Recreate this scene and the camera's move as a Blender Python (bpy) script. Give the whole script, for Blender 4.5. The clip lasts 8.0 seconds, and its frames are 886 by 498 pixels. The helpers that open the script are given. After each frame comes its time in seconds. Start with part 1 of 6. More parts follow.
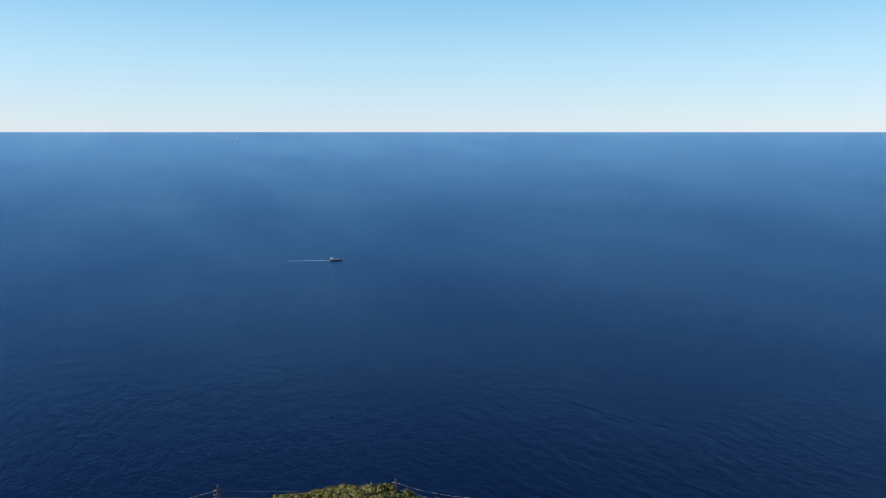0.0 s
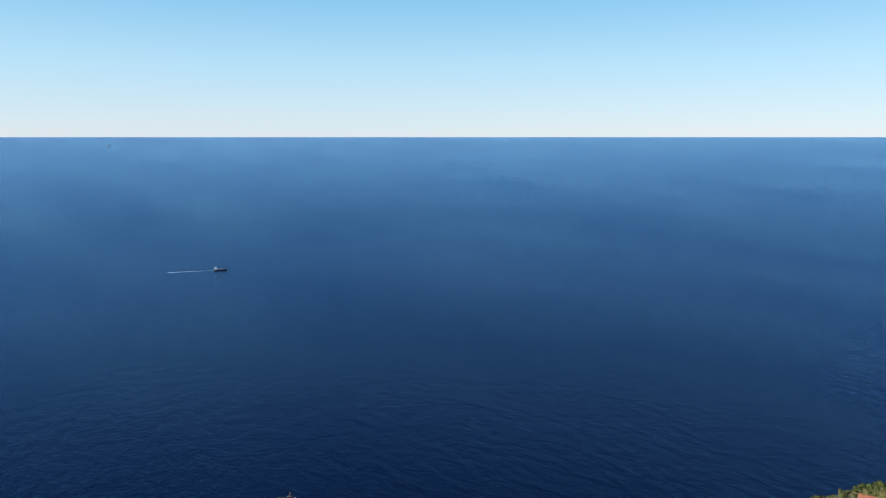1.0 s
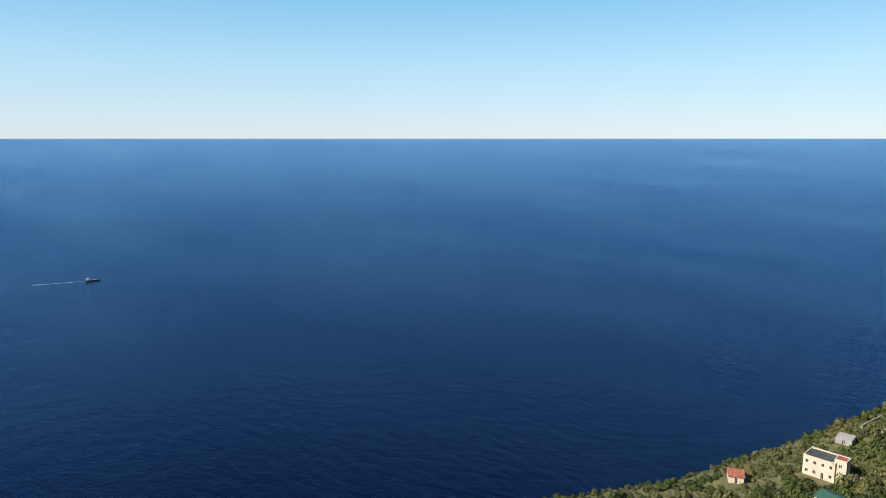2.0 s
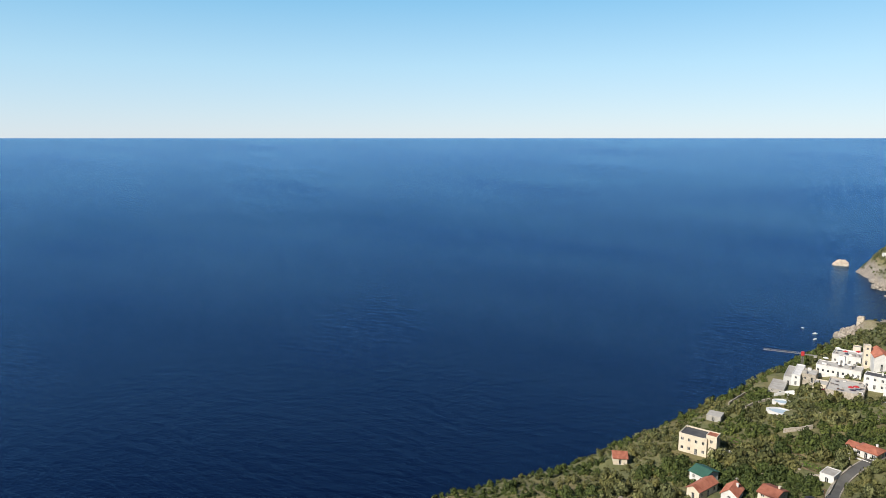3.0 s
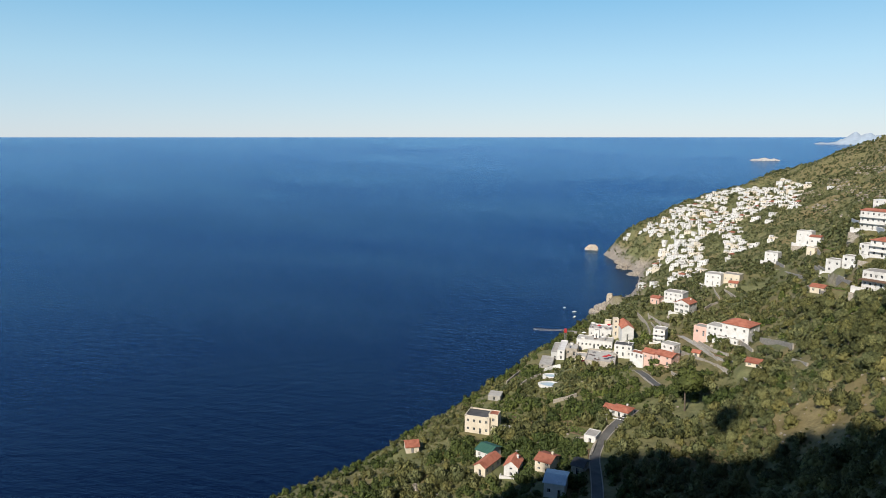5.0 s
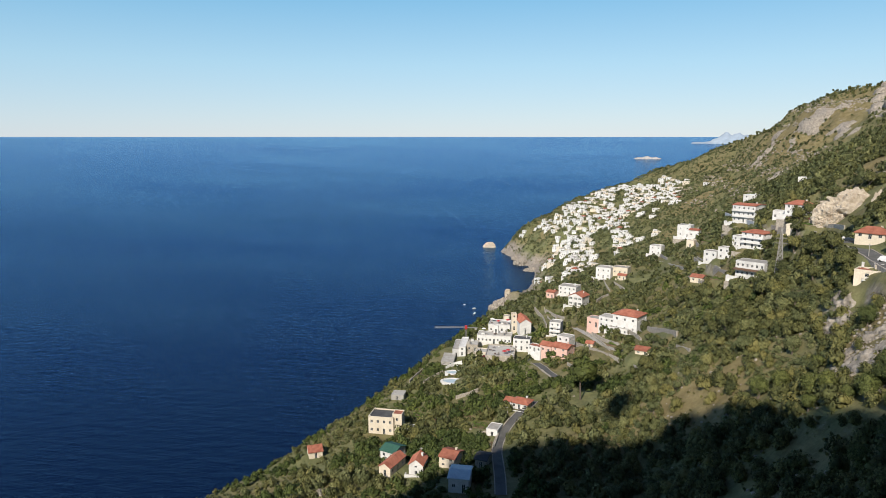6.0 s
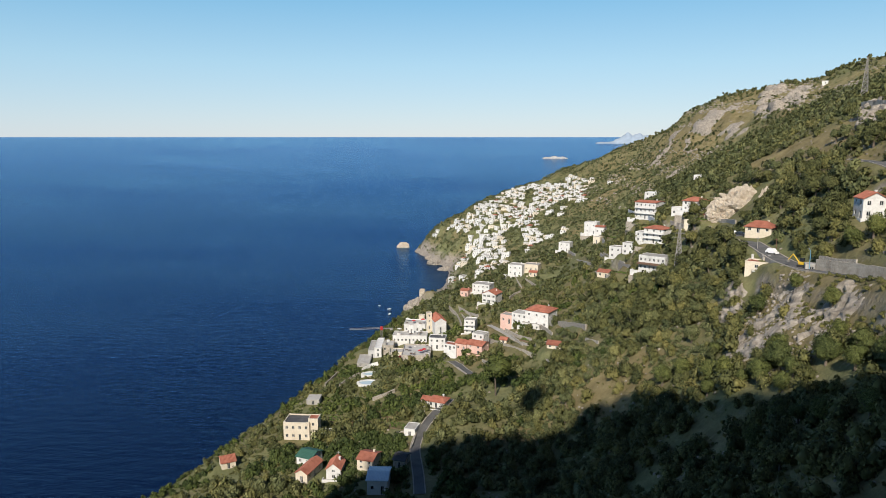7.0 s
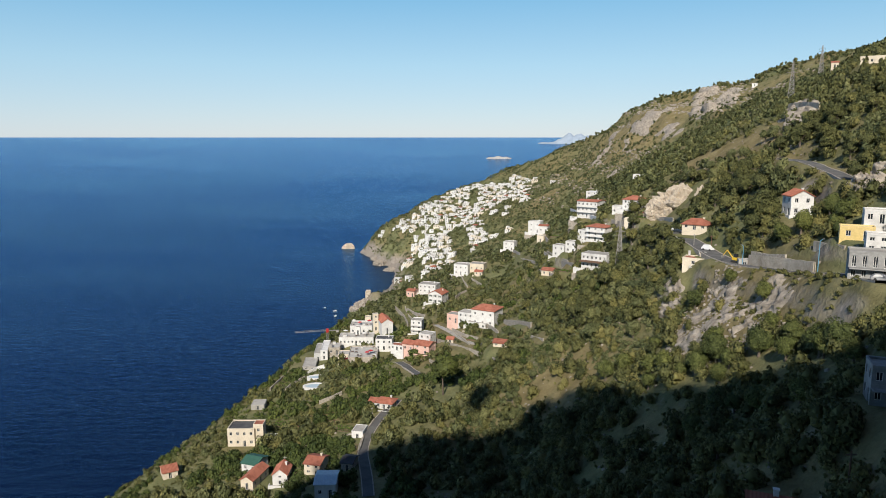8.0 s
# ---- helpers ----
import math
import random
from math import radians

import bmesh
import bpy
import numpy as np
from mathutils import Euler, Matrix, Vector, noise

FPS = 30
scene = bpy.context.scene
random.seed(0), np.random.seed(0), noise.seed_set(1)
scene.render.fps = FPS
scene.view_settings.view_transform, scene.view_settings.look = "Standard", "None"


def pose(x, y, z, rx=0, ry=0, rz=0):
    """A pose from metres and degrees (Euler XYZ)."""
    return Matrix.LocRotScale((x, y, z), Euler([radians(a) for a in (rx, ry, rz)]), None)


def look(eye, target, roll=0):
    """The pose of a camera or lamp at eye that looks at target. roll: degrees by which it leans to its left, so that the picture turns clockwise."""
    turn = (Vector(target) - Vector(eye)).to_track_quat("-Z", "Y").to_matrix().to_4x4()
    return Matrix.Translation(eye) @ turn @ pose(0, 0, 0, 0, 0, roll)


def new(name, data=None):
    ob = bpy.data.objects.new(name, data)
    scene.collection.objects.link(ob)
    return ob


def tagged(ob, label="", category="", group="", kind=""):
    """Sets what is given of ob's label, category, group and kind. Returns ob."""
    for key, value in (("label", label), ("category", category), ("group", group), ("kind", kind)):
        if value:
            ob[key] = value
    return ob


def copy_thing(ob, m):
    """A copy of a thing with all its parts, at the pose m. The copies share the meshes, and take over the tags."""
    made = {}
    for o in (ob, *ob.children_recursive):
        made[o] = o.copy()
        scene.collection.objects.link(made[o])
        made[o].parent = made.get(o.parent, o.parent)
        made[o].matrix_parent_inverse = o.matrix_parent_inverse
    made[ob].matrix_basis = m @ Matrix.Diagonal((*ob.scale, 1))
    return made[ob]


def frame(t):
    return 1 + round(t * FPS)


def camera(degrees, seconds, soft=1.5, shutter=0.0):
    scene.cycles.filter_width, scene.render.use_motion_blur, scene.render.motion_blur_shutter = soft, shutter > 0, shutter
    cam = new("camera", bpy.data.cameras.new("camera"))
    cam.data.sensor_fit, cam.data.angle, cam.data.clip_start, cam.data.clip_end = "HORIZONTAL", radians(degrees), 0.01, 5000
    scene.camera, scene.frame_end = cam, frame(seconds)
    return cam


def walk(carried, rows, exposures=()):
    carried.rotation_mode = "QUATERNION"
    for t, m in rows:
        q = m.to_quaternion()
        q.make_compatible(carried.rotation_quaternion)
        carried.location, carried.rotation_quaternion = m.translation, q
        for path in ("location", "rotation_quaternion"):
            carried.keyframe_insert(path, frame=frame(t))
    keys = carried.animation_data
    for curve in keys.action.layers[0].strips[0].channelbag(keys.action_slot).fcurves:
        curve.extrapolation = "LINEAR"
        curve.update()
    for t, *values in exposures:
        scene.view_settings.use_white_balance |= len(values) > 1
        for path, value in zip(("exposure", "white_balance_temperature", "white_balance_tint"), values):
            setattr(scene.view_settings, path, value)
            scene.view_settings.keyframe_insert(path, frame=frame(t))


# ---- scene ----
EYE_Z = 260.0
cam = camera(65.92, 8.0, soft=0.65)
# seconds, turn to the left of north, tilt below the level
TURNS = ((0.0, 66.35, 9.70), (0.5, 61.80, 9.45), (1.0, 57.07, 9.29), (1.5, 52.44, 9.20), (3.0, 38.61, 9.21), (3.5, 34.07, 9.235),
         (4.0, 29.55, 9.26), (4.5, 25.0, 9.27), (6.0, 11.92, 9.31), (6.5, 8.22, 9.30), (7.0, 4.61, 9.295), (7.5, 1.96, 9.285), (8.0, 0.0, 9.27))
walk(cam, [(t, pose(0, 0, EYE_Z, 90 - tilt, 0, turn)) for t, turn, tilt in TURNS],
     ((0.0, 0.45), (1.5, 0.45), (3.5, 0.38), (4.5, 0.3), (6.5, 0.24), (8.0, 0.2)))

# ---- light ----
SUN_AZ, SUN_EL = -168.0, 36.0      # degrees clockwise from north (+y), and above the level
world = bpy.data.worlds.new("sky")
scene.world = world
world.use_nodes = True
wt = world.node_tree
sky = wt.nodes.new("ShaderNodeTexSky")
sky.sky_type, sky.sun_disc = "NISHITA", False
sky.sun_elevation, sky.sun_rotation = radians(SUN_EL), radians(SUN_AZ)
sky.altitude, sky.air_density, sky.dust_density, sky.ozone_density = 260, 1.0, 0.15, 4.0
wt.nodes["Background"].inputs["Strength"].default_value = 0.102
where = wt.nodes.new("ShaderNodeTexCoord")
axes = wt.nodes.new("ShaderNodeSeparateXYZ")
wt.links.new(where.outputs["Generated"], axes.inputs[0])
haze_ramp = wt.nodes.new("ShaderNodeValToRGB")
for e, (p, c) in zip([haze_ramp.color_ramp.elements[0], haze_ramp.color_ramp.elements[1], *[haze_ramp.color_ramp.elements.new(0.5) for _ in range(4)]],
                     ((0.0, (5.0, 5.8, 6.7)), (0.04, (4.7, 5.9, 6.9)), (0.1, (3.5, 5.6, 7.0)), (0.185, (1.9, 4.5, 6.6)), (0.34, (0.55, 2.1, 5.0)), (0.8, (0.08, 0.32, 1.2)))):
    e.position, e.color = p, (*c, 1)
wt.links.new(axes.outputs["Z"], haze_ramp.inputs[0])
air = wt.nodes.new("ShaderNodeMix")
air.data_type = "RGBA"
air.inputs[0].default_value = 0.75
wt.links.new(sky.outputs[0], air.inputs[6])
wt.links.new(haze_ramp.outputs[0], air.inputs[7])
wt.links.new(air.outputs[2], wt.nodes["Background"].inputs["Color"])
sun = new("sun", bpy.data.lights.new("sun", "SUN"))
sun.data.energy, sun.data.angle, sun.data.color = 5.0, radians(0.5), (1.0, 0.92, 0.81)
sa, se = radians(SUN_AZ), radians(SUN_EL)
SUN_DIR = Vector((math.sin(sa) * math.cos(se), math.cos(sa) * math.cos(se), math.sin(se)))
sun.matrix_world = look(SUN_DIR * 900, (0, 0, 0))

# ---- landform ----
# contour lines: at each station along the coast (y), the x where the slope reaches each level
LEVELS = np.array((-40.0, 0, 60, 115, 150, 215, 300, 420, 620))
CONTOURS = {
    -700: (-700, -600, -560, -520, -490, -430, -330, -160, 200),
    -300: (-560, -460, -420, -380, -350, -300, -210, -40, 300),
    -100: (-500, -430, -395, -350, -300, -225, -140, 60, 400),
    -40: (-480, -405, -365, -262, -190, -100, 0, 150, 450),
    20: (-470, -410, -365, -250, -110, 18, 105, 235, 480),
    80: (-440, -385, -330, -249, -60, 52, 150, 270, 520),
    130: (-390, -325, -275, -187, -10, 72, 170, 300, 560),
    200: (-330, -284, -238, -163, 20, 84, 195, 345, 600),
    280: (-250, -217, -184, -132, 12, 92, 215, 380, 640),
    350: (-220, -188, -160, -116, 24, 112, 230, 425, 700),
    450: (-200, -166, -134, -97, 36, 114, 252, 490, 800),
    600: (-180, -146, -117, -53, 60, 140, 297, 570, 900),
    800: (-180, -150, -84, 44, 122, 212, 362, 660, 1020),
    1000: (-160, -120, 10, 135, 195, 272, 392, 705, 1060),
    1200: (-135, -92, -26, 86, 165, 282, 366, 620, 1000),
    1330: (-135, -97, -24, 92, 168, 272, 354, 560, 920),
    1450: (-190, -150, -82, 52, 140, 266, 370, 560, 900),
    1560: (-235, -192, -138, -8, 92, 245, 380, 560, 900),
    1700: (-240, -190, -130, 8, 106, 258, 385, 570, 900),
    2000: (-50, 0, 80, 190, 260, 360, 460, 640, 960),
}
# crest of the hill to the south: height by the distance across the sun's way
CREST_S = (-500, -200, -51, -46, -39, -29, -22, -15, -9, -4, 2, 8, 15, 26, 32, 41, 48, 57, 64, 73, 84, 103, 115, 148, 203, 253)
CREST_Z = (447, 439, 427, 426, 430, 430, 434, 438, 442, 446, 449, 447, 446, 434, 432, 432, 430, 430, 429, 425, 419, 398, 358, 318, 300, 300)
CREST_Q = 150.0
RIDGE_X = (-260, -190, 10, 230, 310, 370, 465, 600, 650, 900)
RIDGE_Y = (1540, 1560, 1640, 1680, 1500, 1400, 1215, 1075, 1000, 800)
ST_Y = np.array(sorted(CONTOURS), float)
ST_X = np.array([CONTOURS[int(s)] for s in ST_Y], float)


def smooth_at(y):
    """Contour places at any y, by a Hermite curve through the stations."""
    i = np.clip(np.searchsorted(ST_Y, y) - 1, 0, len(ST_Y) - 2)
    slope = np.gradient(ST_X, ST_Y, axis=0)
    h = (ST_Y[i + 1] - ST_Y[i])[:, None]
    u = np.clip((y - ST_Y[i])[:, None] / h, 0, 1)
    return ((2 * u**3 - 3 * u**2 + 1) * ST_X[i] + (u**3 - 2 * u**2 + u) * h * slope[i]
            + (3 * u**2 - 2 * u**3) * ST_X[i + 1] + (u**3 - u**2) * h * slope[i + 1])


def lattice(n, seed):
    return np.random.RandomState(seed).rand(n, n)


GRIDS = [lattice(256, s) for s in range(6)]


def wave(x, y, size, k):
    """Smooth value noise, -1 to 1, with features of the given size."""
    u, v = x / size + 1000.37 * (k + 1), y / size + 777.13 * (k + 1)
    i, j = np.floor(u).astype(int), np.floor(v).astype(int)
    fu, fv = u - i, v - j
    fu, fv = fu * fu * (3 - 2 * fu), fv * fv * (3 - 2 * fv)
    g = GRIDS[k % 6]
    a, b = g[i % 256, j % 256], g[(i + 1) % 256, j % 256]
    c, d = g[i % 256, (j + 1) % 256], g[(i + 1) % 256, (j + 1) % 256]
    return ((a * (1 - fu) + b * fu) * (1 - fv) + (c * (1 - fu) + d * fu) * fv) * 2 - 1


PADS = []            # levelled places under houses and roads: x, y, z, radius, margin


def toward_sun(x, y):
    """How far x, y lies towards the sun, and across its way."""
    return x * -0.2079 + y * -0.9781, x * -0.9781 + y * 0.2079


def ground_z(x, y):
    """Height of the land at x, y (arrays)."""
    x, y = np.atleast_1d(np.asarray(x, float)), np.atleast_1d(np.asarray(y, float))
    xs = smooth_at(np.clip(y, ST_Y[0], ST_Y[-1]))
    z = np.empty_like(x)
    k = np.clip((x[:, None] > xs).sum(1) - 1, 0, len(LEVELS) - 2)
    n = np.arange(len(x))
    a, b = xs[n, k], xs[n, k + 1]
    u = np.clip((x - a) / np.maximum(b - a, 4.0), -0.5, 1.3)
    z = LEVELS[k] + u * (LEVELS[k + 1] - LEVELS[k])
    z = z - 0.75 * np.maximum(0, y - np.interp(x, RIDGE_X, RIDGE_Y))
    q, s = toward_sun(x, y)
    crest = np.interp(s, CREST_S, CREST_Z)
    u = np.clip((q - CREST_Q + 45) / 45, 0, 1) * np.clip((200 - s) / 45, 0, 1)
    z = z + (crest - 0.12 * np.abs(q - CREST_Q) - z) * u * u * (3 - 2 * u)
    z = np.where(q > -70, np.minimum(z, crest - 0.727 * (CREST_Q - q) - 3), z)
    z = z + 22 * np.exp(-((x + 106) / 22) ** 2 - ((y - 1012) / 30) ** 2)
    dist = np.hypot(x, y)
    grow = np.clip(dist / 900, 0.35, 1.6) * np.clip((z + 4) / 40, 0, 1)
    z = z + grow * (7 * wave(x, y, 90, 0) + 4 * wave(x, y, 38, 1) + 2.2 * wave(x, y, 15, 2) + 0.9 * wave(x, y, 6, 3))
    cliff = np.clip((70 - z) / 50, 0, 1) * np.clip((z + 6) / 12, 0, 1)
    z = z + cliff * (13 * np.abs(wave(x, y, 26, 4)) + 6 * wave(x, y, 11, 5) - 3)
    if PADS:
        near = (dist < 560) & (y > 0)
        if near.any():
            pads = np.array(PADS)
            d = np.hypot(x[near][:, None] - pads[:, 0], y[near][:, None] - pads[:, 1])
            w = np.clip((pads[:, 3] + pads[:, 4] - d) / pads[:, 4], 0, 1)
            w = w * w * (3 - 2 * w)
            most, total = w.max(1), (w * w).sum(1) + 1e-9
            z[near] = z[near] * (1 - most) + most * (w * w * pads[:, 2]).sum(1) / total
    return np.maximum(z, -30)


# ---- end of landform ----

# ---- materials ----
def nodes_of(name):
    m = bpy.data.materials.new(name)
    m.use_nodes = True
    return m, m.node_tree.nodes, m.node_tree.links, m.node_tree.nodes["Principled BSDF"]


def noise_node(nodes, links, where, size, detail=4.0, rough=0.55, stretch=None):
    n = nodes.new("ShaderNodeTexNoise")
    n.inputs["Scale"].default_value, n.inputs["Detail"].default_value, n.inputs["Roughness"].default_value = 1.0 / size, detail, rough
    if stretch:
        mp = nodes.new("ShaderNodeMapping")
        mp.inputs["Scale"].default_value = stretch
        links.new(where, mp.inputs["Vector"])
        where = mp.outputs[0]
    links.new(where, n.inputs["Vector"])
    return n.outputs["Fac"]


def ramp_node(nodes, links, fac, stops):
    r = nodes.new("ShaderNodeValToRGB")
    while len(r.color_ramp.elements) < len(stops):
        r.color_ramp.elements.new(0.5)
    for e, (p, c) in zip(r.color_ramp.elements, stops):
        e.position, e.color = p, (*c, 1) if len(c) == 3 else (c[0], c[0], c[0], 1)
    links.new(fac, r.inputs[0])
    return r.outputs[0]


def mix_node(nodes, links, fac, a, b, blend="MIX"):
    m = nodes.new("ShaderNodeMix")
    m.data_type, m.blend_type = "RGBA", blend
    for sock, v in ((m.inputs[0], fac), (m.inputs[6], a), (m.inputs[7], b)):
        if isinstance(v, (int, float)):
            sock.default_value = v
        elif isinstance(v, tuple):
            sock.default_value = (*v, 1)
        else:
            links.new(v, sock)
    return m.outputs[2]


def bump_node(nodes, links, height, strength, distance, shader):
    b = nodes.new("ShaderNodeBump")
    b.inputs["Strength"].default_value, b.inputs["Distance"].default_value = strength, distance
    links.new(height, b.inputs["Height"])
    links.new(b.outputs[0], shader.inputs["Normal"])


def surface(name, c1, c2, size=3.0, fine=0.35, rough=0.85, bump=0.3, depth=0.05, vary=0.25, metal=0.0, stretch=None):
    """A surface with stains at one scale, grain at another and a tint of its own for each object."""
    m, nodes, links, p = nodes_of(name)
    where = nodes.new("ShaderNodeNewGeometry").outputs["Position"]
    big = noise_node(nodes, links, where, size, 5, 0.6, stretch)
    small = noise_node(nodes, links, where, fine, 3)
    col = ramp_node(nodes, links, big, ((0.32, c1), (0.68, c2)))
    col = mix_node(nodes, links, 0.55, col, ramp_node(nodes, links, small, ((0.3, (0.72,)), (0.7, (1.0,)))), "MULTIPLY")
    rnd = nodes.new("ShaderNodeObjectInfo").outputs["Random"]
    col = mix_node(nodes, links, 1.0, col, ramp_node(nodes, links, rnd, ((0.0, (1 - vary,)), (1.0, (1.0,)))), "MULTIPLY")
    links.new(col, p.inputs["Base Color"])
    p.inputs["Roughness"].default_value, p.inputs["Metallic"].default_value = rough, metal
    bump_node(nodes, links, small, bump, depth, p)
    return m


def foliage(name, dark, light, dry=None):
    """Leaves: each clump and each plant has its own green, and lets some light through."""
    m, nodes, links, p = nodes_of(name)
    geo = nodes.new("ShaderNodeNewGeometry")
    big = noise_node(nodes, links, geo.outputs["Position"], 14.0, 3)
    col = ramp_node(nodes, links, geo.outputs["Random Per Island"], ((0.0, dark), (1.0, light)))
    tone = ramp_node(nodes, links, big, ((0.3, (0.72, 0.76, 0.72)), (0.62, (1.12, 1.08, 0.95))))
    col = mix_node(nodes, links, 1.0, col, tone, "MULTIPLY")
    tint = nodes.new("ShaderNodeAttribute")
    tint.attribute_name = "tint"
    col = mix_node(nodes, links, 1.0, col, ramp_node(nodes, links, tint.outputs["Fac"], ((0.0, (0.58, 0.64, 0.6)), (0.5, (0.92, 0.94, 0.9)), (1.0, (1.18, 1.14, 1.1)))), "MULTIPLY")
    if dry:
        sel = ramp_node(nodes, links, noise_node(nodes, links, geo.outputs["Position"], 22.0, 4, 0.7), ((0.6, (0.0,)), (0.75, (0.5,))))
        col = mix_node(nodes, links, sel, col, dry)
    rnd = nodes.new("ShaderNodeObjectInfo").outputs["Random"]
    col = mix_node(nodes, links, 1.0, col, ramp_node(nodes, links, rnd, ((0.0, (0.7, 0.75, 0.7)), (1.0, (1.15, 1.1, 0.9)))), "MULTIPLY")
    links.new(col, p.inputs["Base Color"])
    p.inputs["Roughness"].default_value = 0.7
    p.inputs["Specular IOR Level"].default_value = 0.25
    tr = nodes.new("ShaderNodeBsdfTranslucent")
    links.new(col, tr.inputs["Color"])
    mx = nodes.new("ShaderNodeMixShader")
    mx.inputs[0].default_value = 0.22
    links.new(p.outputs[0], mx.inputs[1])
    links.new(tr.outputs[0], mx.inputs[2])
    links.new(mx.outputs[0], nodes["Material Output"].inputs["Surface"])
    return m


def ground_material():
    m, nodes, links, p = nodes_of("hillside")
    geo = nodes.new("ShaderNodeNewGeometry")
    where = geo.outputs["Position"]
    sep = nodes.new("ShaderNodeSeparateXYZ")
    links.new(geo.outputs["Normal"], sep.inputs[0])
    wide = noise_node(nodes, links, where, 55, 6, 0.62)
    mid = noise_node(nodes, links, where, 7, 6, 0.65)
    fine = noise_node(nodes, links, where, 0.9, 4, 0.7)
    green = ramp_node(nodes, links, mid, ((0.3, (0.1, 0.115, 0.05)), (0.7, (0.205, 0.215, 0.1))))
    dry = ramp_node(nodes, links, mid, ((0.3, (0.16, 0.13, 0.06)), (0.7, (0.3, 0.245, 0.125))))
    col = mix_node(nodes, links, ramp_node(nodes, links, wide, ((0.43, (0.1,)), (0.66, (1.0,)))), green, dry)
    parched = nodes.new("ShaderNodeAttribute")
    parched.attribute_name = "parched"
    col = mix_node(nodes, links, parched.outputs["Fac"], col, dry)
    stone = ramp_node(nodes, links, noise_node(nodes, links, where, 3.6, 8, 0.72, (1.1, 1.1, 0.9)), ((0.25, (0.1, 0.085, 0.07)), (0.5, (0.3, 0.26, 0.215)), (0.75, (0.45, 0.41, 0.36))))
    add = nodes.new("ShaderNodeMath")
    add.operation = "MULTIPLY_ADD"
    links.new(mid, add.inputs[0])
    add.inputs[1].default_value = 0.34
    links.new(sep.outputs["Z"], add.inputs[2])
    steep = ramp_node(nodes, links, add.outputs[0], ((0.52, (1.0,)), (0.7, (0.0,))))
    col = mix_node(nodes, links, steep, col, stone)
    pos = nodes.new("ShaderNodeSeparateXYZ")
    links.new(where, pos.inputs[0])
    low = nodes.new("ShaderNodeMath")
    low.operation = "MULTIPLY_ADD"
    links.new(wide, low.inputs[0])
    low.inputs[1].default_value = -46.0
    links.new(pos.outputs["Z"], low.inputs[2])
    lowr = nodes.new("ShaderNodeMapRange")
    links.new(low.outputs[0], lowr.inputs[0])
    for i, v in ((1, -12.0), (2, 6.0), (3, 1.0), (4, 0.0)):
        lowr.inputs[i].default_value = v
    col = mix_node(nodes, links, lowr.outputs[0], col, stone)
    bare = ramp_node(nodes, links, noise_node(nodes, links, where, 11, 6, 0.75), ((0.6, (0.0,)), (0.72, (0.75,))))
    col = mix_node(nodes, links, bare, col, stone)
    col = mix_node(nodes, links, 0.6, col, ramp_node(nodes, links, fine, ((0.3, (0.55,)), (0.7, (1.0,)))), "MULTIPLY")
    links.new(col, p.inputs["Base Color"])
    p.inputs["Roughness"].default_value = 0.95
    p.inputs["Specular IOR Level"].default_value = 0.15
    hsum = nodes.new("ShaderNodeMath")
    hsum.operation = "MULTIPLY_ADD"
    links.new(mid, hsum.inputs[0])
    hsum.inputs[1].default_value = 3.0
    links.new(fine, hsum.inputs[2])
    bump_node(nodes, links, hsum.outputs[0], 0.9, 0.5, p)
    return m


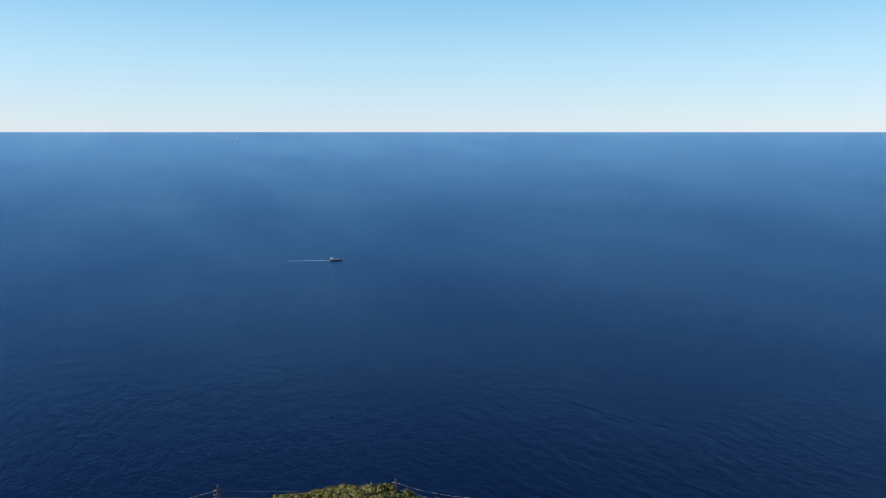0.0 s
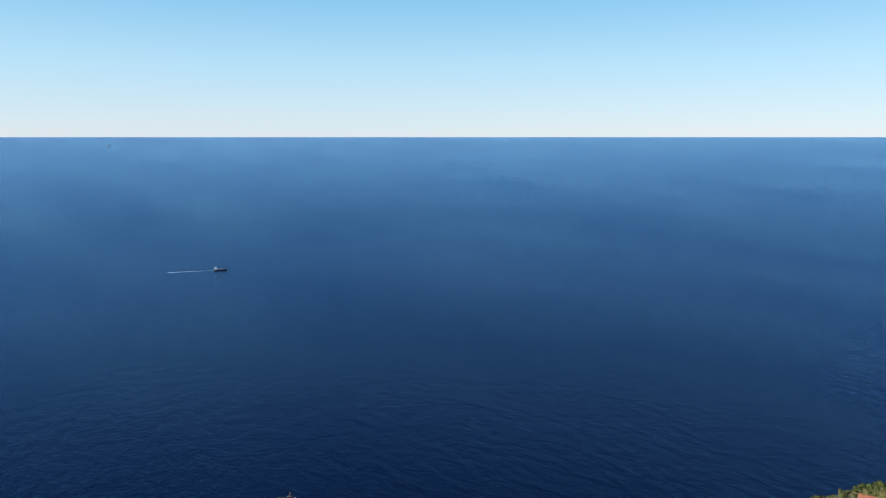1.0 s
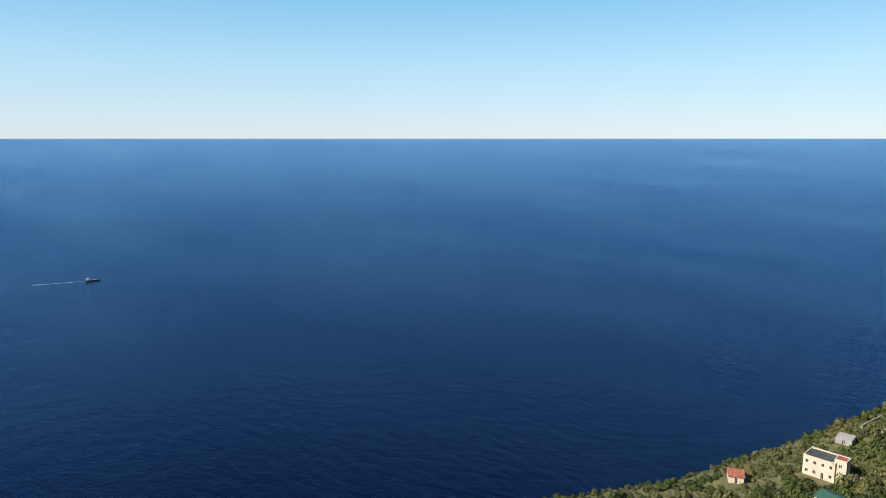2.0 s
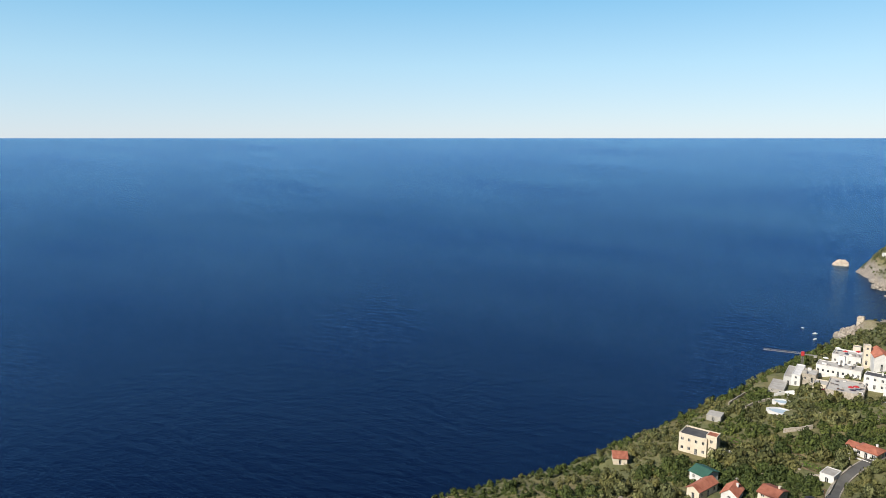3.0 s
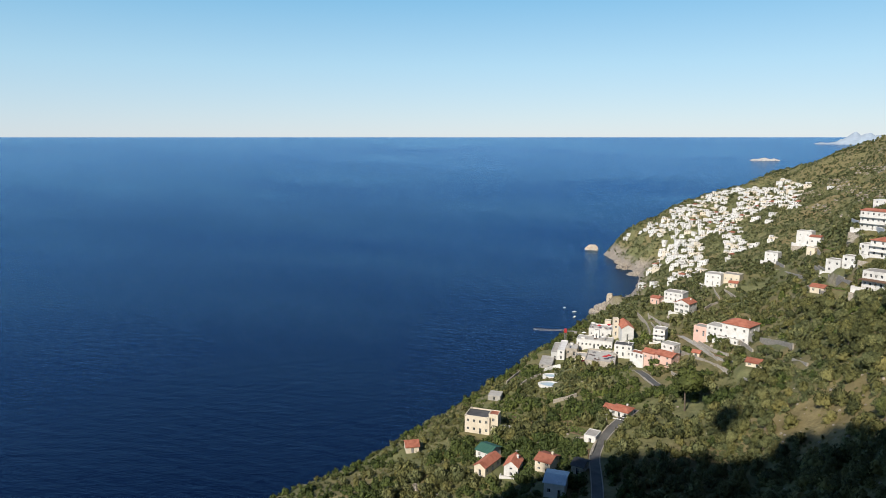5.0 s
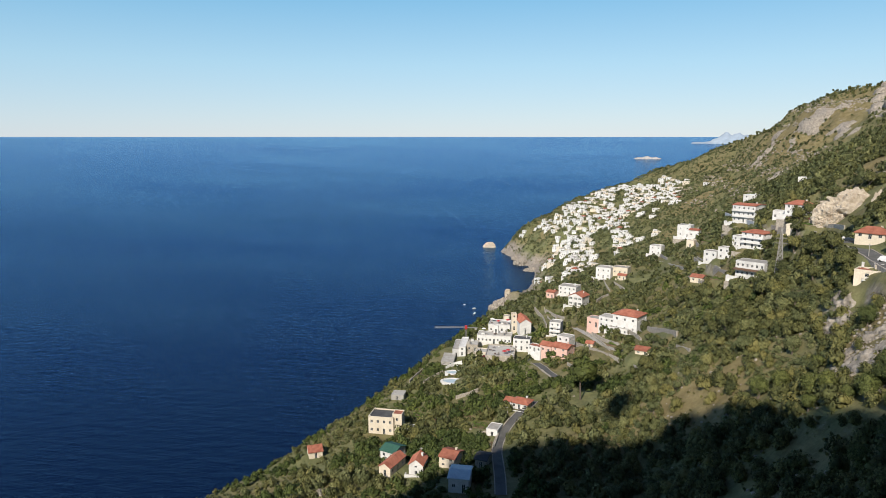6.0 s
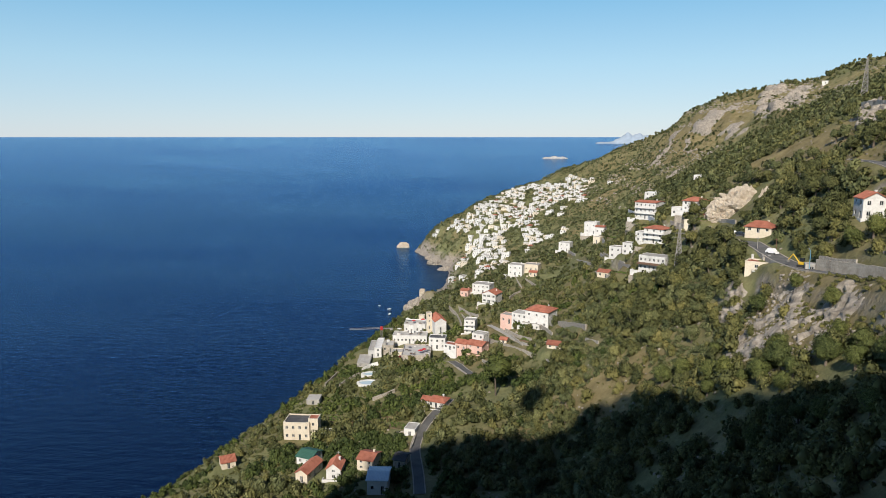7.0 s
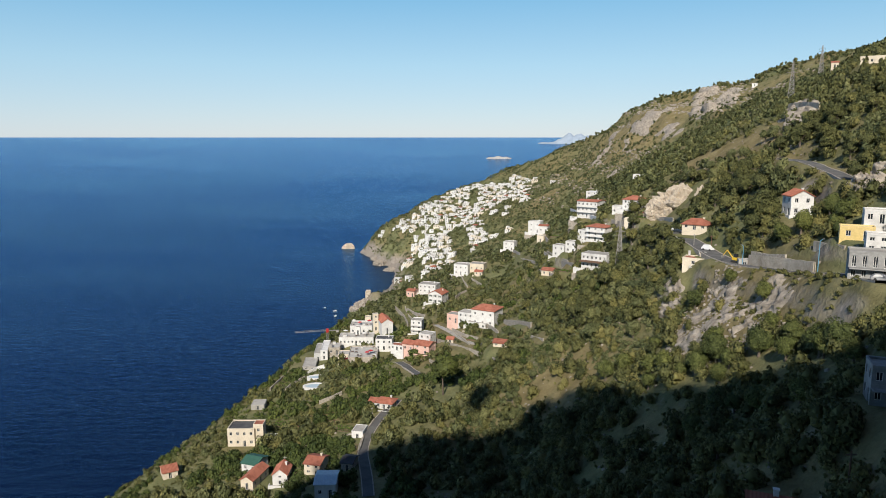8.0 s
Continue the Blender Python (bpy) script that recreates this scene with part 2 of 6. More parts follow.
def sea_material():
    m, nodes, links, p = nodes_of("sea_water")
    where = nodes.new("ShaderNodeNewGeometry").outputs["Position"]
    drift = noise_node(nodes, links, where, 420, 4, 0.55, (0.45, 1.3, 1))
    body = nodes.new("ShaderNodeBsdfDiffuse")
    links.new(ramp_node(nodes, links, drift, ((0.2, (0.0007, 0.0026, 0.0145)), (0.8, (0.0012, 0.0042, 0.02)))), body.inputs["Color"])
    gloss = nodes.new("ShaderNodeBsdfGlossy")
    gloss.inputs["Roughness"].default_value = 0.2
    # blue of the reflected sky is painted in through this gloss tint
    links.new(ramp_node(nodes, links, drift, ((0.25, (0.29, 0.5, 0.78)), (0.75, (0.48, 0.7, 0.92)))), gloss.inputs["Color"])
    chop = noise_node(nodes, links, where, 3.6, 3, 0.72, (0.6, 1.5, 1))
    swell = noise_node(nodes, links, where, 13, 2, 0.5, (0.6, 1.4, 1))
    hs = nodes.new("ShaderNodeMath")
    hs.operation = "MULTIPLY_ADD"
    links.new(swell, hs.inputs[0])
    hs.inputs[1].default_value = 1.5
    links.new(chop, hs.inputs[2])
    b = nodes.new("ShaderNodeBump")
    b.inputs["Distance"].default_value = 0.7
    links.new(hs.outputs[0], b.inputs["Height"])
    level = nodes.new("ShaderNodeCombineXYZ")
    level.inputs[2].default_value = 1.0
    links.new(level.outputs[0], b.inputs["Normal"])
    span = nodes.new("ShaderNodeVectorMath")
    span.operation = "LENGTH"
    links.new(where, span.inputs[0])
    calm = nodes.new("ShaderNodeMapRange")
    links.new(span.outputs["Value"], calm.inputs[0])
    for i, v in ((1, 350.0), (2, 3200.0), (3, 0.9), (4, 0.45)):
        calm.inputs[i].default_value = v
    links.new(calm.outputs[0], b.inputs["Strength"])
    edge = nodes.new("ShaderNodeFresnel")
    edge.inputs["IOR"].default_value = 1.34
    for n in (body, gloss, edge):
        links.new(b.outputs[0], n.inputs["Normal"])
    # the tint pales at grazing view, for a bright band under the horizon
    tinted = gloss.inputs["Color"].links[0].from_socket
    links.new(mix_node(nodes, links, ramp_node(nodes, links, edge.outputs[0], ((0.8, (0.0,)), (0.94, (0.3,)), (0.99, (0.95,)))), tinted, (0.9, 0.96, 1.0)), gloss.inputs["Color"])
    both = nodes.new("ShaderNodeMixShader")
    links.new(edge.outputs[0], both.inputs[0])
    links.new(body.outputs[0], both.inputs[1])
    links.new(gloss.outputs[0], both.inputs[2])
    for n in list(nodes):
        if n.bl_idname == "ShaderNodeOutputMaterial":
            links.new(both.outputs[0], n.inputs["Surface"])
    nodes.remove(p)
    return m


GROUND = ground_material()
SEA = sea_material()
LEAF = foliage("oak_leaves", (0.06, 0.067, 0.032), (0.2, 0.204, 0.098))
PINE = foliage("pine_needles", (0.05, 0.066, 0.026), (0.1, 0.125, 0.045))
# grey-green macchia, with the far slopes' air haze put into its leaf colour
MACCHIA = foliage("hazed_grey_macchia_leaves", (0.12, 0.13, 0.078), (0.22, 0.235, 0.145))
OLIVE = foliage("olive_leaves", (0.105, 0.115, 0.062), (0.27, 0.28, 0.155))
SCRUB = foliage("scrub_leaves", (0.12, 0.12, 0.056), (0.225, 0.22, 0.105), (0.31, 0.25, 0.13))
GARDEN = foliage("garden_leaves", (0.045, 0.066, 0.023), (0.155, 0.19, 0.066))
OAK = foliage("broad_oak_leaves", (0.055, 0.072, 0.028), (0.2, 0.225, 0.092))
CROP = foliage("vegetable_leaves", (0.06, 0.11, 0.025), (0.16, 0.24, 0.06))
BLOSSOM = foliage("bougainvillea", (0.2, 0.02, 0.06), (0.45, 0.05, 0.14))
BARK = surface("bark", (0.1, 0.075, 0.055), (0.2, 0.16, 0.12), 0.8, 0.1)
WHITE = surface("white_render", (0.6, 0.59, 0.565), (0.76, 0.75, 0.725), 3, 0.5, 0.9, 0.15, 0.02, 0.1)
CREAM = surface("cream_render", (0.62, 0.54, 0.42), (0.74, 0.66, 0.53), 4, 0.5, 0.9, 0.15, 0.02, 0.1)
PINK = surface("pink_render", (0.66, 0.43, 0.36), (0.76, 0.52, 0.44), 4, 0.5, 0.9, 0.15, 0.02, 0.1)
YELLOW = surface("yellow_render", (0.66, 0.5, 0.2), (0.74, 0.58, 0.27), 4, 0.5, 0.9, 0.15, 0.02, 0.1)
GREYWALL = surface("grey_render", (0.4, 0.4, 0.39), (0.52, 0.52, 0.5), 4, 0.5, 0.9, 0.15, 0.02, 0.1)
TILE = surface("terracotta_tiles", (0.3, 0.095, 0.055), (0.47, 0.18, 0.115), 2.2, 0.4, 0.85, 0.7, 0.12, 0.25, 0, (1, 1, 1))
SHADEGREY = surface("dark_grey_render", (0.25, 0.25, 0.245), (0.36, 0.36, 0.35), 2, 0.5, 0.9, 0.15, 0.02, 0.1)
STONE = surface("dry_stone", (0.28, 0.25, 0.205), (0.56, 0.5, 0.42), 0.8, 0.3, 0.95, 0.9, 0.15)
LIMESTONE = surface("pale_limestone", (0.36, 0.295, 0.22), (0.6, 0.525, 0.42), 3, 0.6, 0.95, 1.0, 0.4, 0.1)
GREYROCK = surface("grey_limestone", (0.17, 0.145, 0.115), (0.47, 0.415, 0.345), 2.4, 0.45, 0.95, 1.0, 0.4, 0.1)
CONCRETE = surface("concrete", (0.33, 0.31, 0.28), (0.48, 0.46, 0.42), 3, 0.4, 0.9, 0.3, 0.03)
ASPHALT = surface("asphalt", (0.09, 0.089, 0.086), (0.16, 0.157, 0.15), 4, 0.3, 0.9, 0.2, 0.02)
PAVING = surface("terrace_paving", (0.46, 0.44, 0.4), (0.6, 0.575, 0.53), 2.5, 0.3, 0.85)
STEEL = surface("galvanised_steel", (0.2, 0.19, 0.18), (0.3, 0.29, 0.27), 2, 0.3, 0.6, 0.1, 0.01, 0.1, 0.2)
RED = surface("red_paint", (0.5, 0.03, 0.03), (0.62, 0.05, 0.05), 1, 0.2, 0.5)
MAROON = surface("maroon_sheet", (0.16, 0.03, 0.025), (0.24, 0.05, 0.04), 2, 0.3, 0.7)
SOIL = surface("garden_soil", (0.14, 0.09, 0.055), (0.22, 0.15, 0.095), 1.5, 0.2)
GREENSHEET = surface("green_sheet_roof", (0.03, 0.1, 0.075), (0.05, 0.14, 0.1), 2, 0.3, 0.6)
DARKROOF = surface("dark_roof_felt", (0.05, 0.05, 0.055), (0.1, 0.1, 0.1), 3, 0.4, 0.9)
WOOD = surface("dark_wood", (0.1, 0.055, 0.03), (0.18, 0.1, 0.06), 0.8, 0.1, 0.7)
SHUTTER = surface("painted_shutter", (0.12, 0.14, 0.12), (0.2, 0.22, 0.19), 0.6, 0.1, 0.7)
BLUESHEET = surface("pale_blue_sheet", (0.5, 0.6, 0.68), (0.62, 0.7, 0.76), 2, 0.3, 0.5)


def glass_material():
    m, nodes, links, p = nodes_of("window_glass")
    p.inputs["Base Color"].default_value = (0.02, 0.025, 0.03, 1)
    p.inputs["Roughness"].default_value = 0.08
    return m


GLASS = glass_material()

# ---- mesh helpers ----
def mesh_object(name, bm, material, parent=None, label="", smooth=False):
    me = bpy.data.meshes.new(name)
    bm.normal_update()
    bm.to_mesh(me)
    bm.free()
    return link_mesh(name, me, material, parent, label, smooth)


def link_mesh(name, me, material, parent=None, label="", smooth=False):
    if material and not me.materials:
        for one in (material if isinstance(material, (list, tuple)) else (material,)):
            me.materials.append(one)
    if smooth:
        me.shade_smooth()
    ob = new(name, me)
    if parent:
        ob.parent = parent
    if label:
        ob["label"] = label
    return ob


part = mesh_object


def bulk_mesh(name, verts, faces, normals=None):
    """A mesh from numpy arrays of vertices and equal-sided faces, with soft shading normals where given."""
    me = bpy.data.meshes.new(name)
    n, k = faces.shape
    me.vertices.add(len(verts))
    me.vertices.foreach_set("co", np.ascontiguousarray(verts, np.float32).ravel())
    me.loops.add(n * k)
    me.loops.foreach_set("vertex_index", np.ascontiguousarray(faces, np.int32).ravel())
    me.polygons.add(n)
    me.polygons.foreach_set("loop_start", np.arange(0, n * k, k, dtype=np.int32))
    me.update(calc_edges=True)
    me.validate()
    if normals is not None:
        me.shade_smooth()
        me.attributes.new("custom_normal", "FLOAT_VECTOR", "POINT").data.foreach_set("vector", np.ascontiguousarray(normals, np.float32).ravel())
    return me


def box(bm, x0, x1, y0, y1, z0, z1, bevel=0.0):
    vs = [bm.verts.new(p) for p in ((x0, y0, z0), (x1, y0, z0), (x1, y1, z0), (x0, y1, z0), (x0, y0, z1), (x1, y0, z1), (x1, y1, z1), (x0, y1, z1))]
    fs = [bm.faces.new([vs[i] for i in f]) for f in ((3, 2, 1, 0), (4, 5, 6, 7), (0, 1, 5, 4), (1, 2, 6, 5), (2, 3, 7, 6), (3, 0, 4, 7))]
    if bevel:
        edges = {e for f in fs for e in f.edges}
        bmesh.ops.bevel(bm, geom=list(edges), offset=bevel, segments=1, affect="EDGES")
    return vs


def rod(bm, a, b, r0, r1=None, sides=6):
    """A tapered rod from a to b."""
    a, b = Vector(a), Vector(b)
    r1 = r0 if r1 is None else r1
    q = (b - a).to_track_quat("Z", "Y")
    rings = []
    for c, r in ((a, r0), (b, r1)):
        rings.append([bm.verts.new(c + q @ Vector((r * math.cos(i * math.tau / sides), r * math.sin(i * math.tau / sides), 0))) for i in range(sides)])
    for i in range(sides):
        j = (i + 1) % sides
        bm.faces.new((rings[0][i], rings[0][j], rings[1][j], rings[1][i]))
    bm.faces.new(rings[0][::-1])
    bm.faces.new(rings[1])


def thing(name, label, category, x, y, z, rz=0.0, group=""):
    ob = new(name)
    ob.empty_display_size = 0.5
    ob.matrix_world = pose(x, y, z, 0, 0, rz)
    return tagged(ob, label, category, group)


# ---- ground and sea ----
# bare, grassy ground: x, y, radius
BARE = ((43, 226, 13), (38, 243, 12), (49, 240, 8), (31, 247, 7), (81, 184, 16), (80, 168, 13), (83, 202, 11), (77, 205, 6), (85, 163, 6), (73, 200, 5), (72, 165, 5),
        (178, 387, 26), (168, 408, 24), (152, 336, 18), (140, 280, 12), (161, 425, 16), (146, 300, 12), (198, 372, 14), (164, 360, 16), (346, 1160, 90), (310, 1230, 60), (186, 1195, 40),
        (243, 936, 40), (-70, 284, 4), (-72, 370, 5), (36, 376, 5), (41, 328, 4))
def land():
    az = np.radians(np.concatenate([np.arange(-180, -102, 2.0), np.arange(-102, -66, 0.5), np.arange(-66, -34, 1.0), np.arange(-34, 38, 0.22), np.arange(38, 60, 1.0), np.arange(60, 180, 4.0)]))
    dist = [12.0]
    for limit, ratio in ((120, 1.02), (480, 1.0065), (1180, 1.009), (1650, 1.0055), (2300, 1.02)):
        while dist[-1] < limit:
            dist.append(dist[-1] * ratio)
    dist = np.array(dist)
    A, D = np.meshgrid(az, dist)
    X, Y = D * np.sin(A), D * np.cos(A)
    Z = ground_z(X.ravel(), Y.ravel()).reshape(X.shape)
    n = len(az)
    verts = np.column_stack([X.ravel(), Y.ravel(), Z.ravel()])
    i, j = np.meshgrid(np.arange(len(dist) - 1), np.arange(n), indexing="ij")
    jn = (j + 1) % n
    faces = np.stack([i * n + j, (i + 1) * n + j, (i + 1) * n + jn, i * n + jn], -1).reshape(-1, 4)
    keep = verts[faces, 2].max(1) > -9
    centre = len(verts)
    verts = np.vstack([verts, [[0, 0, float(ground_z(0, 0)[0])]]])
    hub = np.column_stack([np.full(n, centre), np.arange(n), (np.arange(n) + 1) % n, np.full(n, centre)])
    me = bulk_mesh("ground", verts, faces[keep][:, ::-1])
    bm = bmesh.new()
    bm.from_mesh(me)
    bm.verts.ensure_lookup_table()
    for a, b in zip(range(n), [*range(1, n), 0]):
        bm.faces.new((bm.verts[centre], bm.verts[b], bm.verts[a]))
    bmesh.ops.recalc_face_normals(bm, faces=bm.faces)
    bm.to_mesh(me)
    bm.free()
    if me.polygons[len(me.polygons) // 2].normal.z < 0:
        me.flip_normals()
    co = np.empty(len(me.vertices) * 3)
    me.vertices.foreach_get("co", co)
    co = co.reshape(-1, 3)
    dry = np.zeros(len(co))
    for a, b, r in BARE:
        dry = np.maximum(dry, np.clip(1.5 - np.hypot(co[:, 0] - a, co[:, 1] - b) / r, 0, 1))
    upper = np.clip((co[:, 1] - 860) / 120, 0, 1) * np.clip((co[:, 2] - 150) / 40, 0, 1)
    dry = np.maximum(dry, upper * np.clip(0.32 + 0.6 * wave(co[:, 0], co[:, 1], 70, 1), 0, 1))
    me.attributes.new("parched", "FLOAT", "POINT").data.foreach_set("value", dry.astype(np.float32))
    ob = link_mesh("ground", me, GROUND, smooth=True)
    return tagged(ob, "steep dry coastal hillside of grass, scrub and limestone", "hillside", kind="structure")


def sea_height(r):
    """Height of the water sheet at range r: level to 1.7 km, then a rise that levels out at eye height."""
    r = np.asarray(r, float)
    u = np.clip((r - 1700) / 900, 0, 1)
    k = np.clip((r - 2600) / 2250, 0, 1)
    s = EYE_Z / (450 + 2250 / 1.2)
    return s * 900 * (u**3 - u**4 / 2) + s * 2250 / 1.2 * (1 - (1 - k) ** 1.2)


def sea():
    """A sheet that reaches the horizon: beyond 1.7 km it rises gently to eye level, so that the far water lies on its line of sight."""
    az = np.radians(np.arange(0, 360, 1.5))
    near = np.concatenate([np.linspace(5, 1700, 50), np.linspace(1740, 4850, 150)])
    z = sea_height(near)
    A, D = np.meshgrid(az, near)
    n = len(az)
    verts = np.column_stack([(D * np.sin(A)).ravel(), (D * np.cos(A)).ravel(), np.repeat(z, n)])
    i, j = np.meshgrid(np.arange(len(near) - 1), np.arange(n), indexing="ij")
    jn = (j + 1) % n
    faces = np.stack([i * n + j, i * n + jn, (i + 1) * n + jn, (i + 1) * n + j], -1).reshape(-1, 4)[:, ::-1]
    me = bulk_mesh("water", verts, faces)
    if me.polygons[10].normal.z < 0:
        me.flip_normals()
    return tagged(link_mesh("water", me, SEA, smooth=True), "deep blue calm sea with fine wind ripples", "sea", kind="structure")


sea()

# ---- houses ----
SHARED = {}
CLEAR = []           # discs kept free of plants: x, y, radius


def facade(bm, p0, p1, z0, z1, foot, holes, recess=0.22):
    """One wall face from p0 to p1 (plan), with openings (u0, u1, v0, v1) that go in by the recess."""
    p0, p1 = Vector((*p0, 0)), Vector((*p1, 0))
    along = p1 - p0
    length = along.length
    along.normalize()
    inward = Vector((-along.y, along.x, 0))
    us = sorted({0.0, length, *[u for h in holes for u in h[:2]]})
    vs = sorted({foot, z0, z1, *[v for h in holes for v in h[2:]]})

    def at(u, v, depth=0.0):
        return bm.verts.new(p0 + along * u + inward * depth + Vector((0, 0, v)))

    for u0, u1 in zip(us, us[1:]):
        for v0, v1 in zip(vs, vs[1:]):
            uc, vc = (u0 + u1) / 2, (v0 + v1) / 2
            hole = any(h[0] < uc < h[1] and h[2] < vc < h[3] for h in holes)
            if not hole:
                bm.faces.new([at(u0, v0), at(u1, v0), at(u1, v1), at(u0, v1)])
    for u0, u1, v0, v1 in holes:
        c, k = [(u0, v0), (u1, v0), (u1, v1), (u0, v1)], recess
        for (a, b), (e, f) in zip(c, c[1:] + c[:1]):
            bm.faces.new([at(a, b), at(a, b, k), at(e, f, k), at(e, f)])


def window_parts(parent, p0, p1, hole, recess, style):
    """A window or door: its frame, its panes and, for some, a pair of shutters."""
    u0, u1, v0, v1 = hole
    w, h = round(u1 - u0, 2), round(v1 - v0, 2)
    key = ("window", w, h, style)
    if key not in SHARED:
        fr = bmesh.new()
        t = 0.09
        for a in ((-w / 2, -w / 2 + t, 0, h), (w / 2 - t, w / 2, 0, h), (-t / 2, t / 2, 0, h), (-w / 2, w / 2, 0, t), (-w / 2, w / 2, h - t, h)):
            box(fr, a[0], a[1], -0.05, 0.03, a[2], a[3])
        fm = bpy.data.meshes.new("window")
        fr.to_mesh(fm), fr.free()
        fm.materials.append(WHITE if style != "wood" else WOOD)
        gl = bmesh.new()
        box(gl, -w / 2, w / 2, 0.02, 0.05, 0, h)
        gm = bpy.data.meshes.new("pane")
        gl.to_mesh(gm), gl.free()
        gm.materials.append(GLASS)
        sh = bmesh.new()
        for s in (-1, 1):
            x0, x1 = sorted((s * (w / 2 + 0.02), s * (w + 0.02)))
            box(sh, x0, x1, -recess - 0.07, -recess - 0.02, 0.02, h - 0.02)
        sm = bpy.data.meshes.new("shutter")
        sh.to_mesh(sm), sh.free()
        sm.materials.append(SHUTTER)
        SHARED[key] = (fm, gm, sm)
    fm, gm, sm = SHARED[key]
    a = Vector((p1[0] - p0[0], p1[1] - p0[1], 0)).normalized()
    inward = Vector((-a.y, a.x, 0))
    c = Vector((*p0, 0)) + a * (u0 + u1) / 2 + inward * recess
    turn = math.degrees(math.atan2(a.y, a.x))
    if style == "far":
        wob = link_mesh("window", gm, None, parent)
        wob.matrix_basis = pose(c.x, c.y, v0, 0, 0, turn)
        return
    wob = link_mesh("door" if h > 1.9 and v0 < 0.3 else "window", fm, None, parent)
    wob.matrix_basis = pose(c.x, c.y, v0, 0, 0, turn)
    link_mesh("pane", gm, None, wob)
    if style == "shutters":
        link_mesh("shutter", sm, None, wob)


def rows_of_windows(length, h, storeys, cols, tall=False):
    """Openings for a wall of that length: one row for each storey."""
    holes = []
    step = h / storeys
    for s in range(storeys):
        for c in range(cols):
            u = length * (c + 0.5) / cols
            w = min(1.15, length / cols * 0.45)
            v0 = s * step + (0.12 if tall and s > 0 or (s == 0 and c == cols // 2) else step * 0.36)
            v1 = s * step + min(step - 0.45, step * 0.36 + 1.45)
            if v1 - v0 > 0.5:
                holes.append((u - w / 2, u + w / 2, v0, v1))
    return holes


def house_walls(parent, w, d, h, material, storeys, cols, side, style="plain", foot=-6.0, tall=False, x=0.0, y=0.0, z=0.0):
    """Four walls with openings on the front and the two sides; x, y, z shift the block within its house."""
    recess = 0.22
    c = [(x - w / 2, y - d / 2), (x + w / 2, y - d / 2), (x + w / 2, y + d / 2), (x - w / 2, y + d / 2)]
    bm = bmesh.new()
    for i, n in enumerate((cols, side, 0, side)):
        p0, p1 = c[i], c[(i + 1) % 4]
        length = math.hypot(p1[0] - p0[0], p1[1] - p0[1])
        holes = rows_of_windows(length, h, storeys, n, tall) if n else []
        holes = [(a, b, e + z, f + z) for a, b, e, f in holes]
        facade(bm, p0, p1, z, z + h, foot, holes, recess)
        for hole in holes:
            window_parts(parent, p0, p1, hole, recess, style)
    bm.faces.new([bm.verts.new((*q, z + h)) for q in c])
    bmesh.ops.remove_doubles(bm, verts=bm.verts, dist=0.001)
    part("wall", bm, material, parent)


def gable_roof(parent, w, d, h, rise, over, material, hip=0.0, x=0.0, y=0.0, name="roof", label=""):
    """A pitched roof with thickness, ridge along x; hip: how far the ridge ends draw in."""
    a, b, t = w / 2 + over, d / 2 + over, 0.22
    drop = rise * over / (d / 2)
    bm = bmesh.new()
    top = [(-a, -b, -drop), (a, -b, -drop), (a, b, -drop), (-a, b, -drop), (-a + hip, 0, rise), (a - hip, 0, rise)]
    up = [bm.verts.new((p[0] + x, p[1] + y, p[2] + h + t)) for p in top]
    dn = [bm.verts.new((p[0] + x, p[1] + y, p[2] + h)) for p in top]
    for f in ((0, 1, 5, 4), (2, 3, 4, 5), (1, 2, 5), (3, 0, 4)):
        if len(f) == 4 or hip > 0.01:
            if len(f) == 3:
                bm.faces.new([up[i] for i in f])
            bm.faces.new([dn[i] for i in f[::-1]])
    if hip <= 0.01:
        for f in ((1, 2, 5), (3, 0, 4)):
            for p, q in ((f[0], f[2]), (f[2], f[1])):
                bm.faces.new((dn[p], dn[q], up[q], up[p]))
    else:
        for p, q in ((1, 2), (3, 0)):
            bm.faces.new((dn[p], dn[q], up[q], up[p]))
    for p, q in ((0, 1), (2, 3)):
        bm.faces.new((dn[p], dn[q], up[q], up[p]))
    # rows of round cover tiles run down both slopes
    n = max(4, int(2 * a / 0.5))
    for side in (-1, 1):
        last = None
        for i in range(2 * n + 1):
            cx = -a + 2 * a * i / (2 * n)
            cut = max(0.0, (abs(cx) - (a - hip)) / hip) if hip > 0.01 else 0.0
            bump = 0.09 * (i % 2)
            e0 = bm.verts.new((cx + x, side * b + y, h + t - drop + bump))
            e1 = bm.verts.new((cx + x, side * b * cut + y, h + t - drop + (rise + drop) * (1 - cut) + bump))
            if last:
                bm.faces.new((last[0], e0, e1, last[1]) if side < 0 else (e0, last[0], last[1], e1))
            last = (e0, e1)
    bmesh.ops.remove_doubles(bm, verts=bm.verts, dist=0.002)
    part(name, bm, material, parent, label)
    if hip <= 0.01:
        for s in (-1, 1):
            bm = bmesh.new()
            q = [bm.verts.new((s * w / 2 + x, yy + y, h + zz)) for yy, zz in ((-d / 2, -0.05), (d / 2, -0.05), (0, rise - 0.02))]
            bm.faces.new(q)
            part("gable", bm, CURRENT[0], parent)


CURRENT = [None]


